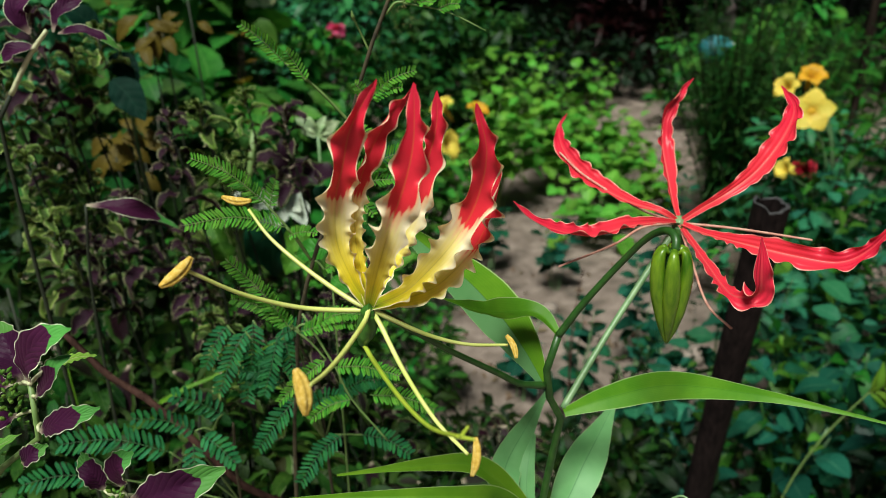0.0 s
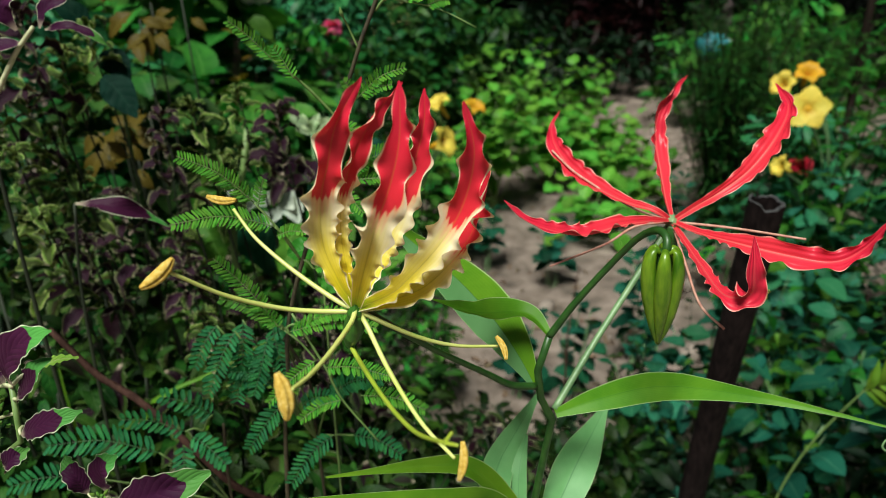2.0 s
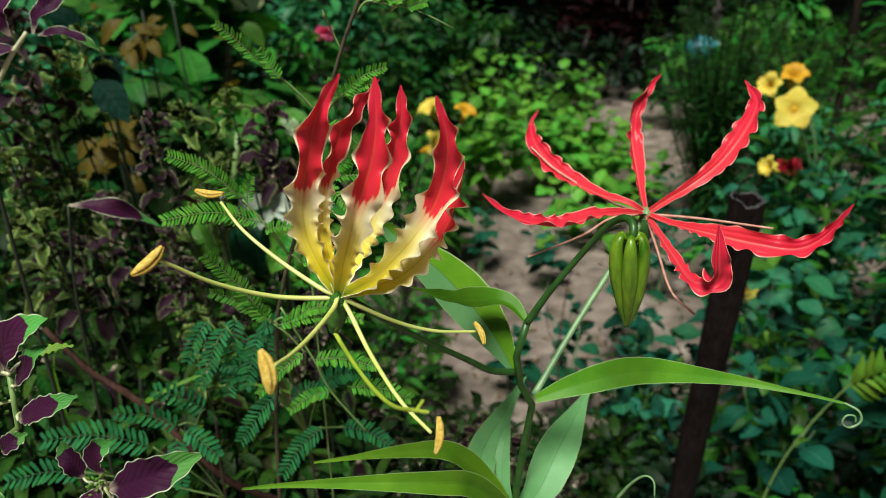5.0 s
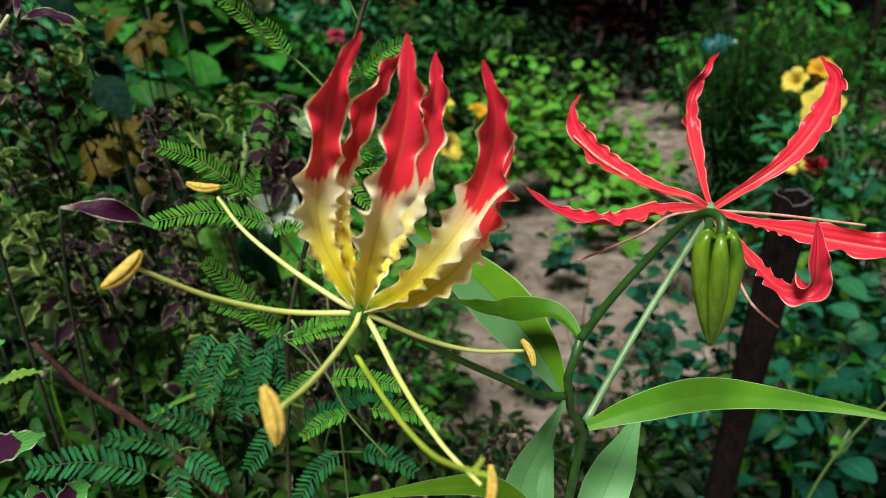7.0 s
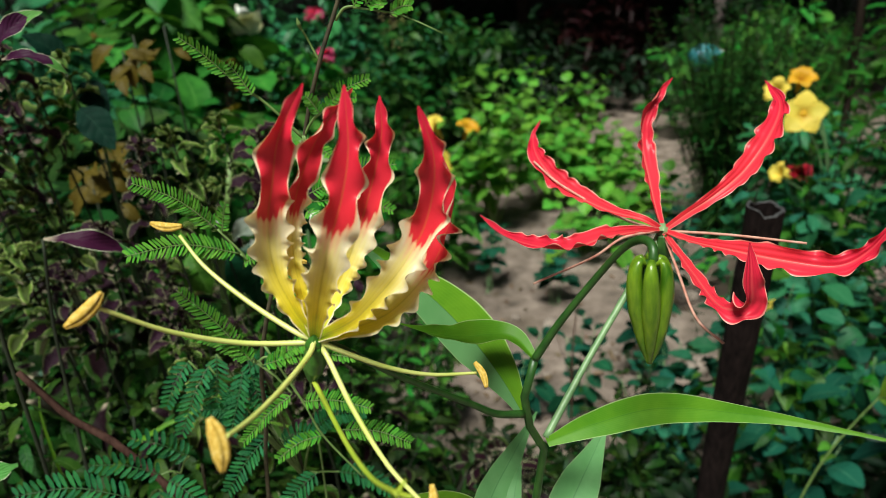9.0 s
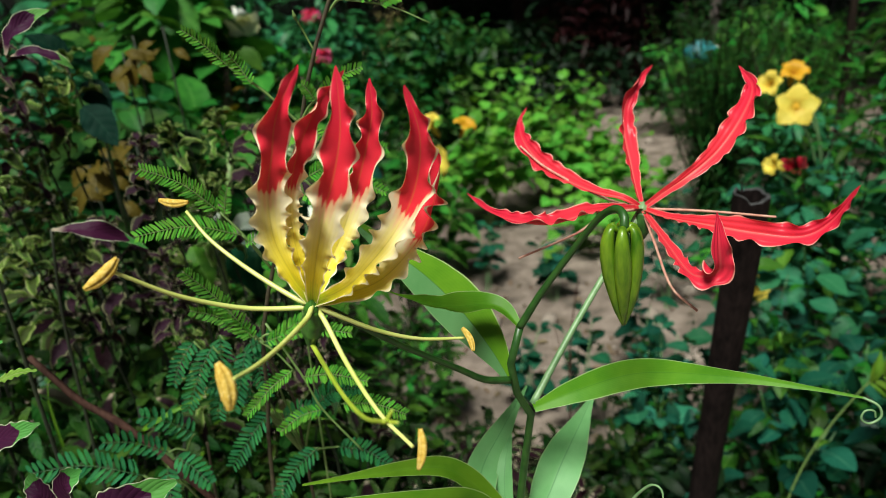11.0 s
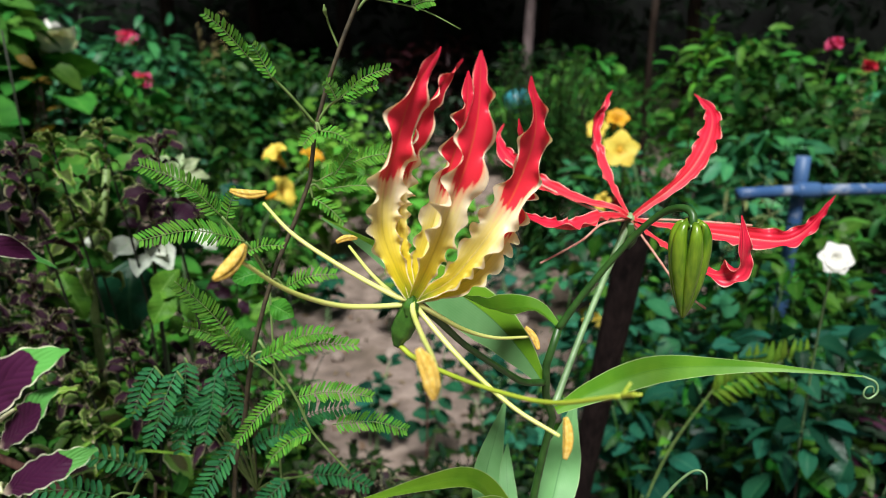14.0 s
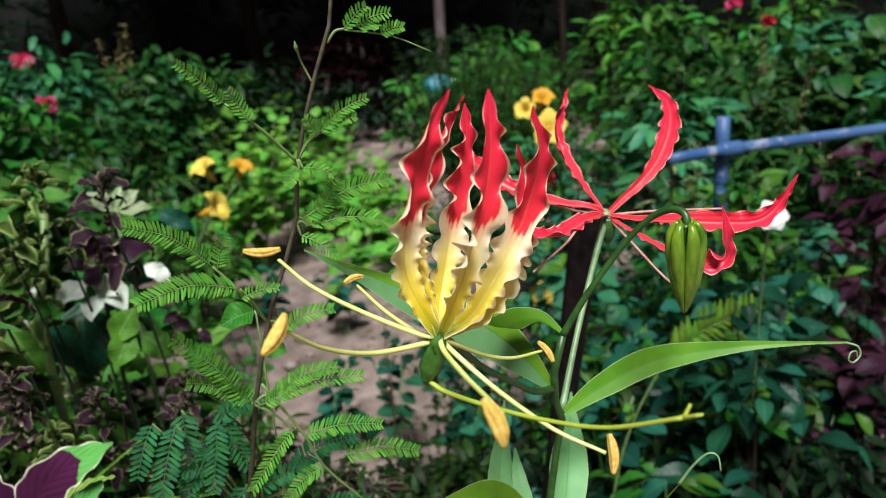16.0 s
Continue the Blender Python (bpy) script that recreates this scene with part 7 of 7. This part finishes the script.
# leaf colour holds the wood's shade
hedge(61, 5500, 10.0, -48, 75, 4.2, "far_dark", 0.26, "dense edge of the wood, coloured dark for shade")


def build_backdrop():
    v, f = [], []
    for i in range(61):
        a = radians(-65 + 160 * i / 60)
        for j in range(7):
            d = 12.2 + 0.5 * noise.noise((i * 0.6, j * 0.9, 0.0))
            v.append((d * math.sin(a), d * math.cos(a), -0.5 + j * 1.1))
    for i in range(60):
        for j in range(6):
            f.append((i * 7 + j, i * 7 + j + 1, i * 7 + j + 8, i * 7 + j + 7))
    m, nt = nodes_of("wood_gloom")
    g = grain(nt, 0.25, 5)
    # near-black colours paint the deep shade of the wood onto this sheet
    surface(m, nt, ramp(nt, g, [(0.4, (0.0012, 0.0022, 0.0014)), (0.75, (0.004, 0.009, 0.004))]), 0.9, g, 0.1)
    tagged(new("backdrop", mesh_of("backdrop", v, f, m)), "sheet coloured near-black for the shade of the wood behind the garden", "backdrop", kind="structure")


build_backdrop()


# ---- litter and stones on the sand ----
def build_litter():
    r = random.Random(77)
    spots = []
    for _ in range(1500):
        y = 0.6 + 6.5 * r.random() ** 1.5
        x = r.uniform(-0.15, 0.75) * y + 0.1
        spots.append(aim((x, y, ground_z(x, y) + 0.006), (r.uniform(-1, 1), r.uniform(-1, 1), 0.05), (r.uniform(-0.4, 0.4), r.uniform(-0.4, 0.4), 1), r.uniform(0.015, 0.05)))
    th = thing("leaf_litter", (0.4, 2.0, ground_z(0.4, 2.0)), "scattered dry brown leaves on the sand", "leaf litter", kind="stuff")
    part("litter", baked(FAR["ovate"], spots, r), MAT["litter"], th, kind="stuff")


build_litter()


def build_stones():
    r = random.Random(78)
    shapes = []
    for k in range(5):
        bm = bmesh.new()
        bmesh.ops.create_icosphere(bm, subdivisions=2, radius=1.0)
        for v in bm.verts:
            v.co *= 1 + 0.28 * noise.noise(v.co * 1.3 + Vector((k * 7, 0, 0)))
            v.co.z *= 0.62
        me = bpy.data.meshes.new("stone")
        bm.to_mesh(me)
        bm.free()
        me.materials.append(STONE)
        me.polygons.foreach_set("use_smooth", np.full(len(me.polygons), True))
        shapes.append(me)
    for _ in range(70):
        y = r.uniform(1.3, 5.5)
        x = r.uniform(0.02, 0.5) * y
        s = r.uniform(0.008, 0.045) * (1 if r.random() < 0.85 else 1.6)
        ob = tagged(new("stone", r.choice(shapes)), "rounded grey-brown stone lying on sand", "stone", "stones on the sand")
        ob.matrix_basis = pose(x, y, ground_z(x, y) + s * 0.3, r.uniform(-15, 15), r.uniform(-15, 15), r.uniform(0, 360)) @ Matrix.Diagonal((s, s * r.uniform(0.7, 1), s, 1))


STONE = stem_stuff("grey_brown_stone", (0.16, 0.12, 0.10), (0.34, 0.28, 0.24), 0.9, 0.05)
build_stones()
